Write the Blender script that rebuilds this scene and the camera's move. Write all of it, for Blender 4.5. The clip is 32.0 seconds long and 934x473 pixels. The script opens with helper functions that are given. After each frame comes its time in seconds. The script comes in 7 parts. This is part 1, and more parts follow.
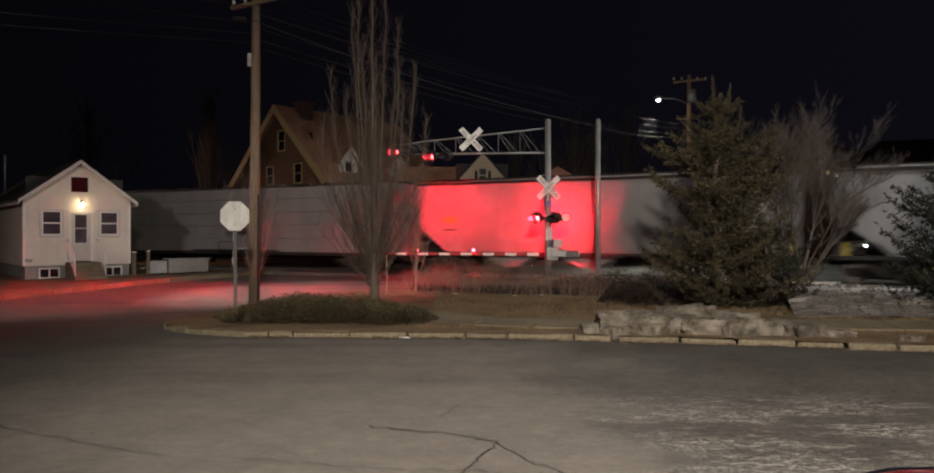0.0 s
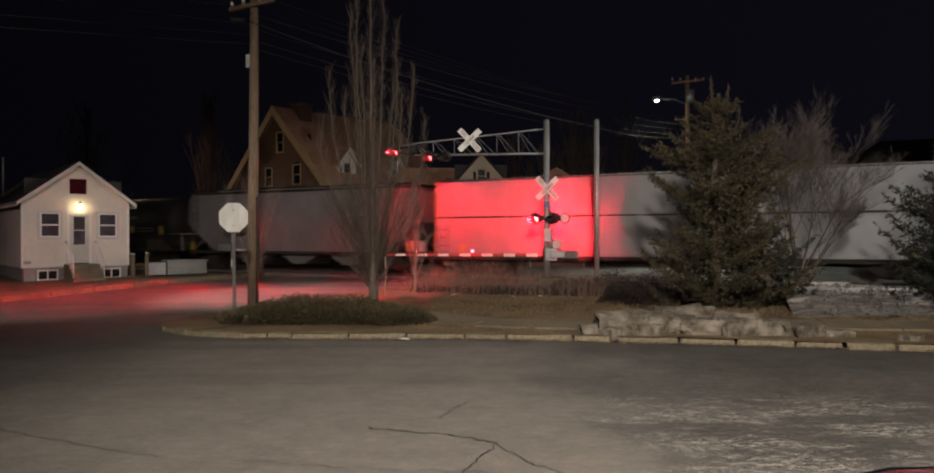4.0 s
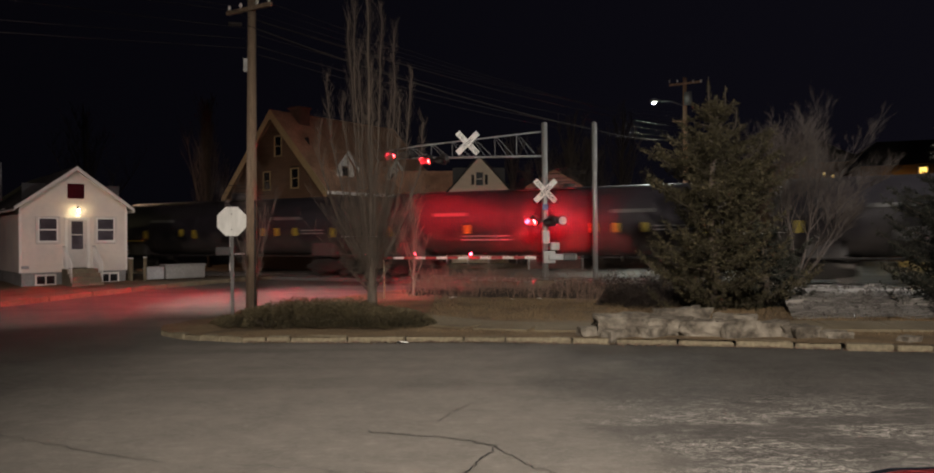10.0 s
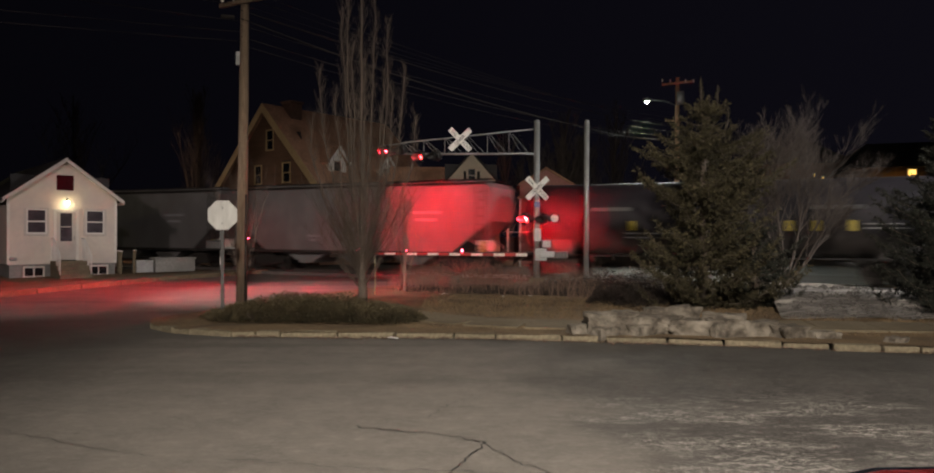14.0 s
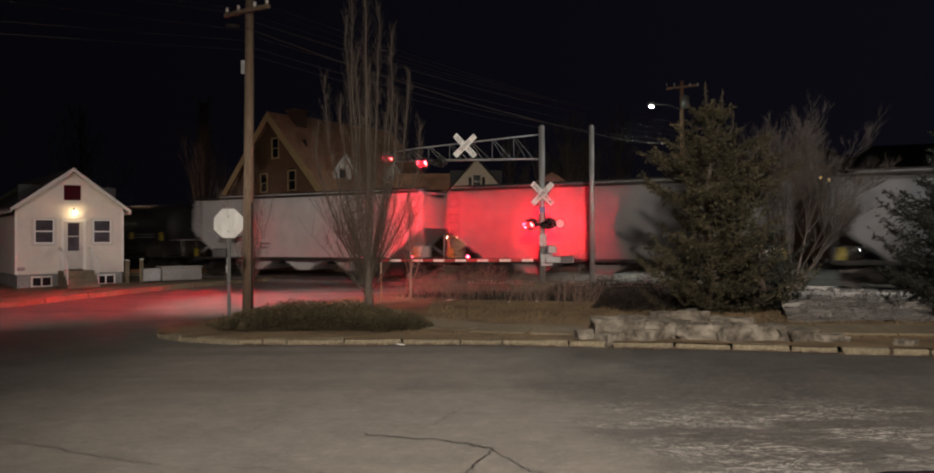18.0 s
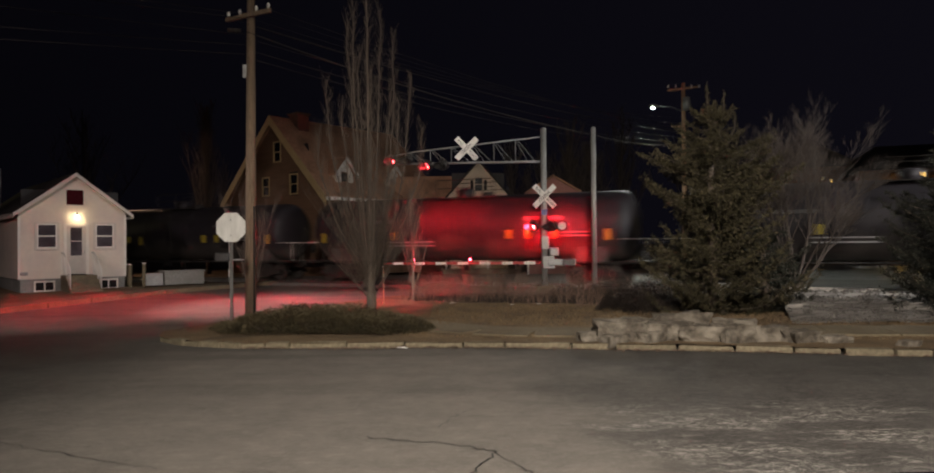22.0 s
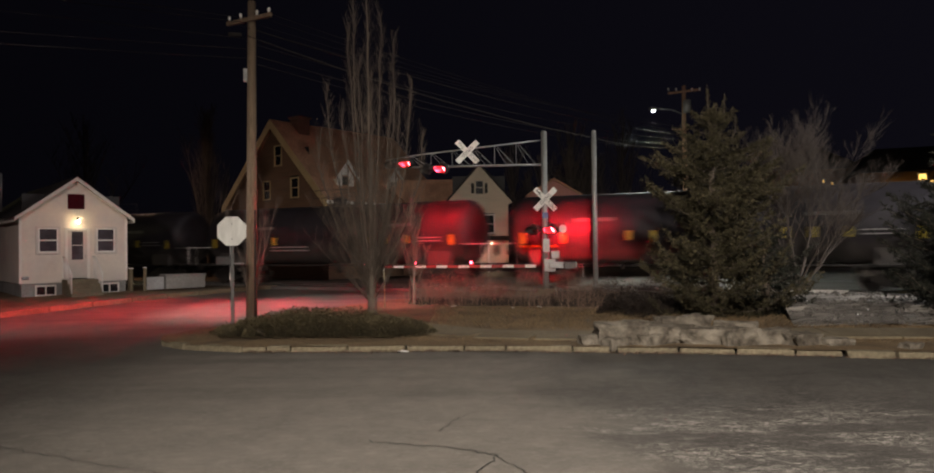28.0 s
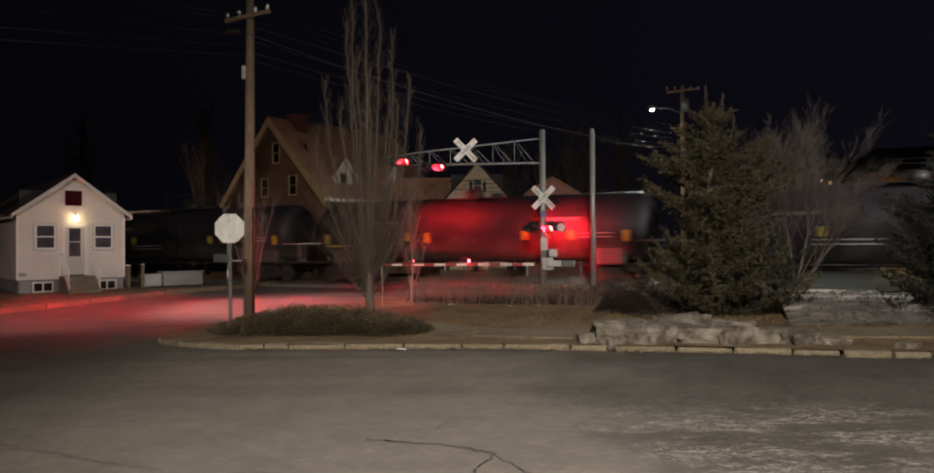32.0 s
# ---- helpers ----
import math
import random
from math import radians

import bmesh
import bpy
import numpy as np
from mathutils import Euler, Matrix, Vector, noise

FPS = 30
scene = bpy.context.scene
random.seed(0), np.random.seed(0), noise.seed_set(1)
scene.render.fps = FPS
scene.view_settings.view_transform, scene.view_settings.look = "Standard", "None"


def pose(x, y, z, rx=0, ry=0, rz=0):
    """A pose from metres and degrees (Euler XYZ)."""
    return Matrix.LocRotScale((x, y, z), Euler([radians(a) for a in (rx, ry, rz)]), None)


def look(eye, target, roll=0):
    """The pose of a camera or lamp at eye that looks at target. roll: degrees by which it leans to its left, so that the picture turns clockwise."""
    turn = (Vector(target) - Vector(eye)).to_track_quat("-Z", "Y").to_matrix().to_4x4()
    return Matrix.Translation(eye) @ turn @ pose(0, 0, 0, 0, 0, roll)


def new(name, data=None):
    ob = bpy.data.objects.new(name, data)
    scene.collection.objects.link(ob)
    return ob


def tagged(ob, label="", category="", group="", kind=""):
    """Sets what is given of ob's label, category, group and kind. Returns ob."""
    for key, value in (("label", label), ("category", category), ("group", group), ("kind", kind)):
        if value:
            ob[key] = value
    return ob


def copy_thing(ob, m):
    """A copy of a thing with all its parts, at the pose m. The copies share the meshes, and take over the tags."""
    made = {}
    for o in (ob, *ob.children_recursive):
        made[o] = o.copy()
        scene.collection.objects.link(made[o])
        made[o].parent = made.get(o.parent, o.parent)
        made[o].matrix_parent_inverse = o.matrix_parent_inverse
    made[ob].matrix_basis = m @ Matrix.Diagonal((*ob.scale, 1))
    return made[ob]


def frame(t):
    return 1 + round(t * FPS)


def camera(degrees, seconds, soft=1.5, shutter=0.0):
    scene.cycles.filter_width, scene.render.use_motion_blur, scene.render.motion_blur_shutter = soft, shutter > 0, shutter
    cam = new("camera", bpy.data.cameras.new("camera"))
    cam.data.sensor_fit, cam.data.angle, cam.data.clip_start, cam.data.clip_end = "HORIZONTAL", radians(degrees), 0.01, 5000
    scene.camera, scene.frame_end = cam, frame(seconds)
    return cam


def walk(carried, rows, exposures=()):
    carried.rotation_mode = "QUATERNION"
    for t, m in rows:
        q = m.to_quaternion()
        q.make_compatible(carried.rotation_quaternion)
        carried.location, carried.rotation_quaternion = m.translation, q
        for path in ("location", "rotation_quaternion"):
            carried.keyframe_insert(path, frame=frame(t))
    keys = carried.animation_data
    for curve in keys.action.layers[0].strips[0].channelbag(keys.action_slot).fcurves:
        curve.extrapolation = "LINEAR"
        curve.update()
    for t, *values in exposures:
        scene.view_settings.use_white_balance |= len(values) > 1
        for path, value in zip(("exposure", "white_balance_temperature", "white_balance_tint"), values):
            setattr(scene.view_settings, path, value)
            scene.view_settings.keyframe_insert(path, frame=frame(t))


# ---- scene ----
CAMERA_ROWS = [
    (0, 89.86, 0.01, -0.00), (0.5, 89.84, 0.05, -0.06), (1, 89.87, 0.12, -0.06), (1.5, 89.89, 0.08, -0.06),
    (2, 89.93, 0.13, -0.09), (2.5, 89.93, 0.16, -0.10), (3, 89.94, 0.15, -0.10), (3.5, 89.94, 0.17, -0.10),
    (5.5, 89.90, 0.03, -0.06), (6, 89.95, 0.13, -0.10), (6.5, 89.99, 0.12, -0.15), (7, 90.01, 0.16, -0.20),
    (7.5, 90.08, 0.16, -0.21), (8, 90.08, 0.17, -0.21), (8.5, 90.09, 0.24, -0.20), (9, 90.11, 0.32, -0.21),
    (9.5, 90.14, 0.41, -0.22), (10, 90.16, 0.42, -0.22), (10.5, 90.16, 0.42, -0.19), (11, 90.12, 0.35, -0.20),
    (11.5, 90.08, 0.23, -0.32), (12, 89.99, 0.03, -0.51), (12.5, 89.91, -0.17, -0.75), (13, 89.86, -0.27, -0.89),
    (13.5, 89.84, -0.28, -0.92), (14, 89.89, -0.25, -0.90), (14.5, 89.93, -0.24, -0.81), (16.5, 90.24, 0.14, -0.57),
    (17, 90.29, 0.26, -0.52), (17.5, 90.35, 0.31, -0.46), (18, 90.37, 0.27, -0.45), (18.5, 90.40, 0.36, -0.39),
    (19, 90.40, 0.36, -0.39), (19.5, 90.40, 0.36, -0.39), (20, 90.47, 0.34, -0.34), (20.5, 90.47, 0.36, -0.32),
    (21, 90.54, 0.38, -0.32), (21.5, 90.57, 0.50, -0.29), (22, 90.59, 0.55, -0.28), (22.5, 90.60, 0.59, -0.28),
    (23, 90.59, 0.67, -0.30), (23.5, 90.59, 0.68, -0.31), (24, 90.61, 0.68, -0.34), (24.5, 90.64, 0.71, -0.36),
    (25, 90.69, 0.64, -0.37), (25.5, 90.74, 0.65, -0.33), (27.5, 90.85, 0.69, -0.22), (28, 90.85, 0.68, -0.21),
    (28.5, 90.86, 0.64, -0.20), (29, 90.86, 0.67, -0.22), (29.5, 90.86, 0.66, -0.26), (30, 90.83, 0.63, -0.31),
    (30.5, 90.80, 0.55, -0.33), (31, 90.76, 0.51, -0.33), (31.5, 90.71, 0.50, -0.37), (32, 90.70, 0.46, -0.37),
]

cam = camera(66, 32.0, soft=1.9, shutter=0.9)
EYE = (0.0, 0.0, 2.3)
walk(cam, [(t, pose(*EYE, rx, ry, rz)) for t, rx, ry, rz in CAMERA_ROWS], exposures=[(0, 0.0), (32, 0.0)])

# ---- night sky, lamps behind and beside the view ----
world = bpy.data.worlds.new("night")
scene.world = world
world.use_nodes = True
world.node_tree.nodes["Background"].inputs[0].default_value = (0.33, 0.30, 0.52, 1)
sky_nodes = world.node_tree
sky_tc = sky_nodes.nodes.new("ShaderNodeTexCoord")
sky_sep = sky_nodes.nodes.new("ShaderNodeSeparateXYZ")
sky_rng = sky_nodes.nodes.new("ShaderNodeMapRange")      # a faint town glow towards the east
sky_nodes.links.new(sky_tc.outputs["Generated"], sky_sep.inputs[0])
sky_nodes.links.new(sky_sep.outputs["X"], sky_rng.inputs["Value"])
for k, v in zip(("From Min", "From Max", "To Min", "To Max"), (-0.6, 0.6, 0.0046, 0.0112)):
    sky_rng.inputs[k].default_value = v
sky_nodes.links.new(sky_rng.outputs[0], sky_nodes.nodes["Background"].inputs[1])


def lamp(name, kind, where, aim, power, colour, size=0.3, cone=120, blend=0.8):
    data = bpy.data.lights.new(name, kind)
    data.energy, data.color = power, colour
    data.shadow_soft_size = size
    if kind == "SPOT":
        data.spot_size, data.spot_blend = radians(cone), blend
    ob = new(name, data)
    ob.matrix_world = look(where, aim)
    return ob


LOT_LAMP = (1.2, -6.0, 11.0)
lamp("lot_lamp_light", "SPOT", LOT_LAMP, (2.2, 16.6, 0), 26500, (1.0, 0.875, 0.75), 0.35, 73, 1.0)
lamp("street_lamp_light", "SPOT", (11.95, 45.2, 10.3), (14.5, 36.0, 0), 4200, (0.94, 1.0, 0.92), 0.15, 108, 0.7)
lamp("headlight_beam", "SPOT", (28.9, 50.9, 1.55), (12.2, 20.8, 0.15), 15000, (1.0, 0.95, 0.90), 0.12, 13, 0.9)
lamp("lane_lamp_light", "SPOT", (-15.0, 10.5, 8.5), (-14.5, 29.0, 1.2), 3600, (1.0, 0.80, 0.74), 0.3, 62, 0.8)
# added out of view to brighten the road before the crossing
lamp("road_fill_light", "SPOT", (-18.0, 19.0, 16.0), (-6.2, 26.6, 0.2), 17000, (1.0, 0.80, 0.76), 0.3, 29, 0.85)
# unseen extra lamp that lifts the train's right end and the stony bank
lamp("right_fill_light", "SPOT", (27.0, 18.0, 9.0), (14.8, 24.6, 2.4), 13500, (1.0, 0.96, 0.92), 0.3, 62, 0.7)
lamp("yard_lamp_light", "SPOT", (-40.0, 43.0, 8.0), (-21.0, 44.5, 2.5), 450, (1.0, 0.86, 0.45), 0.3, 50, 0.5)
# no such lamp in sight: added to bring up the far trees and brown house
lamp("back_fill_light", "SPOT", (-26.5, 56.0, 9.0), (-22.0, 55.0, 5.0), 650, (1.0, 0.62, 0.40), 0.3, 140, 0.5)

# ---- mesh building ----


class Shape:
    """Vertices and faces of one mesh, gathered piece by piece."""

    def __init__(self):
        self.v, self.f, self.s = [], [], []

    def face(self, idx, smooth=False):
        self.f.append(tuple(idx))
        self.s.append(smooth)

    def quad(self, a, b, c, d):
        n = len(self.v)
        self.v += [tuple(a), tuple(b), tuple(c), tuple(d)]
        self.face((n, n + 1, n + 2, n + 3))
        return self

    def box(self, x0, x1, y0, y1, z0, z1, m=None, chamfer=0.0):
        n = len(self.v)
        if chamfer:
            c = chamfer
            pts = []
            for z, k in ((z0, c), (z0 + c, 0), (z1 - c, 0), (z1, c)):
                pts += [(x0 + k, y0 + c, z), (x0 + c, y0 + k, z), (x1 - c, y0 + k, z), (x1 - k, y0 + c, z),
                        (x1 - k, y1 - c, z), (x1 - c, y1 - k, z), (x0 + c, y1 - k, z), (x0 + k, y1 - c, z)]
            if m is not None:
                pts = [tuple(m @ Vector(p)) for p in pts]
            self.v += pts
            for r in range(3):
                for i in range(8):
                    j = (i + 1) % 8
                    self.face((n + 8 * r + i, n + 8 * r + j, n + 8 * r + 8 + j, n + 8 * r + 8 + i))
            self.face([n + i for i in range(7, -1, -1)])
            self.face([n + 24 + i for i in range(8)])
            return self
        pts = [(x, y, z) for z in (z0, z1) for x, y in ((x0, y0), (x1, y0), (x1, y1), (x0, y1))]
        if m is not None:
            pts = [tuple(m @ Vector(p)) for p in pts]
        self.v += pts
        for f in ((3, 2, 1, 0), (4, 5, 6, 7), (0, 1, 5, 4), (1, 2, 6, 5), (2, 3, 7, 6), (3, 0, 4, 7)):
            self.face([n + i for i in f])
        return self

    def tube(self, pts, radii, n=8, caps=True):
        pts = [Vector(p) for p in pts]
        if not isinstance(radii, (list, tuple)):
            radii = [radii] * len(pts)
        base = len(self.v)
        for i, p in enumerate(pts):
            d = (pts[min(i + 1, len(pts) - 1)] - pts[max(i - 1, 0)]).normalized()
            a = d.cross(Vector((0, 0, 1)) if abs(d.z) < 0.9 else Vector((1, 0, 0))).normalized()
            b = d.cross(a)
            for k in range(n):
                w = 2 * math.pi * k / n
                self.v.append(tuple(p + (a * math.cos(w) + b * math.sin(w)) * radii[i]))
        for i in range(len(pts) - 1):
            for k in range(n):
                j = (k + 1) % n
                self.face((base + i * n + k, base + i * n + j, base + (i + 1) * n + j, base + (i + 1) * n + k), n > 4)
        if caps:
            self.face([base + k for k in range(n - 1, -1, -1)])
            self.face([base + (len(pts) - 1) * n + k for k in range(n)])
        return self

    def prism(self, outline, y0, y1):
        """An outline in x and z, drawn along y."""
        n, c = len(self.v), len(outline)
        self.v += [(x, y0, z) for x, z in outline] + [(x, y1, z) for x, z in outline]
        self.face([n + i for i in range(c)])
        self.face([n + c + i for i in range(c - 1, -1, -1)])
        for i in range(c):
            j = (i + 1) % c
            self.face((n + i, n + c + i, n + c + j, n + j))
        return self

    def sheet(self, nu, nv, fn, smooth=True):
        """A grid of (nu + 1) x (nv + 1) points fn(u, v)."""
        n = len(self.v)
        for j in range(nv + 1):
            for i in range(nu + 1):
                self.v.append(tuple(fn(i / nu, j / nv)))
        for j in range(nv):
            for i in range(nu):
                a = n + j * (nu + 1) + i
                self.face((a, a + 1, a + nu + 2, a + nu + 1), smooth)
        return self

    def moved(self, m):
        self.v = [tuple(m @ Vector(p)) for p in self.v]
        return self

    def mesh(self, name, material):
        me = bpy.data.meshes.new(name)
        me.from_pydata(self.v, [], self.f)
        me.polygons.foreach_set("use_smooth", self.s)
        me.materials.append(material)
        me.update()
        return me


def part(name, shape, material, parent, label="", m=None, kind=""):
    """One mesh object under a thing or under a part; shape may be a finished mesh."""
    me = shape if isinstance(shape, bpy.types.Mesh) else shape.mesh(name, material)
    ob = new(name, me)
    ob.parent = parent
    if m is not None:
        ob.matrix_basis = m
    return tagged(ob, label, kind=kind)


def thing(name, label, category, m=None, group="", kind=""):
    ob = new(name)
    ob.empty_display_size = 0.3
    if m is not None:
        ob.matrix_basis = m
    return tagged(ob, label, category, group, kind)


def solid(name, shape, material, label, category="", m=None, group="", kind=""):
    ob = new(name, shape.mesh(name, material))
    if m is not None:
        ob.matrix_basis = m
    return tagged(ob, label, category, group, kind)


# ---- materials ----


def material(name, base, rough=0.7, metal=0.0, vary=0.25, grain=8.0, stain=0.6, bump=0.15, second=None, stretch=(1, 1, 1), spec=0.5, coat=0.0, random_tint=0.0, world_space=False):
    """A surface with a fine grain and broad stains in object space, both in colour, gloss and relief."""
    m = bpy.data.materials.new(name)
    m.use_nodes = True
    nt = m.node_tree
    b = nt.nodes["Principled BSDF"]
    b.inputs["Metallic"].default_value = metal
    b.inputs["Specular IOR Level"].default_value = spec
    b.inputs["Coat Weight"].default_value = coat
    tc = nt.nodes.new("ShaderNodeTexCoord")
    mp = nt.nodes.new("ShaderNodeMapping")
    mp.inputs["Scale"].default_value = stretch
    if world_space:
        geo = nt.nodes.new("ShaderNodeNewGeometry")
        nt.links.new(geo.outputs["Position"], mp.inputs[0])
    else:
        nt.links.new(tc.outputs["Object"], mp.inputs[0])
    fine = nt.nodes.new("ShaderNodeTexNoise")
    fine.inputs["Scale"].default_value, fine.inputs["Detail"].default_value = grain, 6
    broad = nt.nodes.new("ShaderNodeTexNoise")
    broad.inputs["Scale"].default_value, broad.inputs["Detail"].default_value = stain, 4
    for node in (fine, broad):
        nt.links.new(mp.outputs[0], node.inputs["Vector"])
    low = [c * (1 - vary) for c in base]
    high = [min(1, c * (1 + vary)) for c in base]
    ramp = nt.nodes.new("ShaderNodeValToRGB")
    ramp.color_ramp.elements[0].position, ramp.color_ramp.elements[1].position = 0.3, 0.7
    ramp.color_ramp.elements[0].color, ramp.color_ramp.elements[1].color = (*low, 1), (*high, 1)
    nt.links.new(fine.outputs["Fac"], ramp.inputs[0])
    mix = nt.nodes.new("ShaderNodeMix")
    mix.data_type = "RGBA"
    other = second or [c * (1 - 1.3 * vary) for c in base]
    mix.inputs["B"].default_value = (*other, 1)
    ramp2 = nt.nodes.new("ShaderNodeValToRGB")
    ramp2.color_ramp.elements[0].position, ramp2.color_ramp.elements[1].position = 0.45, 0.72
    nt.links.new(broad.outputs["Fac"], ramp2.inputs[0])
    nt.links.new(ramp2.outputs[0], mix.inputs["Factor"])
    nt.links.new(ramp.outputs[0], mix.inputs["A"])
    out = mix.outputs["Result"]
    if random_tint:
        info = nt.nodes.new("ShaderNodeObjectInfo")
        rng = nt.nodes.new("ShaderNodeMapRange")
        rng.inputs["To Min"].default_value, rng.inputs["To Max"].default_value = 1 - random_tint, 1 + random_tint
        nt.links.new(info.outputs["Random"], rng.inputs["Value"])
        hsv = nt.nodes.new("ShaderNodeHueSaturation")
        nt.links.new(rng.outputs[0], hsv.inputs["Value"])
        nt.links.new(out, hsv.inputs["Color"])
        out = hsv.outputs[0]
    nt.links.new(out, b.inputs["Base Color"])
    rr = nt.nodes.new("ShaderNodeMapRange")
    rr.inputs["To Min"].default_value, rr.inputs["To Max"].default_value = max(0.02, rough - 0.12), min(1, rough + 0.12)
    nt.links.new(fine.outputs["Fac"], rr.inputs["Value"])
    nt.links.new(rr.outputs[0], b.inputs["Roughness"])
    if bump:
        bp = nt.nodes.new("ShaderNodeBump")
        bp.inputs["Strength"].default_value, bp.inputs["Distance"].default_value = bump, 0.03
        nt.links.new(fine.outputs["Fac"], bp.inputs["Height"])
        nt.links.new(bp.outputs[0], b.inputs["Normal"])
    return m


def asphalt():
    """Worn lot asphalt: a pale smooth patch beside darker rough paving flecked with road salt, the far left darkened
    for the lamp's falloff.
    """
    m = bpy.data.materials.new("asphalt")
    m.use_nodes = True
    nt = m.node_tree
    b = nt.nodes["Principled BSDF"]
    geo = nt.nodes.new("ShaderNodeNewGeometry")
    sep = nt.nodes.new("ShaderNodeSeparateXYZ")
    nt.links.new(geo.outputs["Position"], sep.inputs[0])

    def noise_at(scale, detail, stretch=(1, 1, 1), turn=0.0, distort=0.0, rough=0.5):
        mp = nt.nodes.new("ShaderNodeMapping")
        mp.inputs["Scale"].default_value = stretch
        mp.inputs["Rotation"].default_value = (0, 0, turn)
        nt.links.new(geo.outputs["Position"], mp.inputs[0])
        nz = nt.nodes.new("ShaderNodeTexNoise")
        nz.inputs["Scale"].default_value, nz.inputs["Detail"].default_value = scale, detail
        nz.inputs["Distortion"].default_value, nz.inputs["Roughness"].default_value = distort, rough
        nt.links.new(mp.outputs[0], nz.inputs["Vector"])
        return nz.outputs["Fac"]

    def ranged(src, a, b2, lo=0.0, hi=1.0):
        n = nt.nodes.new("ShaderNodeMapRange")
        n.interpolation_type = "SMOOTHSTEP"
        for k, v in zip(("From Min", "From Max", "To Min", "To Max"), (a, b2, lo, hi)):
            n.inputs[k].default_value = v
        nt.links.new(src, n.inputs["Value"])
        return n.outputs[0]

    def maths(op, a, b2):
        n = nt.nodes.new("ShaderNodeMath")
        n.operation = op
        for k, v in enumerate((a, b2)):
            if isinstance(v, (int, float)):
                n.inputs[k].default_value = v
            else:
                nt.links.new(v, n.inputs[k])
        return n.outputs[0]

    def blend(fac, a, b2):
        n = nt.nodes.new("ShaderNodeMix")
        n.data_type = "RGBA"
        nt.links.new(fac, n.inputs["Factor"])
        for k, v in (("A", a), ("B", b2)):
            if isinstance(v, tuple):
                n.inputs[k].default_value = (*v, 1)
            else:
                nt.links.new(v, n.inputs[k])
        return n.outputs["Result"]

    grain = noise_at(60, 6)
    broad = noise_at(0.5, 6, (0.8, 1.2, 1), 0.05, 0.3)
    pale = blend(grain, (0.125, 0.115, 0.102), (0.225, 0.208, 0.184))
    dark = blend(grain, (0.020, 0.019, 0.018), (0.052, 0.049, 0.046))
    mottle = ranged(noise_at(1.2, 15, (1, 1, 1), 0.2, 0.0, 0.68), 0.34, 0.66)
    pale = blend(maths("MULTIPLY", mottle, 0.42), pale, (0.088, 0.082, 0.074))
    dark = blend(maths("MULTIPLY", mottle, 0.6), dark, (0.088, 0.083, 0.076))
    wander = maths("MULTIPLY", maths("SUBTRACT", noise_at(0.5, 4), 0.5), 6.0)
    x = maths("ADD", sep.outputs["X"], wander)
    old = ranged(x, 0.4, 3.2)
    # darker to the far left: the lot lamp's falloff put into the colour
    left = ranged(x, -4.5, -9.0)
    old = maths("MAXIMUM", old, left)
    old = maths("MULTIPLY", old, ranged(sep.outputs["Y"], 22.0, 15.0))
    col = blend(old, pale, dark)
    streak = maths("MULTIPLY", ranged(broad, 0.45, 0.65, 0.0, 0.55), ranged(old, 0.0, 1.0, 0.45, 1.0))
    col = blend(streak, col, (0.085, 0.08, 0.074))
    rub = ranged(noise_at(3.0, 15, (1.0, 1.0, 1), 0.1, 0.0, 0.66), 0.40, 0.66)
    rub = maths("MULTIPLY", rub, ranged(old, 0.0, 1.0, 0.2, 0.5))
    col = blend(rub, col, (0.052, 0.049, 0.045))
    drag = ranged(noise_at(0.55, 5, (0.10, 1.5, 1), 0.08, 0.4), 0.48, 0.66, 0.0, 0.5)
    col = blend(maths("MULTIPLY", drag, ranged(sep.outputs["Y"], 8.0, 12.0)), col, (0.07, 0.065, 0.058))
    patch = ranged(noise_at(0.9, 6, (0.5, 1.5, 1), 0.12), 0.40, 0.56)
    fleck = ranged(noise_at(7.0, 15, (0.6, 1.2, 1), 0.1, 0.0, 0.9), 0.50, 0.59)
    fine_fleck = ranged(noise_at(16.0, 12, (0.9, 1.0, 1), 0.0, 0.0, 0.9), 0.50, 0.60)
    fleck = maths("MAXIMUM", fleck, maths("MULTIPLY", fine_fleck, 0.85))
    where = maths("MULTIPLY", ranged(x, 0.3, 2.6), ranged(sep.outputs["Y"], 11.4, 8.8))
    thin = maths("MULTIPLY", ranged(sep.outputs["Y"], 20.0, 9.0), 0.2)
    salt = maths("MULTIPLY", fleck, maths("MAXIMUM", maths("MULTIPLY", patch, where), thin))
    col = blend(maths("MULTIPLY", salt, 0.85), col, (0.50, 0.48, 0.44))
    pit = ranged(noise_at(2.6, 4, (0.8, 1.3, 1), 0.4), 0.70, 0.76, 0.0, 0.7)
    col = blend(pit, col, (0.03, 0.028, 0.026))
    nt.links.new(col, b.inputs["Base Color"])
    nt.links.new(ranged(grain, 0.3, 0.7, 0.72, 0.95), b.inputs["Roughness"])
    bp = nt.nodes.new("ShaderNodeBump")
    bp.inputs["Strength"].default_value, bp.inputs["Distance"].default_value = 0.5, 0.02
    nt.links.new(grain, bp.inputs["Height"])
    nt.links.new(bp.outputs[0], b.inputs["Normal"])
    return m


def glowing(name, colour, strength):
    m = bpy.data.materials.new(name)
    m.use_nodes = True
    b = m.node_tree.nodes["Principled BSDF"]
    b.inputs["Base Color"].default_value = (*colour, 1)
    b.inputs["Emission Color"].default_value = (*colour, 1)
    b.inputs["Emission Strength"].default_value = strength
    return m


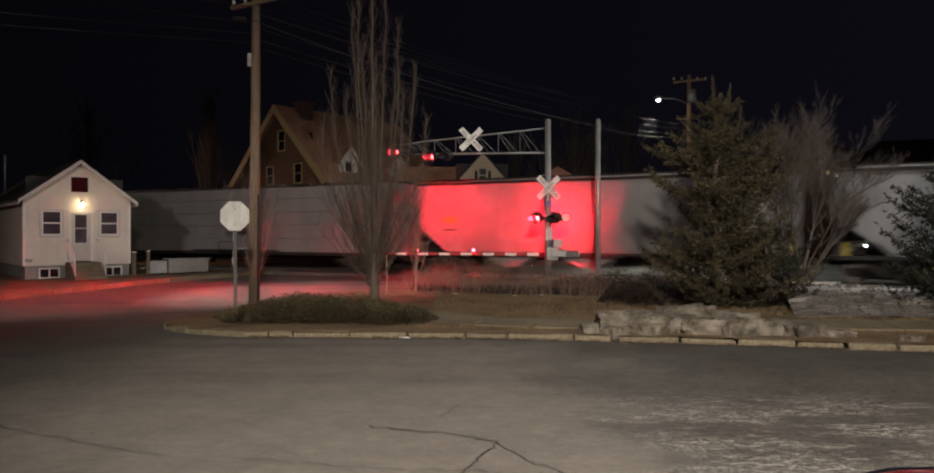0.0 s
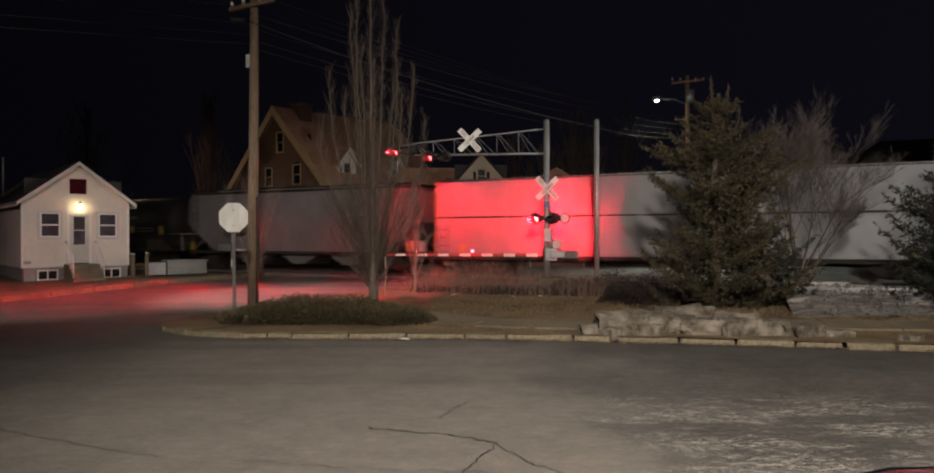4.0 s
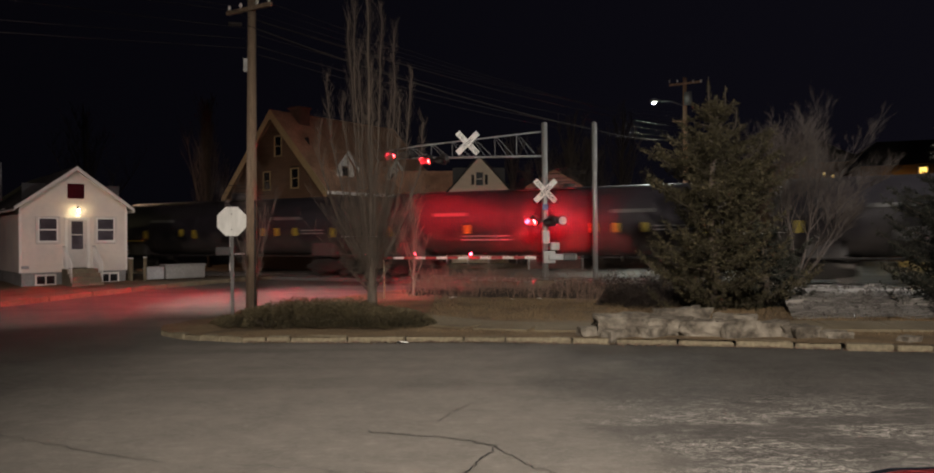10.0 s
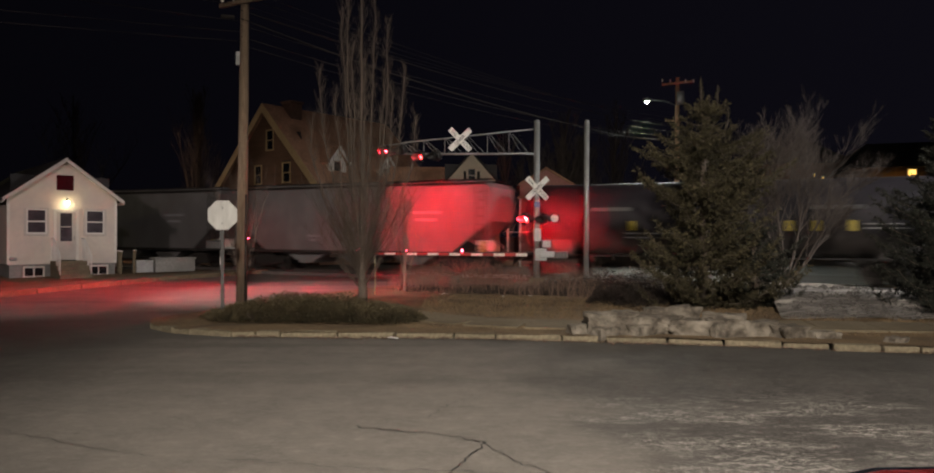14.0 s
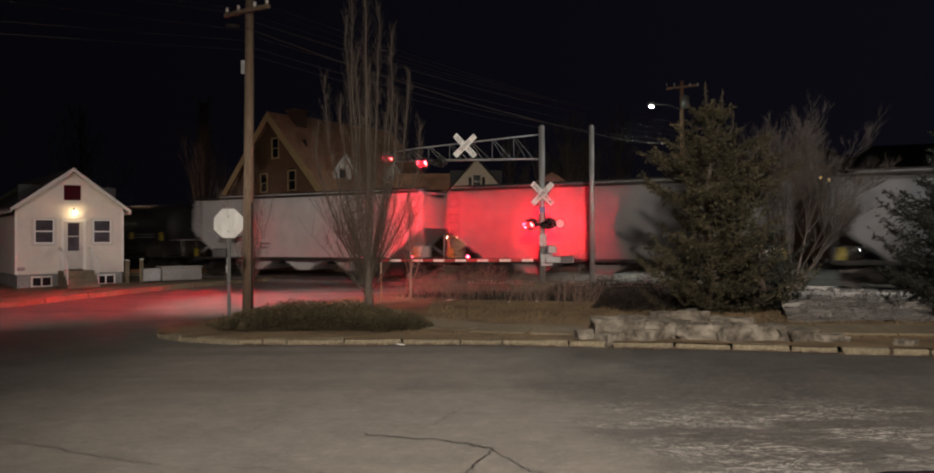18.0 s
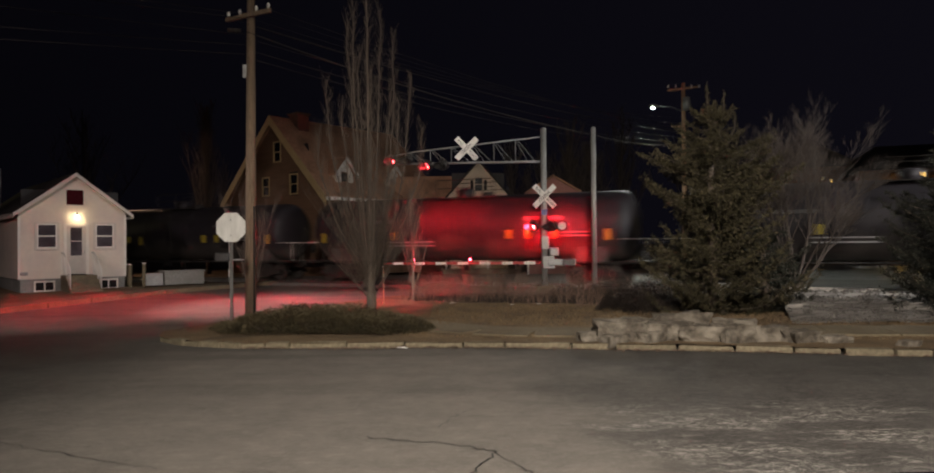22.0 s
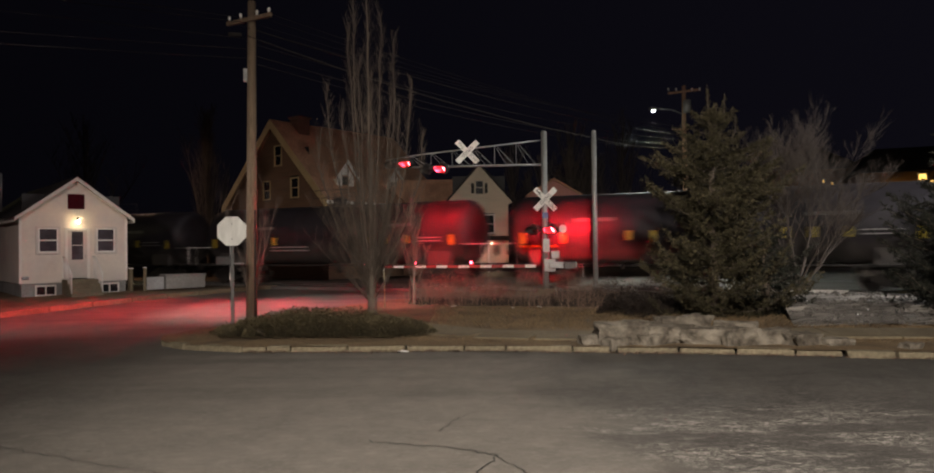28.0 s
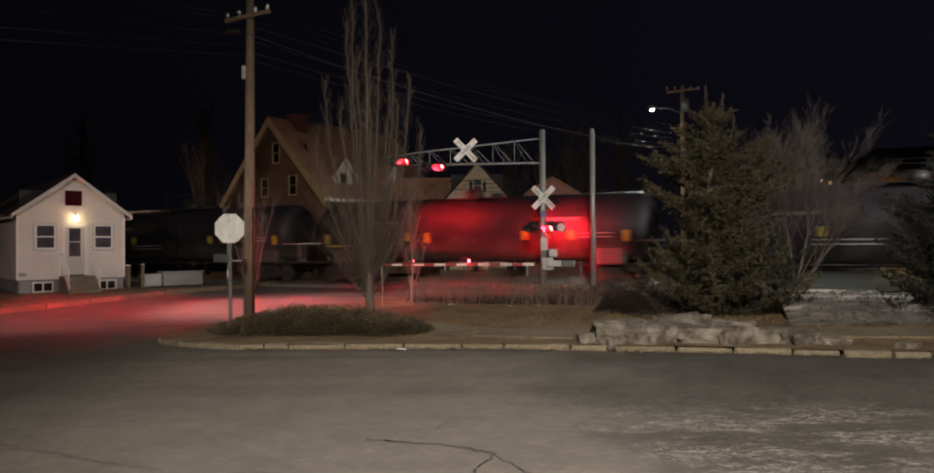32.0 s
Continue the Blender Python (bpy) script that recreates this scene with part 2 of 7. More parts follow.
def pale_bellied_tank():
    """Sooty blue-black tank paint, paler on the belly in uneven tongues."""
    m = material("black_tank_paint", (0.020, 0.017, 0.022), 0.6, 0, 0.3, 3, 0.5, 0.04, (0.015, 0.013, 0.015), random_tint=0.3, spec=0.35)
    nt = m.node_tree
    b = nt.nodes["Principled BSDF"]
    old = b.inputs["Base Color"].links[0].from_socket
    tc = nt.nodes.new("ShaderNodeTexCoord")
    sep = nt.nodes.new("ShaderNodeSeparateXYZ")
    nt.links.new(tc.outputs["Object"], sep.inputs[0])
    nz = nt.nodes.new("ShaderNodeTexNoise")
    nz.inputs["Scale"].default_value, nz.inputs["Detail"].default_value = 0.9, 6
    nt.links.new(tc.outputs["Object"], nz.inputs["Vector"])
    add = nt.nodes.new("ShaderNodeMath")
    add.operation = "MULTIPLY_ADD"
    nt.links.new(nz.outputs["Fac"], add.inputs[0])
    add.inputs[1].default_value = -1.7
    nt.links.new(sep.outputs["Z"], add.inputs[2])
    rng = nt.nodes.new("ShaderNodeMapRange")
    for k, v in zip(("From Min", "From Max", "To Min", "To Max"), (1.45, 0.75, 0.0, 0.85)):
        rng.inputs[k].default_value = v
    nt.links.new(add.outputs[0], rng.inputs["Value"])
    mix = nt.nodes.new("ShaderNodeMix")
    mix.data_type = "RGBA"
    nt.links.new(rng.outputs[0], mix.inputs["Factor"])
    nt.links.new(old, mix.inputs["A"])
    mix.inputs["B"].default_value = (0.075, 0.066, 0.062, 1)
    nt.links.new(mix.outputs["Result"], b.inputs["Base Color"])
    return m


ASPHALT = asphalt()
STREET = material("street_asphalt", (0.13, 0.12, 0.115), 0.8, 0, 0.2, 40, 0.3, 0.4, (0.085, 0.08, 0.078), world_space=True)
CONCRETE = material("concrete", (0.19, 0.162, 0.108), 0.9, 0, 0.3, 12, 1.2, 0.45, (0.115, 0.092, 0.064), random_tint=0.1)
PATH = material("path_concrete", (0.18, 0.15, 0.098), 0.9, 0, 0.25, 10, 0.9, 0.3, (0.12, 0.095, 0.06))
EARTH = material("winter_grass", (0.165, 0.115, 0.062), 0.95, 0, 0.45, 20, 0.9, 0.7, (0.085, 0.058, 0.034), world_space=True)
BALLAST = material("ballast_stone", (0.30, 0.29, 0.28), 0.9, 0, 0.35, 25, 1.5, 0.6, (0.2, 0.19, 0.18), random_tint=0.2)
POLEWOOD = material("weathered_pole_wood", (0.20, 0.145, 0.10), 0.9, 0, 0.35, 14, 1.0, 0.5, (0.12, 0.09, 0.065), stretch=(3, 3, 0.25))
# paler copy of the pole wood: lamp light on the far pole put into colour
FARWOOD_LIT = material("lit_pole_wood", (0.46, 0.29, 0.19), 0.9, 0, 0.3, 14, 1.0, 0.4, (0.34, 0.21, 0.14), stretch=(3, 3, 0.25))
GALV = material("galvanised_steel", (0.36, 0.37, 0.37), 0.5, 0.5, 0.15, 9, 1.2, 0.05)
POST = material("dull_steel_post", (0.13, 0.13, 0.13), 0.6, 0.4, 0.2, 9, 1.2, 0.05)
SIGNBACK = material("bare_sign_metal", (0.68, 0.68, 0.66), 0.55, 0.15, 0.10, 3.0, 1.2, 0.02, (0.50, 0.50, 0.48), stretch=(3, 1, 1))
WHITE = material("white_enamel", (0.78, 0.77, 0.74), 0.5, 0, 0.06, 6, 1.5, 0.02, (0.68, 0.66, 0.62))
BLACK = material("matt_black_paint", (0.018, 0.018, 0.02), 0.6, 0, 0.2, 9, 1, 0.03)
RED_PAINT = material("red_reflective", (0.36, 0.035, 0.035), 0.5, 0, 0.1, 9, 1, 0.02)
RED_GLOW = glowing("red_signal_core", (1.0, 0.014, 0.03), 175000)
RED_BACK = glowing("red_rear_core", (1.0, 0.012, 0.026), 55000)
RED_DIM = glowing("red_far_core", (1.0, 0.004, 0.030), 16000)
RED_RIM = glowing("red_signal_lens", (1.0, 0.02, 0.02), 55)
RED_SMALL = glowing("red_gate_lamp", (1.0, 0.03, 0.06), 45)
WARM_GLOW = glowing("warm_bulb", (1.0, 0.80, 0.44), 90)
COOL_GLOW = glowing("cool_street_lens", (0.80, 1.0, 0.85), 90)
WINDOW_GLOW = glowing("lit_window", (1.0, 0.62, 0.14), 2.2)
HEADLIGHT = glowing("headlight_lens", (1.0, 0.97, 0.92), 14)
PORCH_GLOW = glowing("white_porch_bulb", (1.0, 0.95, 0.88), 60)
SIDING = material("white_vinyl_siding", (0.70, 0.635, 0.56), 0.55, 0, 0.05, 5, 0.8, 0.03, (0.62, 0.56, 0.52))
TRIM = material("white_trim", (0.78, 0.75, 0.70), 0.5, 0, 0.06, 6, 1, 0.02, (0.7, 0.67, 0.62))
SHINGLE = material("dark_roof_shingle", (0.028, 0.025, 0.023), 0.95, 0, 0.35, 18, 1, 0.5)
BLOCK = material("grey_foundation_block", (0.27, 0.27, 0.26), 0.95, 0, 0.2, 12, 1, 0.3)
BROWN = material("brown_clapboard", (0.135, 0.074, 0.044), 0.85, 0, 0.18, 10, 0.7, 0.2, stretch=(1, 1, 6))
OCHRE = material("ochre_trim", (0.42, 0.31, 0.16), 0.7, 0, 0.12, 8, 1, 0.1)
CREAM = material("cream_siding", (0.62, 0.54, 0.42), 0.7, 0, 0.08, 8, 0.8, 0.1, stretch=(1, 1, 5))
ROSE = material("faded_red_siding", (0.42, 0.20, 0.17), 0.8, 0, 0.15, 8, 0.8, 0.1)
ROOF_BROWN = material("brown_shingle", (0.42, 0.235, 0.15), 0.95, 0, 0.35, 9, 0.8, 0.5)
# attic window: the signals' red light put into glass and frame colour
REDLIT = material("red_lit_glazing", (0.055, 0.005, 0.009), 0.15, 0, 0.2, 6, 1, 0.02)
BRICK = material("dark_brick", (0.11, 0.062, 0.046), 0.9, 0, 0.3, 12, 1, 0.4)
DULLPANE = material("curtained_window_pane", (0.085, 0.074, 0.088), 0.12, 0, 0.35, 1.5, 1, 0.0, spec=0.6)
PANE = material("dark_window_pane", (0.012, 0.012, 0.016), 0.06, 0, 0.1, 4, 1, 0.0, spec=0.8)
DOOR = material("pale_door_paint", (0.60, 0.56, 0.52), 0.5, 0, 0.06, 5, 1, 0.03)
HOPPER = material("pale_grey_car_paint", (0.215, 0.215, 0.222), 0.6, 0, 0.14, 3, 0.45, 0.05, (0.165, 0.16, 0.158), stretch=(1, 1, 0.5), random_tint=0.08)
BOXPAINT = material("white_boxcar_paint", (0.25, 0.25, 0.258), 0.6, 0, 0.12, 4, 0.5, 0.05, (0.19, 0.185, 0.185), stretch=(1, 1, 0.4))
GREYHOPPER = material("dusty_grey_car_paint", (0.15, 0.148, 0.152), 0.65, 0, 0.16, 3, 0.45, 0.05, (0.11, 0.106, 0.104), stretch=(1, 1, 0.5), random_tint=0.12)
WHITEHOPPER = material("white_car_paint", (0.45, 0.45, 0.45), 0.6, 0, 0.12, 3, 0.45, 0.05, (0.40, 0.39, 0.385), stretch=(1, 1, 0.5))
DIMPLE = material("shaded_dimple_paint", (0.24, 0.24, 0.255), 0.7, 0, 0.2, 5, 1, 0.05)
TANKPAINT = pale_bellied_tank()
DARKSTEEL = material("grimy_underframe_steel", (0.030, 0.026, 0.024), 0.8, 0.2, 0.3, 9, 1, 0.2)
WHEELSTEEL = material("wheel_steel", (0.09, 0.08, 0.075), 0.5, 0.7, 0.3, 9, 1, 0.1)
RAILSTEEL = material("worn_rail_steel", (0.55, 0.54, 0.52), 0.3, 0.9, 0.15, 9, 1, 0.03)
TIE = material("creosoted_tie", (0.06, 0.048, 0.038), 0.9, 0, 0.3, 9, 1, 0.3)
OLDYELLOW = material("faded_yellow_paint", (0.34, 0.25, 0.05), 0.7, 0, 0.2, 5, 0.8, 0.05)
YELLOW = material("yellow_reflector", (0.34, 0.26, 0.02), 0.5, 0, 0.1, 9, 1, 0.0)
MARKER = material("pale_yellow_marker", (0.42, 0.38, 0.24), 0.6, 0, 0.15, 9, 1, 0.02)
ORANGE = material("orange_stencil", (0.75, 0.25, 0.04), 0.6, 0, 0.1, 9, 1, 0.0)
BARK = material("grey_bark", (0.115, 0.092, 0.074), 0.95, 0, 0.3, 16, 1.5, 0.4, stretch=(1, 1, 0.3))
SAPLING = material("pale_sapling_bark", (0.20, 0.15, 0.12), 0.85, 0, 0.2, 10, 1.5, 0.2)
TWIG = material("twig_bark", (0.085, 0.066, 0.052), 0.9, 0, 0.3, 10, 1.5, 0.2)
PALEBARK = material("pale_bark", (0.072, 0.056, 0.047), 0.9, 0, 0.3, 10, 1.5, 0.2)
NEEDLE = material("spruce_needles", (0.062, 0.054, 0.030), 0.85, 0, 0.5, 7, 1.1, 0.2, (0.028, 0.025, 0.015), spec=0.2)
# darker copy of the needles: shade on two spruces put into their colour
NEEDLE_SHADED = material("shaded_spruce_needles", (0.036, 0.038, 0.030), 0.85, 0, 0.45, 7, 1.1, 0.2, (0.022, 0.023, 0.018), spec=0.2)
NEEDLE_TIP = material("spruce_tips", (0.115, 0.098, 0.058), 0.85, 0, 0.4, 7, 1.1, 0.2, spec=0.2)
JUNIPER = material("juniper_green", (0.098, 0.078, 0.040), 0.85, 0, 0.5, 9, 1.1, 0.2, (0.036, 0.032, 0.018))
BRUSH = material("dry_brush", (0.19, 0.125, 0.095), 0.95, 0, 0.4, 7, 1, 0.2)
WETGRAVEL = material("wet_gravel", (0.16, 0.155, 0.147), 0.5, 0, 0.5, 14, 1.2, 1.0, (0.06, 0.057, 0.053), spec=0.35)
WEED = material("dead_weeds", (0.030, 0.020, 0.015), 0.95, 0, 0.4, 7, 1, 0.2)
ICYSTONE = material("icy_bank_stone", (0.17, 0.16, 0.15), 0.3, 0, 0.5, 9, 1.6, 1.0, (0.06, 0.055, 0.05), random_tint=0.2, coat=0.4)
ROCK = material("pale_limestone", (0.10, 0.086, 0.068), 0.95, 0, 0.55, 9, 2.3, 1.0, (0.29, 0.262, 0.215), world_space=True)
CARPAINT = material("dark_red_car_paint", (0.20, 0.012, 0.016), 0.25, 0.2, 0.05, 6, 1, 0.0, coat=1.0)
# icy ground whose pale streaks paint in the headlights' glints
ICE_GLINT = material("icy_ground_glints", (0.17, 0.16, 0.15), 0.3, 0, 0.6, 6, 1.7, 0.6, (0.62, 0.59, 0.55), stretch=(0.35, 2.2, 1), world_space=True, coat=0.3)
WIRE = material("dull_wire", (0.022, 0.020, 0.019), 0.75, 0, 0.2, 9, 1, 0.0, spec=0.2)
RUBBER = material("tyre_rubber", (0.02, 0.02, 0.02), 0.85, 0, 0.2, 9, 1, 0.1)
PAPER = material("white_litter", (0.8, 0.8, 0.78), 0.7, 0, 0.05, 9, 1, 0.1)
BLUE = material("blue_plate", (0.07, 0.13, 0.32), 0.5, 0, 0.1, 9, 1, 0.0)

# ---- plan ----
U = Vector((0.9015, -0.4327, 0))      # along the track, the way the train goes
N = Vector((0.4327, 0.9015, 0))       # across it, away from the viewer
TRACK = Vector((0.65, 35.05, 0.0))    # a point on the centre line
RAIL = 0.40
TRACK_DEG = -25.64


def across(x, y):
    return (x - TRACK.x) * N.x + (y - TRACK.y) * N.y


def smooth(a, b, x):
    k = min(1, max(0, (x - a) / (b - a)))
    return k * k * (3 - 2 * k)


def land(x, y):
    """The lie of the land: level by the lot, rising to the railway."""
    return 0.25 * smooth(17, 30, y + 0.3 * x)


def on_track(s, q=0.0, z=0.0):
    p = TRACK + U * s + N * q
    return Vector((p.x, p.y, z))

# ---- ground, road, kerbs ----
ground = Shape().sheet(60, 60, lambda u, v: ((u - 0.5) * 1600 * abs(2 * u - 1) ** 1.2, -60 + 900 * v ** 2.2, land((u - 0.5) * 1600 * abs(2 * u - 1) ** 1.2, -60 + 900 * v ** 2.2) - 0.16))
tagged(new("ground", ground.mesh("ground", EARTH)), "dark winter ground reaching to the horizon", kind="structure")

KERB = [(-7.5, 19.6), (-7.75, 18.5), (-7.4, 17.5), (-6.5, 16.75), (-5.2, 16.2), (-3.0, 16.05), (-1.1, 16.0), (1.1, 15.8), (3.0, 15.45), (4.7, 15.15), (7.0, 14.65), (9.4, 14.1), (14.0, 13.0), (40.0, 6.5)]


def along(points, k):
    """The place at the fraction k of a polyline's length."""
    lens = [math.dist(a, b) for a, b in zip(points, points[1:])]
    want = k * sum(lens)
    for (a, b), n in zip(zip(points, points[1:]), lens):
        if want <= n:
            f = want / n
            return tuple(a[i] + (b[i] - a[i]) * f for i in range(len(a)))
        want -= n
    return points[-1]


def tarmac(u, v):
    x, y = -70 + 130 * u, -14 + 62 * v
    z = land(x, y) + 0.012 * noise.noise((x * 0.35, y * 0.35, 0))
    return x, y, z


lot = Shape().sheet(160, 90, tarmac)
tagged(new("road", lot.mesh("road", ASPHALT)), "worn grey asphalt lot and street, cracked and dusted with salt", kind="structure")


def verge_z(x, y):
    return land(x, y) + 0.13 - 0.17 * smooth(-12, -4.5, across(x, y)) + 0.03 * noise.noise((x * 0.9, y * 0.9, 3))


def verge_point(u, v):
    a = along(KERB, u)
    b = on_track(-0.2 + (36.0 + 0.2) * u ** 1.0, -3.4)
    b = (b.x, b.y)
    x, y = a[0] + (b[0] - a[0]) * v, a[1] + (b[1] - a[1]) * v
    return x, y, verge_z(x, y)


verge = Shape().sheet(150, 50, verge_point)
tagged(new("verge", verge.mesh("verge", EARTH)), "dry winter grass and bare earth behind the kerb", kind="structure")


def yard_point(u, v):
    a = along([(-40.0, -24.5), (-17.3, 22.6), (-9.8, 37.8)], u)
    x, y = a[0] - 60 * v ** 1.5, a[1] + 26 * v ** 1.5 * (1 - u * 0.6)
    return x, y, land(x, y) + 0.14 + 0.03 * noise.noise((x * 0.9, y * 0.9, 5))


yard = Shape().sheet(60, 30, yard_point)
tagged(new("yard", yard.mesh("yard", EARTH)), "brown winter lawn round the small house", kind="structure")

# the pavement on the far side of the street
pav = thing("pavement", "narrow concrete pavement along the far side of the street", "pavement", kind="structure")
edge = [(-27.0, 2.5), (-17.3, 22.6), (-9.8, 37.8)]
for i in range(22):
    a, b = Vector(along(edge, i / 22 + 0.0006)), Vector(along(edge, (i + 1) / 22 - 0.0006))
    d = (b - a).normalized()
    n = Vector((-d.y, d.x))
    sh = Shape()
    c = [a, b, b + n * 1.5, a + n * 1.5]
    zz = [land(p.x, p.y) for p in c]
    k = len(sh.v)
    sh.v += [(p.x, p.y, z - 0.1) for p, z in zip(c, zz)] + [(p.x, p.y, z + 0.19) for p, z in zip(c, zz)]
    for f in ((3, 2, 1, 0), (4, 5, 6, 7), (0, 1, 5, 4), (1, 2, 6, 5), (2, 3, 7, 6), (3, 0, 4, 7)):
        sh.face([k + q for q in f])
    part("slab", sh, PATH, pav)

# the path behind the near kerb
path = thing("footpath", "pale concrete footpath behind the kerb", "footpath", kind="structure")
PATHLINE = [(-3.6, 21.6), (-2.2, 20.3), (-0.9, 18.9), (0.6, 17.7), (2.5, 17.2), (5.0, 17.25), (8.0, 17.1), (12.0, 16.5), (17.0, 15.5), (30.0, 12.2)]
for i in range(26):
    a, b = Vector(along(PATHLINE, i / 26 + 0.0005)), Vector(along(PATHLINE, (i + 1) / 26 - 0.0005))
    d = (b - a).normalized()
    n = Vector((-d.y, d.x)) * 0.75
    sh = Shape()
    c = [a - n, b - n, b + n, a + n]
    k = len(sh.v)
    sh.v += [(p.x, p.y, land(p.x, p.y) - 0.05) for p in c] + [(p.x, p.y, land(p.x, p.y) + 0.168) for p in c]
    for f in ((3, 2, 1, 0), (4, 5, 6, 7), (0, 1, 5, 4), (1, 2, 6, 5), (2, 3, 7, 6), (3, 0, 4, 7)):
        sh.face([k + q for q in f])
    part("slab", sh, PATH, path)

# granite kerb stones, some of them knocked out of line
kerb = thing("kerb", "worn granite kerb of separate stones, partly broken", "kerb", kind="structure")
rng = random.Random(4)


def stone(length, height, depth, seed):
    r = random.Random(seed)
    sh = Shape().box(-length / 2, length / 2, 0, depth, -0.12, height, chamfer=0.025)
    sh.v = [(x + r.uniform(-0.012, 0.012), y + r.uniform(-0.015, 0.015), z + r.uniform(-0.012, 0.012)) for x, y, z in sh.v]
    return sh


total = sum(math.dist(a, b) for a, b in zip(KERB, KERB[1:]))
s, i = 0.0, 0
while s < total - 14:
    here = along(KERB, s / total)
    length = 0.55 if s < 5.5 else rng.choice((0.92, 1.15, 1.3, 1.45))
    if here[0] > 8.0:
        length = rng.choice((0.55, 0.7, 1.2))
    a, b = Vector(here), Vector(along(KERB, min(1, (s + length) / total)))
    d = (b - a).normalized()
    mid = (a + b) / 2
    gap = 0.05 if here[0] > 3 else 0.025
    out = rng.uniform(-0.03, 0.03) + (rng.uniform(-0.05, 0.12) if here[0] > 6.5 else 0)
    m = Matrix.Translation((mid.x + d.y * (out + 0.0), mid.y - d.x * (out + 0.0), land(mid.x, mid.y))) @ Matrix.Rotation(math.atan2(d.y, d.x) + rng.uniform(-0.02, 0.02) * (2 if here[0] > 6.5 else 1), 4, "Z")
    part("kerb_stone", stone((b - a).length - gap, 0.118 + rng.uniform(-0.012, 0.016), 0.24, i), CONCRETE, kerb, m=m)
    s += length
    i += 1

# ---- railway ----
bed = Shape()


def bed_point(u, v):
    q = -5.8 + 9.4 * v
    p = on_track(-90 + 160 * u, q)
    top = 0.24 if abs(q) < 2.0 else 0.24 - 0.16 * (abs(q) - 2.0) / 1.6 * 1.0
    if q < -2.0 and -3 < p.x < 14:
        top = max(top, verge_z(p.x, p.y) + 0.03 - 0.12 * smooth(-4.6, -5.8, q))
    return p.x, p.y, max(top, land(p.x, p.y) - 0.3) + 0.02 * noise.noise((p.x * 3, p.y * 3, 0))


bed.sheet(220, 22, bed_point, False)
tagged(new("track_bed", bed.mesh("track_bed", BALLAST)), "grey stone ballast of the railway track", kind="structure")
r = random.Random(11)
stones = Shape()
for _ in range(2600):
    s = r.uniform(8, 24)
    q = r.choice((r.uniform(-4.4, -1.3), r.uniform(-0.6, 0.6)))
    p = on_track(s, q)
    z = (0.24 if abs(q) < 2 else 0.24 - 0.1 * (abs(q) - 2)) + 0.02
    k = r.uniform(0.035, 0.075)
    n = len(stones.v)
    pts = [Vector((r.uniform(0.6, 1.2), 0, r.uniform(-.3, .3))), Vector((0, r.uniform(0.6, 1.2), r.uniform(-.3, .3))), Vector((-r.uniform(0.6, 1.2), 0, 0)), Vector((0, -r.uniform(0.6, 1.2), 0)), Vector((r.uniform(-.2, .2), r.uniform(-.2, .2), r.uniform(.5, 1))), Vector((0, 0, -0.6))]
    stones.v += [tuple(Vector((p.x, p.y, z)) + w * k) for w in pts]
    for f in ((0, 1, 4), (1, 2, 4), (2, 3, 4), (3, 0, 4), (1, 0, 5), (2, 1, 5), (3, 2, 5), (0, 3, 5)):
        stones.face([n + q2 for q2 in f])
tagged(new("ballast", stones.mesh("ballast", BALLAST)), "loose angular ballast stones", "ballast", kind="stuff")

# gravel yard on the far side of the line
def gravel_point(u, v):
    p = on_track(12 + 28 * u, 3.4 + 22 * v)
    return p.x, p.y, 0.17 + 0.35 * smooth(0.1, 0.8, v) + 0.05 * noise.noise((p.x * 0.6, p.y * 0.6, 4))


gravel = Shape().sheet(60, 40, gravel_point)
tagged(new("gravel_yard", gravel.mesh("gravel_yard", WETGRAVEL)), "wet dark gravel yard beyond the railway", kind="structure")

tie_mesh = Shape().box(-0.12, 0.12, -1.3, 1.3, 0.14, 0.275, chamfer=0.015).mesh("tie", TIE)
track = thing("railway_track", "two worn steel rails on dark wooden ties", "track", kind="structure")
for i in range(150):
    p = on_track(-52 + 0.55 * i)
    part("tie", tie_mesh, TIE, track, m=Matrix.Translation(p) @ Matrix.Rotation(radians(TRACK_DEG), 4, "Z"))
rail_outline = [(-0.07, 0.275), (0.07, 0.275), (0.065, 0.29), (0.012, 0.305), (0.012, 0.36), (0.036, 0.37), (0.036, 0.395), (0.028, 0.40), (-0.028, 0.40), (-0.036, 0.395), (-0.036, 0.37), (-0.012, 0.36), (-0.012, 0.305), (-0.065, 0.29)]
rail_mesh = Shape().prism(rail_outline, -90, 70).mesh("rail", RAILSTEEL)
for q in (-0.72, 0.72):
    part("rail", rail_mesh, RAILSTEEL, track, "rail with a shiny worn top", m=Matrix.Translation(on_track(0, q)) @ Matrix.Rotation(radians(TRACK_DEG - 90), 4, "Z"))
# crossing panels between and beside the rails
for k in range(8):
    for q0, q1 in ((-2.6, -0.82), (-0.62, 0.62), (0.82, 2.6)):
        p = on_track(-11.6 + 1.55 * k)
        part("crossing_panel", Shape().box(-0.76, 0.76, q0, q1, 0.2, 0.392, chamfer=0.01), STREET, track, "asphalt and rubber crossing panel",
             m=Matrix.Translation(p) @ Matrix.Rotation(radians(TRACK_DEG), 4, "Z"))

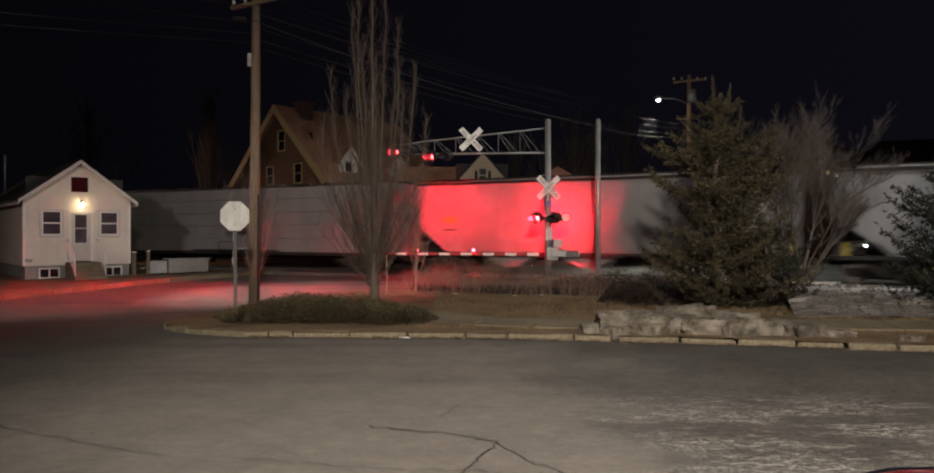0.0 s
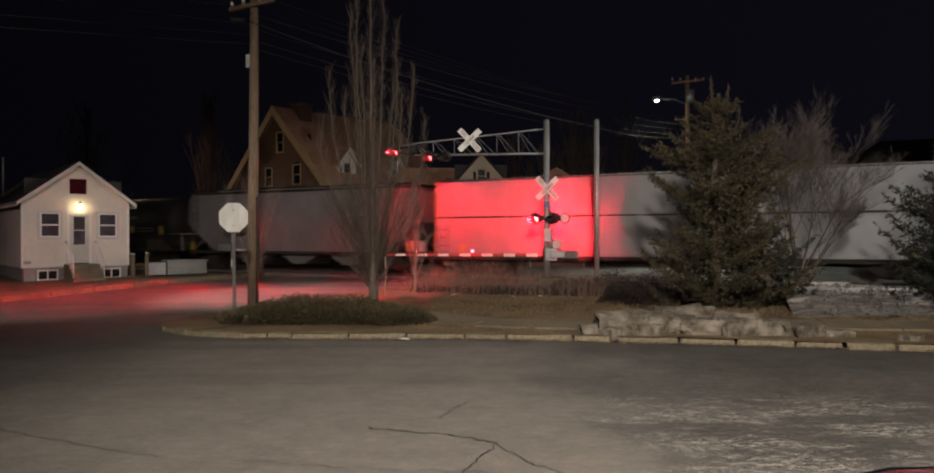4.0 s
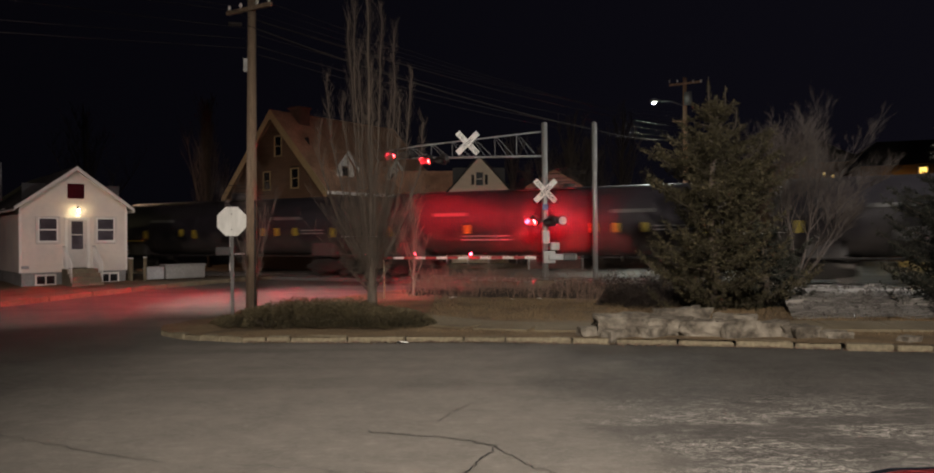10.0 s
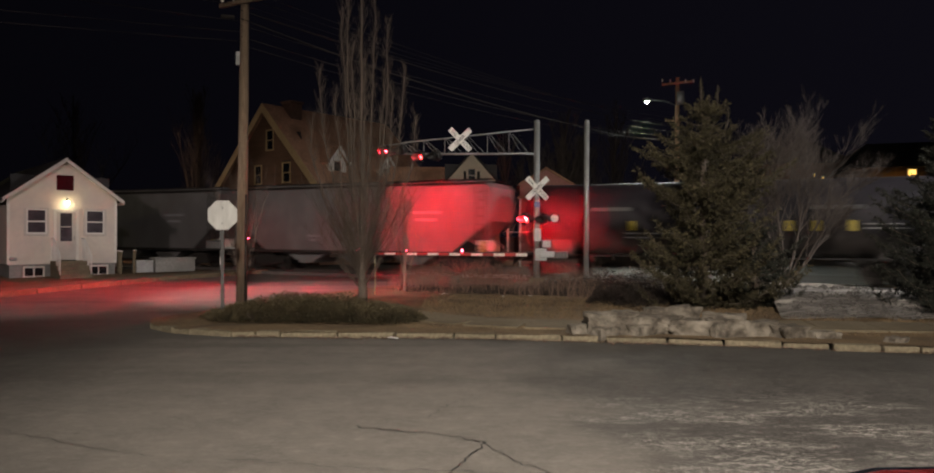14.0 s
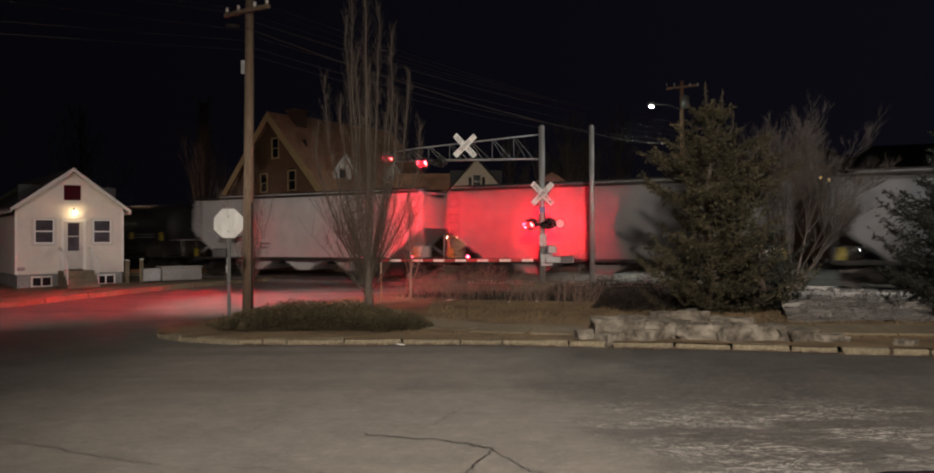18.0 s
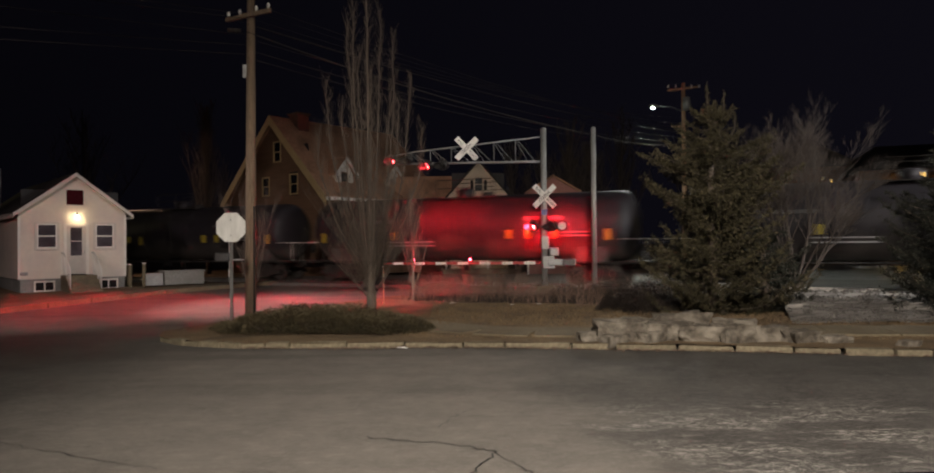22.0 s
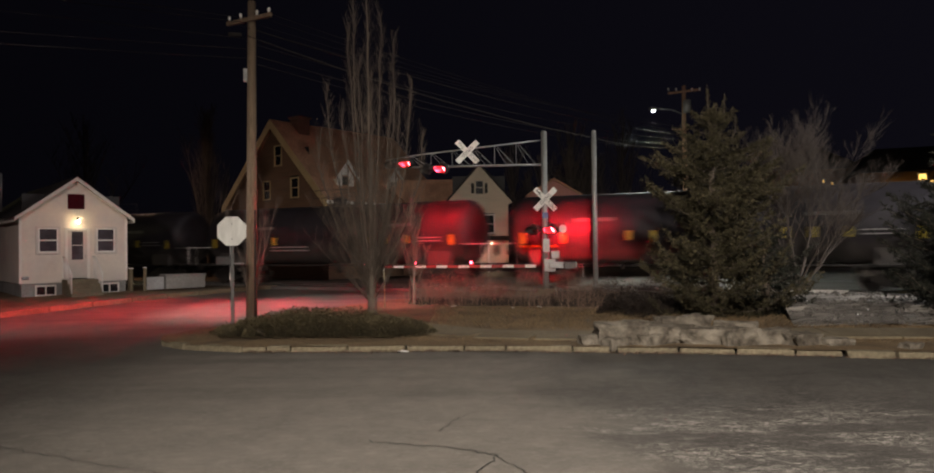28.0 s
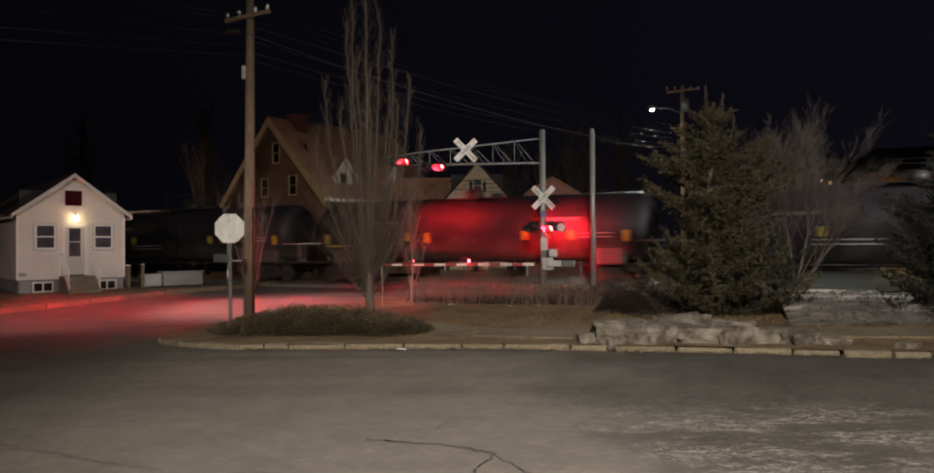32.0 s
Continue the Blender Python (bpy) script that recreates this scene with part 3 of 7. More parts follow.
# ---- train ----
def bogie(parent, x):
    """A two-axle truck under a freight car."""
    for y in (-0.98, 0.98):
        sh = Shape().prism([(x - 1.25, 0.40), (x - 1.25, 0.62), (x - 0.75, 0.66), (x - 0.45, 0.92), (x + 0.45, 0.92), (x + 0.75, 0.66), (x + 1.25, 0.62), (x + 1.25, 0.40), (x + 0.8, 0.36), (x + 0.35, 0.22), (x - 0.35, 0.22), (x - 0.8, 0.36)], y - 0.09, y + 0.09)
        part("truck_frame", sh, DARKSTEEL, parent)
    part("bolster", Shape().box(x - 0.3, x + 0.3, -1.0, 1.0, 0.5, 0.98), DARKSTEEL, parent)
    for dx in (-0.89, 0.89):
        for y in (-0.72, 0.72):
            a = -0.07 if y < 0 else 0.07
            part("wheel", Shape().tube([(x + dx, y - 0.065, 0.46), (x + dx, y - 0.02, 0.46), (x + dx, y + 0.02, 0.46), (x + dx, y + 0.065, 0.46)], [0.44, 0.46, 0.46, 0.44], 20), WHEELSTEEL, parent)
        part("axle", Shape().tube([(x + dx, -0.9, 0.46), (x + dx, 0.9, 0.46)], 0.08, 8), DARKSTEEL, parent)


def couplers(parent, half):
    for k in (-1, 1):
        part("coupler", Shape().box(k * (half - 0.95), k * (half - 0.02), -0.11, 0.11, 0.72, 0.98) if k > 0 else Shape().box(-(half - 0.02), -(half - 0.95), -0.11, 0.11, 0.72, 0.98), DARKSTEEL, parent)


def ladder(parent, x, y, z0, z1, width=0.42):
    sh = Shape()
    for dx in (-width / 2, width / 2):
        sh.box(x + dx - 0.02, x + dx + 0.02, y - 0.02, y + 0.02, z0, z1)
    z = z0 + 0.15
    while z < z1:
        sh.tube([(x - width / 2, y, z), (x + width / 2, y, z)], 0.014, 6)
        z += 0.38
    part("ladder", sh, DARKSTEEL, parent)


def hopper_car(length, paint, label, stencil=False):
    car = thing("hopper_car", label, "freight car", group="freight train")
    h = length / 2 - 0.45
    top, bot = 4.42, 1.02
    body = Shape()
    # bulging sides: lower edge tucked in, belly out

    def side(sign):
        def fn(u, v):
            z = bot + (top - 0.05 - bot) * v
            bulge = 1.36 + 0.20 * math.sin(math.pi * min(1, 0.12 + 0.85 * v)) ** 0.7
            half = h - 0.12 if z > 2.55 else h - 0.15 - (2.55 - z) / (2.55 - bot) * 1.95
            if z > top - 0.3:
                half -= 0.25 * ((z - top + 0.3) / 0.25) ** 2
            return (-half + 2 * half * u) * (1 if sign < 0 else -1), sign * bulge, z
        return fn
    body.sheet(24, 18, side(-1))
    body.sheet(24, 18, side(1))
    part("body", body, paint, car)
    for k in (-1, 1):
        ends = Shape()
        x = k * (h - 0.12)
        pts = [(k * (h - 0.4), top - 0.05), (x, top - 0.3), (k * (h - 0.15), 2.55), (k * (h - 2.1), bot)]
        for (xa, za), (xb, zb) in zip(pts, pts[1:]):
            q = [(xa, -1.42, za), (xa, 1.42, za), (xb, 1.42, zb), (xb, -1.42, zb)]
            ends.quad(*(q if k > 0 else q[::-1]))
        part("slope_sheet", ends, paint, car)
    roof = Shape().sheet(4, 8, lambda u, v: (-(h - 0.3) + 2 * (h - 0.3) * u, -1.5 + 3.0 * v, top - 0.06 + 0.12 * math.sin(math.pi * v)))
    part("roof", roof, DARKSTEEL, car, "grimy car roof")
    part("roof_hatch", Shape().box(-h + 1, h - 1, -0.3, 0.3, top + 0.02, top + 0.16, chamfer=0.03), paint, car)
    walkway = Shape()
    for y in (-0.95, 0.95):
        walkway.box(-h + 0.2, h - 0.2, y - 0.25, y + 0.25, top + 0.09, top + 0.12)
    part("running_board", walkway, DARKSTEEL, car)
    part("top_rail", Shape().box(-h + 0.3, h - 0.3, -1.56, -1.44, top - 0.16, top - 0.05, chamfer=0.02), DARKSTEEL, car)
    part("side_sill", Shape().box(-h + 0.15, h - 0.15, -1.5, -1.36, 0.95, 1.1), DARKSTEEL, car)
    part("centre_sill", Shape().box(-h, h, -0.35, 0.35, 0.72, 1.05), DARKSTEEL, car)
    for x in (-h * 0.42, 0.0, h * 0.42):
        sh = Shape()
        q = [(x - 1.5, 1.05), (x + 1.5, 1.05), (x + 0.35, 0.42), (x - 0.35, 0.42)]
        sh.prism([(a, b) for a, b in q][::-1], -1.1, 1.1)
        part("discharge_bay", sh, paint, car)
    for k in (-1, 1):
        part("platform", Shape().box(min(k * h, k * (h - 2.0)), max(k * h, k * (h - 2.0)), -1.45, 1.45, 1.02, 1.08), DARKSTEEL, car)
        for y in (-1.42, 1.42):
            part("corner_post", Shape().tube([(k * (h - 0.22), y, 1.05), (k * (h - 0.22), y, 2.6)], 0.045, 6), paint, car)
            part("corner_brace", Shape().tube([(k * (h - 0.25), y, 1.1), (k * (h - 1.3), y, 1.75)], 0.035, 6), paint, car)
        ladder(car, k * (h - 0.55), -1.57, 1.1, top)
        part("brake_box", Shape().box(min(k * (h - 0.6), k * (h - 1.2)), max(k * (h - 0.6), k * (h - 1.2)), -0.6, 0.2, 1.1, 1.65, chamfer=0.03), WHITE if k > 0 else DARKSTEEL, car)
        bogie(car, k * (h - 1.75))
        part("reflector", Shape().box(k * (h - 0.45) - 0.1, k * (h - 0.45) + 0.1, -1.60, -1.585, 1.12, 1.6), YELLOW, car, "yellow reflector")
    couplers(car, length / 2)
    if stencil:
        part("stencil", Shape().box(-h * 0.72 - 0.55, -h * 0.72 + 0.15, -1.585, -1.575, 2.45, 2.75), ORANGE, car, "orange stencil")
        part("stencil_line", Shape().box(-h * 0.72 - 0.5, -h * 0.72 + 0.1, -1.58, -1.572, 2.1, 2.16), DARKSTEEL, car)
    for x, w, z in ((h * 0.55, 1.6, 2.9), (h * 0.55, 1.1, 2.55), (-h * 0.3, 0.9, 1.75), (-h * 0.3, 0.6, 1.55)):
        part("lettering", Shape().box(x - w / 2, x + w / 2, -1.578, -1.570, z, z + 0.14), DIMPLE, car, "faint lettering bar")
    return car


def box_car(length, label, style):
    car = thing("box_car", label, "freight car", group="freight train")
    h = length / 2 - 0.5
    bot, top = 0.98, 4.52
    if style == "dimpled":
        rows = 5
        hgt = (top - bot) / rows
        for i in range(rows):
            z0, z1 = bot + i * hgt, bot + (i + 1) * hgt
            part("side_panel", Shape().box(-h, h, -1.50, -1.44, z0 + 0.015, z1 - 0.015, chamfer=0.012), BOXPAINT, car)
        dim = Shape()
        nx = int(2 * h / 1.05)
        for i in range(rows):
            for k in range(nx):
                x = -h + 0.6 + k * (2 * h - 1.2) / (nx - 1) + (0.25 if i % 2 else 0)
                z = bot + (i + 0.5) * hgt
                if abs(x) < h - 0.3:
                    dim.box(x - 0.11, x + 0.11, -1.512, -1.498, z - 0.13, z + 0.13, chamfer=0.004)
        part("dimple", dim, DIMPLE, car, "rows of square dimples", kind="stuff")
        part("door_rail", Shape().box(-h * 0.3, h * 0.3, -1.53, -1.5, bot + 0.02, bot + 0.1), DARKSTEEL, car)
    else:
        part("side_panel", Shape().box(-h, h, -1.50, -1.44, bot, 2.72, chamfer=0.015), BOXPAINT, car)
        part("side_panel", Shape().box(-h, h, -1.50, -1.44, 2.78, top, chamfer=0.03), BOXPAINT, car)
        part("seam_strip", Shape().box(-h, h, -1.52, -1.46, 2.72, 2.78), DARKSTEEL, car, "dark seam strip")
        nx = 14
        for k in range(nx):
            x = -h + 0.5 + k * (2 * h - 1.0) / (nx - 1)
            part("side_post", Shape().box(x - 0.05, x + 0.05, -1.525, -1.5, bot, top - 0.1, chamfer=0.008), BOXPAINT, car)
    part("side_core", Shape().box(-h + 0.01, h - 0.01, -1.44, 1.46, bot - 0.02, top - 0.02), DIMPLE, car, "side wall and lining")
    part("roof", Shape().prism([(-1.5, top - 0.02), (0, top + 0.14), (1.5, top - 0.02), (1.5, top - 0.1), (-1.5, top - 0.1)], -h, h).moved(Matrix.Rotation(radians(-90), 4, "Z")), DARKSTEEL, car, "ribbed dark roof")
    for k in range(12):
        x = -h + 0.6 + k * (2 * h - 1.2) / 11
        part("roof_rib", Shape().box(x - 0.05, x + 0.05, -1.45, 1.45, top + 0.0, top + 0.1), DARKSTEEL, car)
    for k in (-1, 1):
        col = OLDYELLOW if style != "dimpled" else BOXPAINT
        part("end_wall", Shape().box(min(k * h, k * (h + 0.06)), max(k * h, k * (h + 0.06)), -1.46, 1.46, bot, top - 0.05, chamfer=0.01), col, car)
        for i in range(6):
            z = bot + 0.4 + i * 0.52
            part("end_rib", Shape().box(min(k * (h + 0.06), k * (h + 0.13)), max(k * (h + 0.06), k * (h + 0.13)), -1.35, 1.35, z, z + 0.16, chamfer=0.02), col, car)
        ladder(car, k * (h - 0.4), -1.55, 0.9, 2.4 if style != "dimpled" else top)
        bogie(car, k * (h - 2.0))
        part("reflector", Shape().box(k * (h - 1.4) - 0.1, k * (h - 1.4) + 0.1, -1.53, -1.51, 1.05, 1.5), YELLOW, car, "yellow reflector")
    part("side_sill", Shape().box(-h + 0.3, h - 0.3, -1.46, -1.34, 0.82, 0.98), DARKSTEEL, car)
    part("centre_sill", Shape().box(-h, h, -0.35, 0.35, 0.65, 0.95), DARKSTEEL, car)
    couplers(car, length / 2)
    return car


def tank_car(length, label, band=False, spilt=False):
    car = thing("tank_car", label, "tank car", group="freight train")
    h = length / 2 - 0.65
    R, cz = 1.56, 2.66
    prof = []
    for k in range(7):
        a = math.pi / 2 * k / 6
        prof.append((-(h - 0.75) - 0.75 * math.cos(a), R * math.sin(a)))
    prof += [(x, rr) for x, rr in ((-h * 0.5, R), (0, R), (h * 0.5, R))]
    for k in range(7):
        a = math.pi / 2 * (1 - k / 6)
        prof.append((h - 0.75 + 0.75 * math.cos(a), R * math.sin(a)))
    barrel = Shape().tube([(x, 0, cz) for x, _ in prof], [max(0.02, rr) for _, rr in prof], 36)
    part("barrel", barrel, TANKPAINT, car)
    for x in (-h * 0.62, -h * 0.2, h * 0.2, h * 0.62):
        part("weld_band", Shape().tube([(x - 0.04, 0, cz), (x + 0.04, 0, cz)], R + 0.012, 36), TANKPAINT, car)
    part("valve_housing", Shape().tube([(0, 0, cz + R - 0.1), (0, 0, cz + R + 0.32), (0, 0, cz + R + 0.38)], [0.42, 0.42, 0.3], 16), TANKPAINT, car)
    part("manway", Shape().tube([(1.2, 0, cz + R - 0.1), (1.2, 0, cz + R + 0.16)], 0.3, 14), DARKSTEEL, car)
    plat = Shape().box(-1.1, 1.9, -1.0, -0.5, cz + R - 0.12, cz + R - 0.08).box(-1.1, 1.9, 0.5, 1.0, cz + R - 0.12, cz + R - 0.08)
    part("top_platform", plat, DARKSTEEL, car)
    rail = Shape()
    for y in (-1.0, 1.0):
        for x in (-1.1, 0.4, 1.9):
            rail.tube([(x, y, cz + R - 0.1), (x, y, cz + R + 0.75)], 0.02, 6)
        rail.tube([(-1.1, y, cz + R + 0.75), (1.9, y, cz + R + 0.75)], 0.02, 6)
        rail.tube([(-1.1, y, cz + R + 0.35), (1.9, y, cz + R + 0.35)], 0.016, 6)
    part("hand_rail", rail, DARKSTEEL, car)
    ladder(car, 0.4, -1.62, 0.75, cz + R - 0.1, 0.45)
    for k in (-1, 1):
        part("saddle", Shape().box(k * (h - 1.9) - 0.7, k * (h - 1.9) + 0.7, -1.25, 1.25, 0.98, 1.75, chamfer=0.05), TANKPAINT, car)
        part("stub_sill", Shape().box(min(k * (h - 3.2), k * (h + 0.6)), max(k * (h - 3.2), k * (h + 0.6)), -0.33, 0.33, 0.72, 1.05), DARKSTEEL, car)
        part("end_platform", Shape().box(min(k * (h - 0.6), k * (h + 0.55)), max(k * (h - 0.6), k * (h + 0.55)), -1.4, 1.4, 1.02, 1.1), DARKSTEEL, car)
        er = Shape()
        for y in (-1.38, 1.38):
            er.tube([(k * (h + 0.5), y, 1.08), (k * (h + 0.5), y, 2.05), (k * (h - 0.55), y, 2.05)], 0.02, 6)
        er.tube([(k * (h + 0.5), -1.38, 2.05), (k * (h + 0.5), 1.38, 2.05)], 0.02, 6)
        part("end_rail", er, WHITE, car)
        part("brake_wheel", Shape().tube([(k * (h + 0.42), 0.5, 1.75), (k * (h + 0.45), 0.5, 1.75)], 0.28, 12), DARKSTEEL, car)
        part("placard", Shape().box(k * (h - 1.05) - 0.11, k * (h - 1.05) + 0.11, -1.56, -1.50, 2.02, 2.5), YELLOW, car, "yellow reflector plate")
        bogie(car, k * (h - 1.75))
    part("running_board", Shape().box(-h + 1.0, h - 1.0, -1.5, -1.2, 1.02, 1.08), DARKSTEEL, car)
    part("bottom_outlet", Shape().tube([(0, 0, 1.2), (0, 0, 0.6)], [0.35, 0.16], 10), DARKSTEEL, car)
    half = length / 2
    if spilt:
        def spill(u, v):
            w = 0.35 + 0.65 * math.sin(math.pi * min(0.999, max(0.001, u))) ** 0.4
            a = radians(-27 + 18 * (v - 0.5) * 2 * w * 0.75)
            return -half + 4.9 + 4.2 * u, -(R + 0.02) * math.cos(a), cz + (R + 0.02) * math.sin(a)
        part("spill", Shape().sheet(24, 6, spill), HOPPER, car, "pale dried spill low on the flank")
    if band:
        part("stripe", Shape().box(-half + 1.5, -half + 3.2, -1.42, -1.34, 1.86, 1.95), YELLOW, car, "thin yellow stripe")
        for x in (-half + 3.6, -half + 7.5):
            part("placard", Shape().box(x - 0.11, x + 0.11, -1.56, -1.50, 2.02, 2.5), YELLOW, car, "yellow reflector plate")
    for x in (-half + 5.0, half - 4.6):
        part("lettering", Shape().box(x - 0.9, x + 0.9, -1.575, -1.55, 2.95, 3.1), POST, car, "faint lettering bar")
    if not band:
        for z in (1.80, 1.98):
            part("stripe", Shape().box(-half + 5.6, -half + 8.0, -1.43, -1.34, z, z + 0.06), HOPPER, car, "thin pale line")
    for d in (4.1, 5.3, 6.25, 12.3):
        part("placard", Shape().box(half - d - 0.13, half - d + 0.13, -1.585, -1.53, 2.12, 2.52, chamfer=0.01), YELLOW, car, "yellow reflector plate")
    for z in (2.20, 2.36):
        part("stripe", Shape().box(half - 3.7, half - 2.3, -1.58, -1.50, z, z + 0.05), HOPPER, car, "thin pale line")
    couplers(car, length / 2)
    return car


SPEED = 11.24
PASS = 3.55      # where along the line the passing times hold
CARS = [(-4.0, -2.5, "white"), (-2.5, -1.0, "white"), (-1.0, 0.63, "stencil"), (0.63, 2.55, "dimpled"), (2.55, 4.5, "smooth"), (4.5, 5.93, "grey"),
        (5.93, 7.55, "tank"), (7.55, 9.20, "spill"), (9.20, 10.83, "tank"), (10.83, 12.50, "band"), (12.50, 14.10, "tank"),
        (14.10, 15.55, "grey"), (15.55, 17.0, "grey"), (17.0, 18.45, "grey"), (18.45, 19.87, "bright"),
        (19.87, 21.53, "tank"), (21.53, 23.20, "tank"), (23.20, 24.88, "band"), (24.88, 26.54, "tank"), (26.54, 28.20, "band"), (28.20, 29.87, "tank"),
        (29.87, 31.50, "tank"), (31.50, 33.13, "band"), (33.13, 34.8, "tank"), (34.8, 36.4, "tank"), (36.4, 38.0, "tank")]
MAKE = {
    "white": lambda n: hopper_car(n, HOPPER, "pale grey covered hopper car with slope ends and roof hatch"),
    "grey": lambda n: hopper_car(n, GREYHOPPER, "dusty pale grey covered hopper car rolling on the track"),
    "bright": lambda n: hopper_car(n, WHITEHOPPER, "clean white covered hopper car with slope ends"),
    "stencil": lambda n: hopper_car(n, HOPPER, "pale covered hopper car with an orange stencil on its side", True),
    "dimpled": lambda n: box_car(n, "white boxcar with rows of square dimples on lapped panels", "dimpled"),
    "smooth": lambda n: box_car(n, "white boxcar with a dark seam along its side and yellow ends", "smooth"),
    "tank": lambda n: tank_car(n, "black tank car with yellow reflector plates and a top platform"),
    "band": lambda n: tank_car(n, "black tank car with a thin yellow stripe low on its side", True),
    "spill": lambda n: tank_car(n, "black tank car with a pale dried spill on its flank", False, True),
}
train = []
made_cars = {}
for t0, t1, kind in CARS:
    length = (t1 - t0) * SPEED
    if kind in made_cars and abs(made_cars[kind][1] - length) < 0.6:
        car = copy_thing(made_cars[kind][0], Matrix.Identity(4))
    else:
        car = MAKE[kind](length)
        made_cars[kind] = (car, length)
    train.append((car, (t0 + t1) / 2))


def train_pose(tm, t):
    p = TRACK + U * (PASS + SPEED * (t - tm))
    return pose(p.x, p.y, RAIL, 0, 0, TRACK_DEG)


for car, tm in train:
    car.matrix_basis = train_pose(tm, 0)

# ---- crossing signals ----
FLIPS = []      # (shutter, side): side 0 burns first


def text_bm(word, size):
    cu = bpy.data.curves.new("word", "FONT")
    cu.body, cu.size, cu.align_x, cu.align_y, cu.extrude = word, size, "CENTER", "CENTER", 0.002
    ob = bpy.data.objects.new("word", cu)
    me = bpy.data.meshes.new_from_object(ob)
    bpy.data.objects.remove(ob)
    return me


def crossbuck(parent, m):
    """Two crossed white blades lettered in black; the sign faces -y."""
    board = part("crossbuck", Shape().box(-0.61, 0.61, -0.012, 0.0, -0.115, 0.115, chamfer=0.004), WHITE, parent, m=m @ Matrix.Rotation(radians(45), 4, "Y"))
    other = part("crossbuck", Shape().box(-0.61, 0.61, -0.03, -0.016, -0.115, 0.115, chamfer=0.004), WHITE, parent, m=m @ Matrix.Rotation(radians(-45), 4, "Y"))
    for holder, word, y, gap in ((board, "RAIL", -0.014, -0.36), (board, "ROAD", -0.014, 0.36), (other, "CROSSING", -0.032, 0)):
        me = text_bm(word, 0.19)
        me.materials.append(BLACK)
        sx = 0.62 if word == "CROSSING" else 0.78
        part("letters", me, BLACK, holder, "black letters", m=pose(gap, y, 0, 90, 0, 0) @ Matrix.Diagonal((sx * 1.05, 1, 1, 1)))


def disc_lens(glow, cup=0.0):
    """A thin round lamp disc: its -y face burns, brightest in the middle; its back and edge are dark. cup: the depth of
    the black-walled cup added round the core, which cuts its light down to a beam.
    """
    n = 20
    me = bpy.data.meshes.new("lens")
    rings = ((0.15, -0.006), (0.15, 0.006), (0.045, -0.010), (0.045, cup - 0.010), (0.05, 0.0), (0.05, cup + 0.010), (0.05, 0.006))
    v = [(r0 * math.cos(2 * math.pi * k / n), y, r0 * math.sin(2 * math.pi * k / n)) for r0, y in rings for k in range(n)]
    f = [tuple(range(3 * n, 4 * n)), tuple(range(6 * n - 1, 5 * n - 1, -1))]
    for a, b in ((0, 1), (2, 0), (3, 2), (6, 5), (1, 6)):
        f += [(a * n + k, b * n + k, b * n + (k + 1) % n, a * n + (k + 1) % n) for k in range(n)]
    me.from_pydata(v, [], f)
    for m in (BLACK, glow, RED_RIM):
        me.materials.append(m)
    me.polygons[0].material_index = 1
    for q in range(n + 2, 2 * n + 2):
        me.polygons[q].material_index = 2
    me.update()
    return me


LENS_FRONT, LENS_BACK, LENS_DOWN, LENS_DIM = disc_lens(RED_GLOW, 0.092), disc_lens(RED_BACK, 0.03), disc_lens(RED_BACK, 0.068), disc_lens(RED_DIM, 0.24)


def flasher(parent, m, side, lens=None, peak=0.26, lean=0.58):
    """Half of a pair: black backing ring, closed housing, visor and a turning lamp disc that burns on one face; faces -y."""
    n = 24
    disc = Shape()
    for k in range(n):
        a, b = 2 * math.pi * k / n, 2 * math.pi * (k + 1) / n
        for r0, r1, y0, y1 in ((0.156, 0.25, 0.0, 0.0), (0.25, 0.25, 0.0, 0.02), (0.25, 0.156, 0.02, 0.02)):
            disc.quad((r0 * math.cos(a), y0, r0 * math.sin(a)), (r1 * math.cos(a), y1, r1 * math.sin(a)), (r1 * math.cos(b), y1, r1 * math.sin(b)), (r0 * math.cos(b), y0, r0 * math.sin(b)))
    ring_part = part("backing_disc", disc, BLACK, parent, m=m)
    house = Shape()
    for k in range(n):
        a, b = 2 * math.pi * k / n, 2 * math.pi * (k + 1) / n
        for r0, r1, y0, y1 in ((0.158, 0.17, 0.004, 0.03), (0.17, 0.17, 0.03, 0.17), (0.17, 0.001, 0.17, 0.21)):
            house.quad((r0 * math.cos(a), y0, r0 * math.sin(a)), (r1 * math.cos(a), y1, r1 * math.sin(a)), (r1 * math.cos(b), y1, r1 * math.sin(b)), (r0 * math.cos(b), y0, r0 * math.sin(b)))
    part("housing", house, BLACK, ring_part)
    hood = Shape().sheet(24, 3, lambda u, v: (0.165 * math.cos(2 * math.pi * u), -peak * v * (0.73 - lean * math.cos(2 * math.pi * u) + 0.35 * math.sin(2 * math.pi * u)) - 0.001, 0.165 * math.sin(2 * math.pi * u)))
    part("visor", hood, BLACK, ring_part)
    # pale ring that paints in the lot lamp's light along the disc's edge
    edge = Shape()
    for k in range(n):
        a, b = 2 * math.pi * k / n, 2 * math.pi * (k + 1) / n
        edge.quad((0.236 * math.cos(a), -0.004, 0.236 * math.sin(a)), (0.254 * math.cos(a), -0.004, 0.254 * math.sin(a)), (0.254 * math.cos(b), -0.004, 0.254 * math.sin(b)), (0.236 * math.cos(b), -0.004, 0.236 * math.sin(b)))
    part("rim", edge, GALV, ring_part, "bright rim, lamp light put into its colour")
    ob = part("lens", lens or LENS_FRONT, BLACK, ring_part, "turning red lamp disc, burning on one face", m=pose(0, 0.006, 0))
    FLIPS.append((ob, side))
    return ring_part


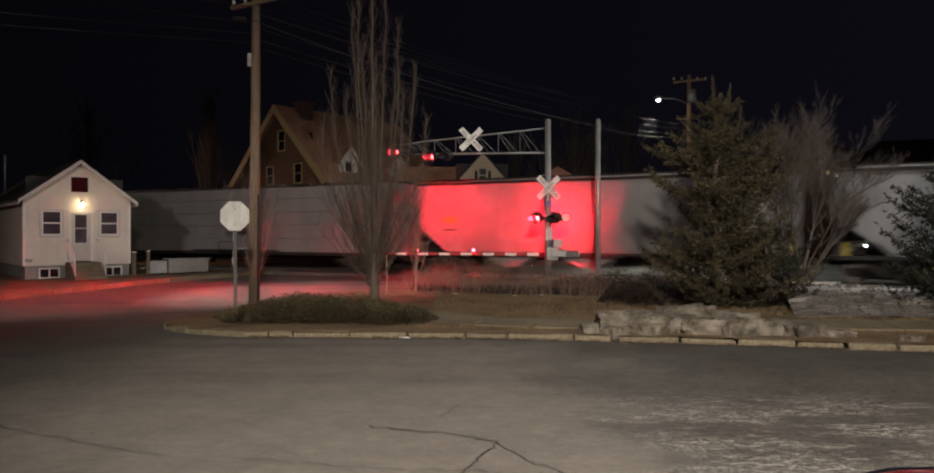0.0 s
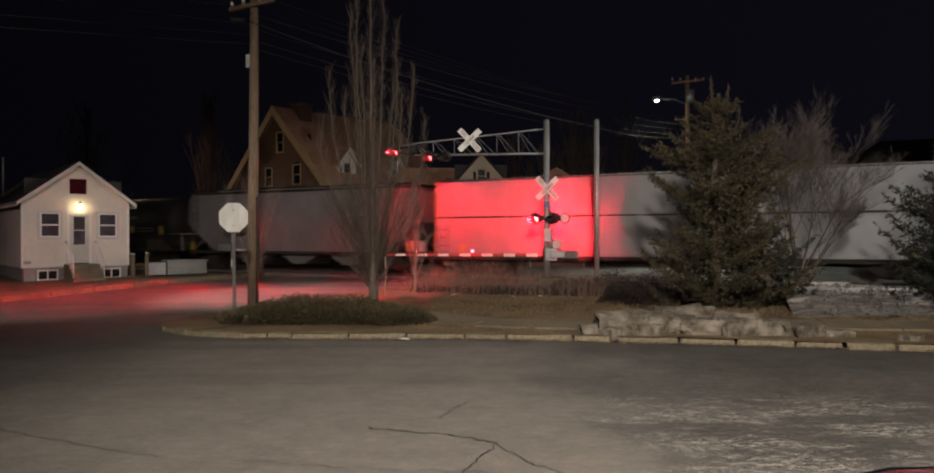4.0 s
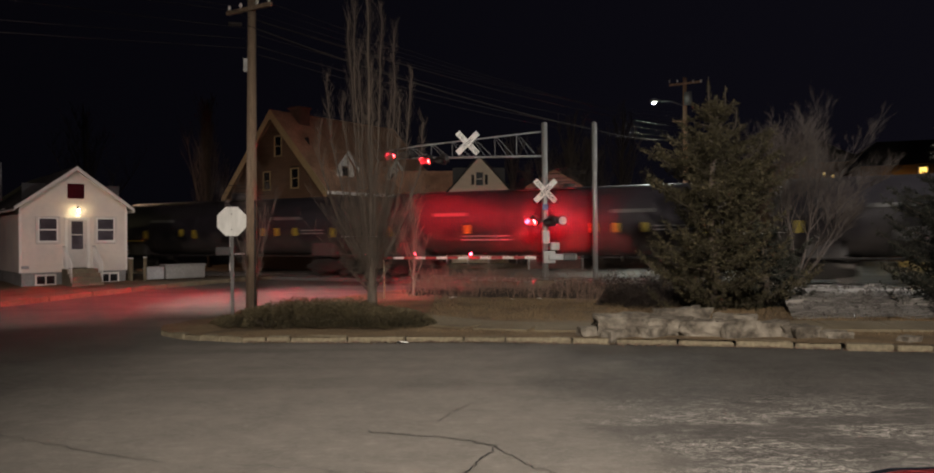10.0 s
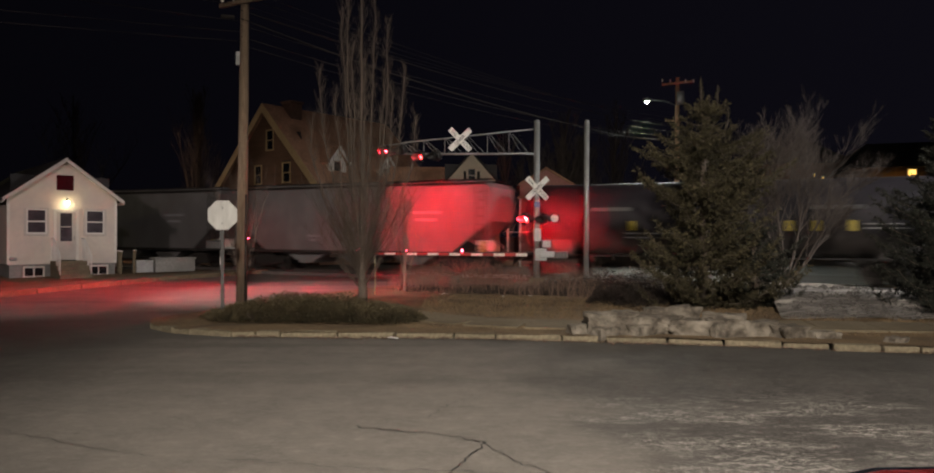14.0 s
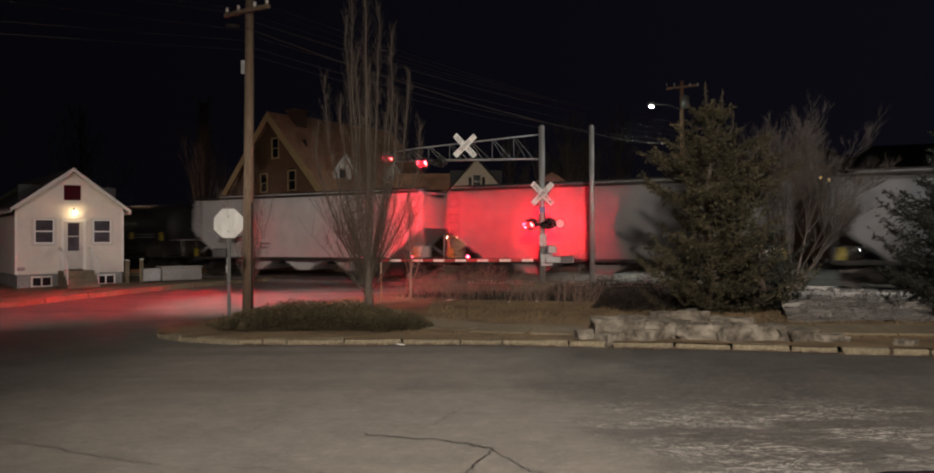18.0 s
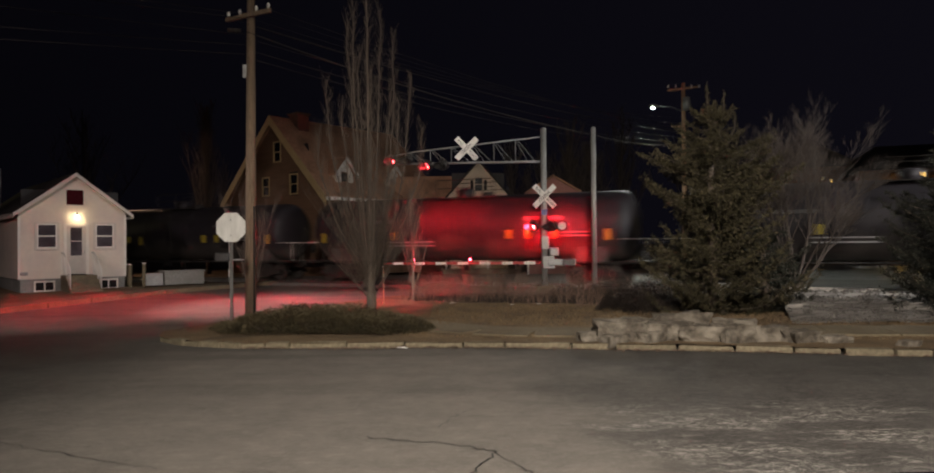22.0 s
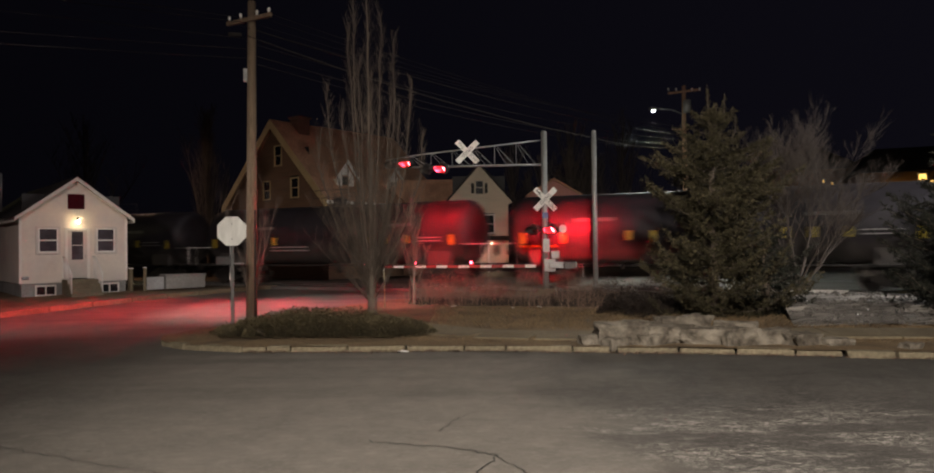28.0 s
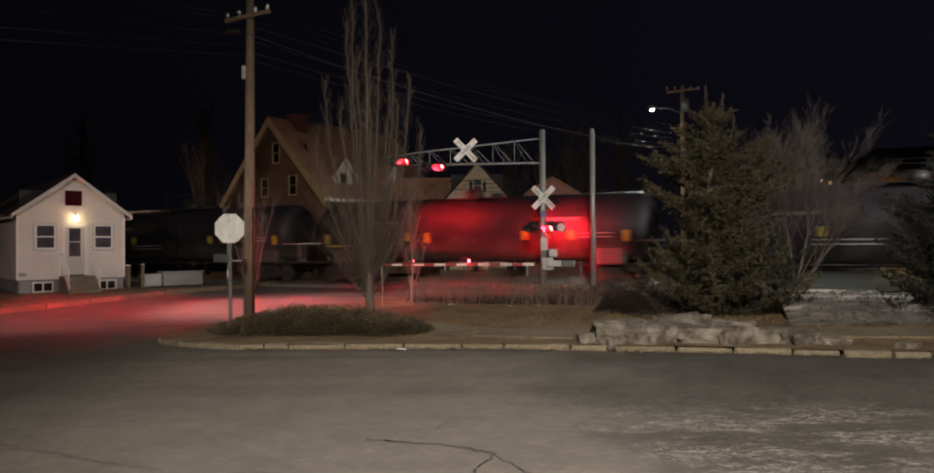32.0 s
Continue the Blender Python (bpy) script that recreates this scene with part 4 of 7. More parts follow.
MAST = Vector((3.32, 29.5, 0))
mz = land(MAST.x, MAST.y) + 0.2
sig = thing("crossing_signal", "galvanised cantilever crossing signal with flashing red lamps and crossbucks", "crossing signal", pose(MAST.x, MAST.y, mz))
top = 6.99 - mz
part("mast", Shape().tube([(0, 0, 0), (0, 0, 3.0), (0, 0, top)], [0.13, 0.125, 0.115], 14), GALV, sig)
part("mast_cap", Shape().tube([(0, 0, top), (0, 0, top + 0.06)], [0.13, 0.05], 12), GALV, sig)
part("foundation", Shape().box(-0.35, 0.35, -0.35, 0.35, -0.2, 0.12, chamfer=0.03), CONCRETE, sig, "concrete foot")
AX, AY = -0.985, 0.17
AL = 6.75


def arm(k, z):
    return (AX * k, AY * k, z)


low = 5.67 - mz
part("lower_chord", Shape().tube([arm(0.1, low), arm(AL, low + 0.06)], 0.034, 8), GALV, sig)
part("upper_chord", Shape().tube([arm(0.1, low + 1.0), arm(5.4, low + 0.55), arm(AL, low + 0.36)], 0.028, 8), GALV, sig)
ks = [0.25, 1.15, 2.05, 2.95, 3.85, 4.75, 5.65]
for a, b in zip(ks, ks[1:]):
    up = lambda k: low + 1.0 - 0.45 * k / 5.4
    part("strut", Shape().tube([arm(b, low + 0.02), arm(b, up(b))], 0.014, 6), GALV, sig)
    part("diagonal", Shape().tube([arm(a + 0.1, low + 0.02), arm(b - 0.08, up(b))], 0.012, 6), GALV, sig)
    part("back_diagonal", Shape().tube([(arm(a + 0.35, 0)[0], arm(a + 0.35, 0)[1] + 0.25, low), arm(b, up(b))], 0.010, 6), GALV, sig)
part("back_chord", Shape().tube([(arm(0.1, 0)[0], arm(0.1, 0)[1] + 0.3, low), (arm(AL, 0)[0], arm(AL, 0)[1] + 0.3, low + 0.06)], 0.024, 8), GALV, sig)
crossbuck(sig, pose(AX * 3.2, AY * 3.2 - 0.12, 6.27 - mz, 0, 0, 8))
crossbuck(sig, pose(0, -0.17, 4.22 - mz, 0, 0, 8))
part("blue_plate", Shape().box(-0.12, 0.12, -0.16, -0.14, 3.45 - mz, 3.68 - mz, chamfer=0.004), BLUE, sig, "small blue notice plate")
part("lamp_bar", Shape().box(-0.62, 0.62, -0.08, 0.0, 2.94 - mz, 3.04 - mz, chamfer=0.01), BLACK, sig)
part("hoop", Shape().tube([(0.70 + 0.19 * math.cos(math.pi * k / 12), -0.30, 3.0 - mz + 0.2 * math.sin(math.pi * k / 12)) for k in range(25)], 0.022, 6, False), BLACK, sig, "open black hoop beside the lamps")
part("reflector", Shape().tube([(0.70, -0.285, 3.0 - mz), (0.70, -0.275, 3.0 - mz)], 0.165, 20), GALV, sig, "dull pale reflector inside the hoop")
for k, dx in enumerate((-0.45, 0.27)):
    flasher(sig, pose(dx, -0.20 - 0.22 * k, 3.0 - mz, 17, 0, -70), k)
    flasher(sig, pose(dx, 0.24, 3.0 - mz, 0, 0, 160), k, LENS_BACK, 0.07, 0)
for x, z in ((6.05, 5.88), (4.55, 5.62)):
    c = arm(x, z - mz)
    part("lamp_bar", Shape().box(c[0] - 0.42, c[0] + 0.42, c[1] - 0.06, c[1] + 0.02, c[2] - 0.05, c[2] + 0.05, chamfer=0.01), BLACK, sig)
    for k, dx in enumerate((-0.33, 0.33)):
        flasher(sig, pose(c[0] + dx, c[1] - 0.1 - 0.24 * k, c[2], 20, 0, -70), k)
    for k, dx in enumerate((-0.33, 0.33)):
        flasher(sig, pose(c[0] + dx, c[1] + 0.26, c[2], 42, 0, 172), k, LENS_DOWN, 0.16, 0)
part("hanger", Shape().tube([arm(6.3, low + 0.05), arm(6.3, low - 0.75)], 0.05, 8), GALV, sig)
part("equipment_box", Shape().box(-0.14, 0.18, -0.2, 0.12, 2.05 - mz, 2.6 - mz, chamfer=0.02), GALV, sig, "grey junction box")
part("equipment_box", Shape().box(0.2, 0.58, -0.15, 0.2, 1.78 - mz, 2.12 - mz, chamfer=0.03), GALV, sig, "grey gate drive box")

# gate arm, lowered across the lane
gate = thing("crossing_gate", "lowered red and white striped gate arm with small red lamps", "crossing gate", pose(MAST.x + 0.1, MAST.y - 0.25, 1.50))
GL = 7.9
segs = 16
for i in range(segs):
    a, b = 0.5 + (GL - 0.5) * i / segs, 0.5 + (GL - 0.5) * (i + 1) / segs
    sh = Shape()
    wa, wb = 0.065 - 0.025 * i / segs, 0.065 - 0.025 * (i + 1) / segs
    n = len(sh.v)
    for k, w in ((a, wa), (b, wb)):
        x, y, _ = arm(k, 0)
        sh.v += [(x, y - 0.02, -w), (x, y + 0.02, -w), (x, y + 0.02, w), (x, y - 0.02, w)]
    for f in ((0, 1, 2, 3), (7, 6, 5, 4), (0, 4, 5, 1), (1, 5, 6, 2), (2, 6, 7, 3), (3, 7, 4, 0)):
        sh.face([n + q for q in f])
    part("stripe", sh, RED_PAINT if i % 2 else WHITE, gate)
part("counterweight_arm", Shape().box(0.0, 1.15, -0.07, 0.07, -0.1, 0.16, chamfer=0.02), GALV, gate, "grey counterweight arm")
part("counterweight", Shape().box(0.6, 1.1, -0.14, 0.14, -0.13, 0.15, chamfer=0.03), POST, gate)
part("gate_drive", Shape().box(-0.2, 0.3, 0.06, 0.36, -0.25, 0.28, chamfer=0.03), GALV, gate)
for k in (3.2, 5.6, 7.7):
    x, y, _ = arm(k, 0)
    part("gate_lamp", Shape().tube([(x, y - 0.09, 0.16), (x, y + 0.09, 0.16)], 0.055, 12), RED_SMALL, gate, "small red gate lamp")

# the mast of the opposite signal on the far side of the street
px, py = -12.2, 37.6
opp = thing("signal_mast", "grey gate mast with a drive box beside the street", "signal mast", pose(px, py, land(px, py) + 0.1))
part("mast", Shape().tube([(0, 0, 0), (0, 0, 2.6)], 0.07, 10), GALV, opp)
part("drive_box", Shape().box(-0.75, 0.05, -0.2, 0.2, 1.15, 1.62, chamfer=0.06), POST, opp)
part("bracket", Shape().box(0.05, 0.7, -0.05, 0.05, 1.2, 1.28), GALV, opp)
part("tag", Shape().box(-0.06, 0.1, -0.1, -0.06, 0.35, 0.75, chamfer=0.02), WHITE, opp)
part("lamp_bar", Shape().box(-0.55, 0.55, -0.05, 0.03, 2.42, 2.52, chamfer=0.01), BLACK, opp)
for k, dx in enumerate((-0.36, 0.36)):
    flasher(opp, pose(dx, 0.40 - 0.36 * k, 2.47, 3, 0, 90), k, LENS_DIM)
tip = thing("far_gate_lamp", "small red lamp on a thin dark post", "lamp", pose(-11.5, 40.0, land(-11.5, 40)))
part("post", Shape().tube([(0, 0, 0), (0, 0, 1.8)], 0.04, 8), DARKSTEEL, tip)
part("lens", Shape().tube([(0, -0.08, 1.83), (0, 0.08, 1.83)], 0.05, 12), RED_SMALL, tip)

# ---- stop sign seen from behind, smooth post, utility poles, wires ----
stop = thing("stop_sign", "bare metal back of an octagonal sign on a steel post", "sign", pose(-6.05, 18.75, 0.13))
octo = [(0.41 * math.cos(radians(22.5 + 45 * k)), 0.41 * math.sin(radians(22.5 + 45 * k))) for k in range(8)]
part("sign_plate", Shape().prism([(x, z + 2.66) for x, z in octo], -0.008, 0.0), SIGNBACK, stop)
part("post", Shape().prism([(-0.04, 0), (0.04, 0), (0.04, 2.3), (-0.04, 2.3)], 0.004, 0.05), POST, stop)
part("bolt", Shape().tube([(0, -0.03, 2.85), (0, 0, 2.85)], 0.02, 8), GALV, stop)
part("bolt", Shape().tube([(0, -0.03, 2.45), (0, 0, 2.45)], 0.02, 8), GALV, stop)

UP = Vector((-6.6, 22.3, 0.12))
pole = thing("utility_pole", "weathered wooden utility pole with crossarm and insulators", "utility pole", pose(*UP, 0, 0.4, 0))
part("pole", Shape().tube([(0, 0, 0), (0, 0, 4), (0, 0, 9.9)], [0.17, 0.155, 0.12], 14), POLEWOOD, pole)
part("crossarm", Shape().box(-0.95, 0.95, -0.17, -0.07, 9.25, 9.38, m=Matrix.Rotation(radians(-30), 4, "Z"), chamfer=0.01), POLEWOOD, pole)
for x in (-0.85, -0.35, 0.35, 0.85):
    p = Matrix.Rotation(radians(-30), 3, "Z") @ Vector((x, -0.12, 0))
    part("insulator", Shape().tube([(p.x, p.y, 9.38), (p.x, p.y, 9.48), (p.x, p.y, 9.55)], [0.03, 0.055, 0.03], 8), WHITE, pole)
part("splice_box", Shape().tube([(-0.75, 0.1, 8.92), (-0.35, 0.1, 8.9)], 0.06, 8), DARKSTEEL, pole)
part("riser_pipe", Shape().tube([(0.14, -0.1, 0), (0.13, -0.1, 3.4)], 0.035, 8), DARKSTEEL, pole)
part("step_bracket", Shape().box(-0.24, -0.12, -0.05, 0.05, 7.4, 7.8), GALV, pole)

post = thing("steel_post", "plain galvanised post carrying a service wire", "post", pose(5.1, 28.0, land(5.1, 28) + 0.15))
part("shaft", Shape().tube([(0, 0, 0), (0, 0, 6.35)], [0.105, 0.095], 12), GALV, post)
part("cap", Shape().tube([(0, 0, 6.35), (0, 0, 6.42)], [0.11, 0.04], 12), GALV, post)
part("base_plate", Shape().box(-0.2, 0.2, -0.2, 0.2, -0.1, 0.04), GALV, post)

FP = Vector((14.2, 46.0, 0.3))
far_pole = thing("utility_pole", "distant wooden utility pole with crossarm, transformer and street lamp", "utility pole", pose(*FP))
part("pole", Shape().tube([(0, 0, 0), (0, 0, 12.2)], [0.17, 0.12], 10), FARWOOD_LIT, far_pole)
part("crossarm", Shape().box(-1.1, 1.1, -0.16, -0.06, 11.75, 11.88, m=Matrix.Rotation(radians(8), 4, "Z") @ Matrix.Translation((0, 0, 11.8)) @ Matrix.Rotation(radians(-8), 4, "Y") @ Matrix.Translation((0, 0, -11.8))), FARWOOD_LIT, far_pole)
part("transformer", Shape().tube([(0.1, -0.35, 10.4), (0.1, -0.35, 11.2)], 0.24, 12), GALV, far_pole)
part("lower_arm", Shape().box(-0.8, 0.2, -0.12, -0.04, 9.35, 9.43), FARWOOD_LIT, far_pole)
for x in (-1.0, -0.5, 0.5, 1.0):
    part("insulator", Shape().tube([(x, -0.1, 11.88), (x, -0.1, 12.05)], 0.05, 8), WHITE, far_pole)
part("lamp_arm", Shape().tube([(0, 0, 10.35), (-0.9, -0.3, 10.62), (-1.9, -0.6, 10.6)], 0.035, 8), GALV, far_pole)
head = part("lamp_head", Shape().tube([(-1.8, -0.6, 10.62), (-2.1, -0.66, 10.62), (-2.4, -0.72, 10.58)], [0.06, 0.15, 0.1], 12), GALV, far_pole)
part("lamp_lens", Shape().tube([(-2.15, -0.67, 10.42), (-2.15, -0.67, 10.50)], [0.09, 0.12], 14), COOL_GLOW, head, "burning street lamp lens")


def wire(name, a, b, sag, r=0.007):
    a, b = Vector(a), Vector(b)
    pts = []
    for i in range(25):
        k = i / 24
        p = a.lerp(b, k)
        p.z -= sag * 4 * k * (1 - k)
        pts.append(p)
    return solid(name, Shape().tube(pts, r, 5), WIRE, "thin dark overhead wire", "wire", group="overhead wires")


for dx, za, zb, sag in ((-0.8, 9.50, 10.3, 0.6), (-0.3, 9.50, 9.9, 0.5), (0.35, 9.50, 9.5, 0.45), (0.85, 9.50, 9.2, 0.4)):
    wire("wire", (UP.x + dx * 0.87, UP.y - dx * 0.5, za), (FP.x + dx * 1.0, FP.y, zb), sag)
for za, zb, sag, rad in ((9.15, 9.3, 0.45, 0.016), (8.7, 9.0, 0.5, 0.009), (8.35, 8.7, 0.6, 0.012), (8.1, 8.4, 0.6, 0.009)):
    wire("wire", (UP.x, UP.y - 0.15, za), (FP.x, FP.y, zb), sag, rad)
wire("wire", (UP.x, UP.y - 0.15, 8.9), (5.1, 28.0, 6.5), 0.25, 0.02)
wire("wire", (5.1, 28.0, 6.5), (15.5, 44.0, 8.9), 0.5, 0.02)
for za, zb in ((9.5, 10.9), (9.36, 10.5), (8.86, 10.0), (8.54, 8.7), (8.25, 8.2)):
    wire("wire", (UP.x, UP.y, za), (-30.0, 14.0, zb), 0.12, 0.010)

# ---- houses ----
def lap_wall(outline_half, z0, z1, holes, course=0.115):
    """Lapped boards on a wall in the x-z plane facing -y, cut round its openings. outline_half(z) gives left and right."""
    sh = Shape()
    z = z0
    while z < z1 - 0.01:
        zt = min(z + course, z1)
        (la, ra), (lb, rb) = outline_half(z), outline_half(zt)
        cuts = sorted((h[0], h[1]) for h in holes if h[2] < zt - 0.01 and h[3] > z + 0.01)
        spans, x = [], la
        for a, b in cuts:
            spans.append((x, a))
            x = b
        spans.append((x, ra))
        for i, (a, b) in enumerate(spans):
            ta = lb if i == 0 else a
            tb = rb if i == len(spans) - 1 else b
            if b > a and tb > ta:
                sh.quad((a, -0.03, z), (b, -0.03, z), (tb, -0.004, zt), (ta, -0.004, zt))
                sh.quad((a, 0.0, z), (b, 0.0, z), (b, -0.03, z), (a, -0.03, z))
        z = zt
    return sh


def window(parent, x, z, w, h, y=0.0, trim=TRIM, label="", sash=True, glass=PANE):
    """A framed sash window in a wall facing -y."""
    f = 0.09
    fr = Shape().box(x - w / 2 - f, x + w / 2 + f, y - 0.05, y + 0.06, z + h, z + h + f, chamfer=0.01).box(x - w / 2 - f, x + w / 2 + f, y - 0.07, y + 0.06, z - f, z, chamfer=0.01)
    fr.box(x - w / 2 - f, x - w / 2, y - 0.05, y + 0.06, z, z + h).box(x + w / 2, x + w / 2 + f, y - 0.05, y + 0.06, z, z + h)
    win = part("window", fr, trim, parent, label)
    if sash:
        part("sash_bar", Shape().box(x - w / 2, x + w / 2, y - 0.02, y + 0.03, z + h / 2 - 0.025, z + h / 2 + 0.025), trim, win)
        part("pane", Shape().box(x - w / 2, x + w / 2, y + 0.03, y + 0.04, z, z + h / 2 - 0.025), glass, win)
        part("pane", Shape().box(x - w / 2, x + w / 2, y + 0.01, y + 0.02, z + h / 2 + 0.025, z + h), glass, win)
    else:
        part("pane", Shape().box(x - w / 2, x + w / 2, y + 0.02, y + 0.03, z, z + h), glass, win)
    return win


def house_window(x):
    """A sash window: siding-coloured casing, bright inner sash, two curtained panes."""
    z, w, h = 1.96, 0.80, 1.10
    win = window(small, x, z, w, h, trim=DOOR, label="sash window with a bright sash and curtained panes", sash=False, glass=BLACK)
    sash = Shape().box(x - w / 2, x - w / 2 + 0.06, -0.03, 0.02, z, z + h).box(x + w / 2 - 0.06, x + w / 2, -0.03, 0.02, z, z + h)
    sash.box(x - w / 2 + 0.06, x + w / 2 - 0.06, -0.03, 0.02, z, z + 0.06).box(x - w / 2 + 0.06, x + w / 2 - 0.06, -0.03, 0.02, z + h - 0.05, z + h)
    sash.box(x - w / 2 + 0.06, x + w / 2 - 0.06, -0.035, 0.02, z + h / 2 - 0.03, z + h / 2 + 0.03)
    part("sash", sash, WHITE, win, "bright white sash")
    part("pane", Shape().box(x - w / 2 + 0.06, x + w / 2 - 0.06, -0.005, 0.003, z + 0.06, z + h / 2 - 0.03), DULLPANE, win)
    part("pane", Shape().box(x - w / 2 + 0.06, x + w / 2 - 0.06, -0.012, -0.004, z + h / 2 + 0.03, z + h - 0.05), DULLPANE, win)


HA = Vector((-19.45, 31.6, 0))
HW, HD = 4.36, 11.0
hz = 0.32
small = thing("small_house", "small white clapboard house with a gable front, porch lamp and stoop", "house", pose(HA.x, HA.y, hz, 0, 0, 41))
FH, EH, PH = 0.60, 3.62, 5.28      # floor, eaves, peak


def gable(z):
    if z <= EH:
        return 0.0, HW
    k = (z - EH) / (PH - EH) * HW / 2
    return k, HW - k


holes = [(0.66, 1.46, 1.96, 3.06), (3.04, 3.84, 1.96, 3.06), (1.80, 2.68, 0.60, 3.0), (1.90, 2.48, 4.0, 4.56)]
part("front_siding", lap_wall(gable, FH, PH, holes), SIDING, small)
wall = Shape().box(0.0, 0.12, 0.02, HD, FH, EH).box(HW - 0.12, HW, 0.02, HD, FH, EH)
wall.prism([(0, FH), (HW, FH), (HW, EH), (HW / 2, PH), (0, EH)][::-1], HD - 0.1, HD)
part("wall", wall, SIDING, small)
part("side_siding", lap_wall(lambda z: (0.0, HD), FH, EH, []).moved(Matrix.Translation((0, HD, 0)) @ Matrix.Rotation(radians(-90), 4, "Z")), SIDING, small)
# flat black sheet: the dark inside the house put into colour
part("dark_room", Shape().quad((0.15, 0.6, FH), (HW - 0.15, 0.6, FH), (HW - 0.15, 0.6, EH + 1.0), (0.15, 0.6, EH + 1.0)), BLACK, small, "black sheet for the unlit room behind the windows")
part("foundation", Shape().box(0.03, HW - 0.03, 0.03, HD - 0.03, -0.3, FH - 0.005), BLOCK, small)
for sgn in (-1, 1):
    sh = Shape()
    x0, x1 = HW / 2, HW / 2 + sgn * (HW / 2 + 0.28)
    z1 = EH - 0.28 * (PH - EH) / (HW / 2)
    o = [(x0, PH + 0.02), (x1, z1 + 0.02), (x1, z1 + 0.14), (x0, PH + 0.15)]
    sh.prism(o if sgn > 0 else o[::-1], -0.30, HD + 0.3)
    part("roof", sh, SHINGLE, small, "dark shingle roof slope")
    fb = Shape()
    o = [(x0, PH - 0.06), (x1, z1 - 0.04), (x1, z1 + 0.11), (x0, PH + 0.12)]
    fb.prism(o if sgn > 0 else o[::-1], -0.345, -0.30)
    part("rake_board", fb, DOOR, small)
    sf = Shape()
    o = [(x0, PH - 0.03), (x1, z1 - 0.03), (x1, z1 + 0.015), (x0, PH + 0.015)]
    sf.prism(o if sgn > 0 else o[::-1], -0.30, -0.02)
    part("soffit", sf, TRIM, small)
    part("eave_board", Shape().box(min(x1, x1 - sgn * 0.03), max(x1, x1 - sgn * 0.03), -0.3, HD + 0.3, z1 - 0.08, z1 + 0.13), TRIM, small)
    part("corner_board", Shape().box(HW / 2 + sgn * HW / 2 - 0.07, HW / 2 + sgn * HW / 2 + 0.03, -0.035, 0.08, FH, EH - 0.1), TRIM, small)
house_window(1.06)
house_window(3.44)
att = part("window", Shape().box(1.84, 2.54, -0.03, 0.04, 3.94, 4.0).box(1.84, 2.54, -0.03, 0.04, 4.56, 4.62).box(1.84, 1.9, -0.03, 0.04, 4.0, 4.56).box(2.48, 2.54, -0.03, 0.04, 4.0, 4.56), REDLIT, small, "small attic window, red signal light put into its dark colour")
part("pane", Shape().box(1.9, 2.48, 0.0, 0.02, 4.0, 4.56), REDLIT, att)
for x in (0.96, 3.6):
    bw = part("basement_window", Shape().box(x - 0.42, x + 0.42, -0.03, 0.05, 0.02, 0.09).box(x - 0.42, x + 0.42, -0.03, 0.05, 0.44, 0.51).box(x - 0.42, x - 0.35, -0.03, 0.05, 0.09, 0.44).box(x + 0.35, x + 0.42, -0.03, 0.05, 0.09, 0.44).box(x - 0.03, x + 0.03, -0.03, 0.05, 0.09, 0.44), TRIM, small, "low white basement window")
    part("pane", Shape().box(x - 0.35, x + 0.35, -0.01, 0.02, 0.09, 0.44), PANE, bw)
DX = 2.24
dr = part("door", Shape().box(DX - 0.40, DX + 0.40, -0.02, 0.03, 0.78, 1.62).box(DX - 0.40, DX - 0.24, -0.02, 0.03, 1.62, 2.96).box(DX + 0.24, DX + 0.40, -0.02, 0.03, 1.62, 2.96).box(DX - 0.24, DX + 0.24, -0.02, 0.03, 2.9, 2.96), DOOR, small, "pale storm door with a tall glass")
part("pane", Shape().box(DX - 0.24, DX + 0.24, 0.0, 0.012, 1.62, 2.26), DULLPANE, dr)
part("pane", Shape().box(DX - 0.24, DX + 0.24, 0.0, 0.012, 2.30, 2.90), DULLPANE, dr)
part("glass_bar", Shape().box(DX - 0.24, DX + 0.24, -0.015, 0.02, 2.26, 2.30), DOOR, dr)
part("handle", Shape().tube([(DX + 0.33, -0.05, 1.72), (DX + 0.33, -0.05, 1.86)], 0.015, 8), GALV, dr)
part("door_casing", Shape().box(DX - 0.52, DX - 0.40, -0.05, 0.05, 0.75, 3.06).box(DX + 0.40, DX + 0.52, -0.05, 0.05, 0.75, 3.06).box(DX - 0.52, DX + 0.52, -0.06, 0.05, 2.96, 3.08), TRIM, small)
for i in range(4):
    part("step", Shape().box(DX - 0.65, DX + 0.65, -1.9 + 0.28 * i, -0.05, -0.1 + 0.19 * i, 0.0 + 0.19 * (i + 1) - 0.02, chamfer=0.015), CONCRETE, small)
for x in (DX - 0.62, DX + 0.62):
    sh = Shape().tube([(x, -1.75, 0.1), (x, -1.75, 1.0), (x, -0.6, 1.75), (x, -0.05, 1.75)], 0.025, 8)
    sh.tube([(x, -0.6, 0.75), (x, -0.6, 1.75)], 0.02, 8)
    part("stair_rail", sh, WHITE, small, "white iron stair rail")
    for i in range(9):
        y = -1.65 + 0.18 * i
        zt = 1.0 + (y + 1.75) / 1.15 * 0.75 if y < -0.6 else 1.75
        part("baluster", Shape().tube([(x, y, 0.1 + max(0, (y + 1.9)) * 0.45), (x, y, min(zt, 1.75))], 0.012, 5), WHITE, small)
lantern = part("porch_lamp", Shape().tube([(DX, -0.03, 3.5), (DX, -0.24, 3.56), (DX, -0.30, 3.46)], 0.03, 8), BLACK, small)
part("bulb", Shape().tube([(DX, -0.30, 3.28), (DX, -0.30, 3.35), (DX, -0.30, 3.44)], [0.03, 0.045, 0.03], 12), WARM_GLOW, lantern, "glowing porch bulb")
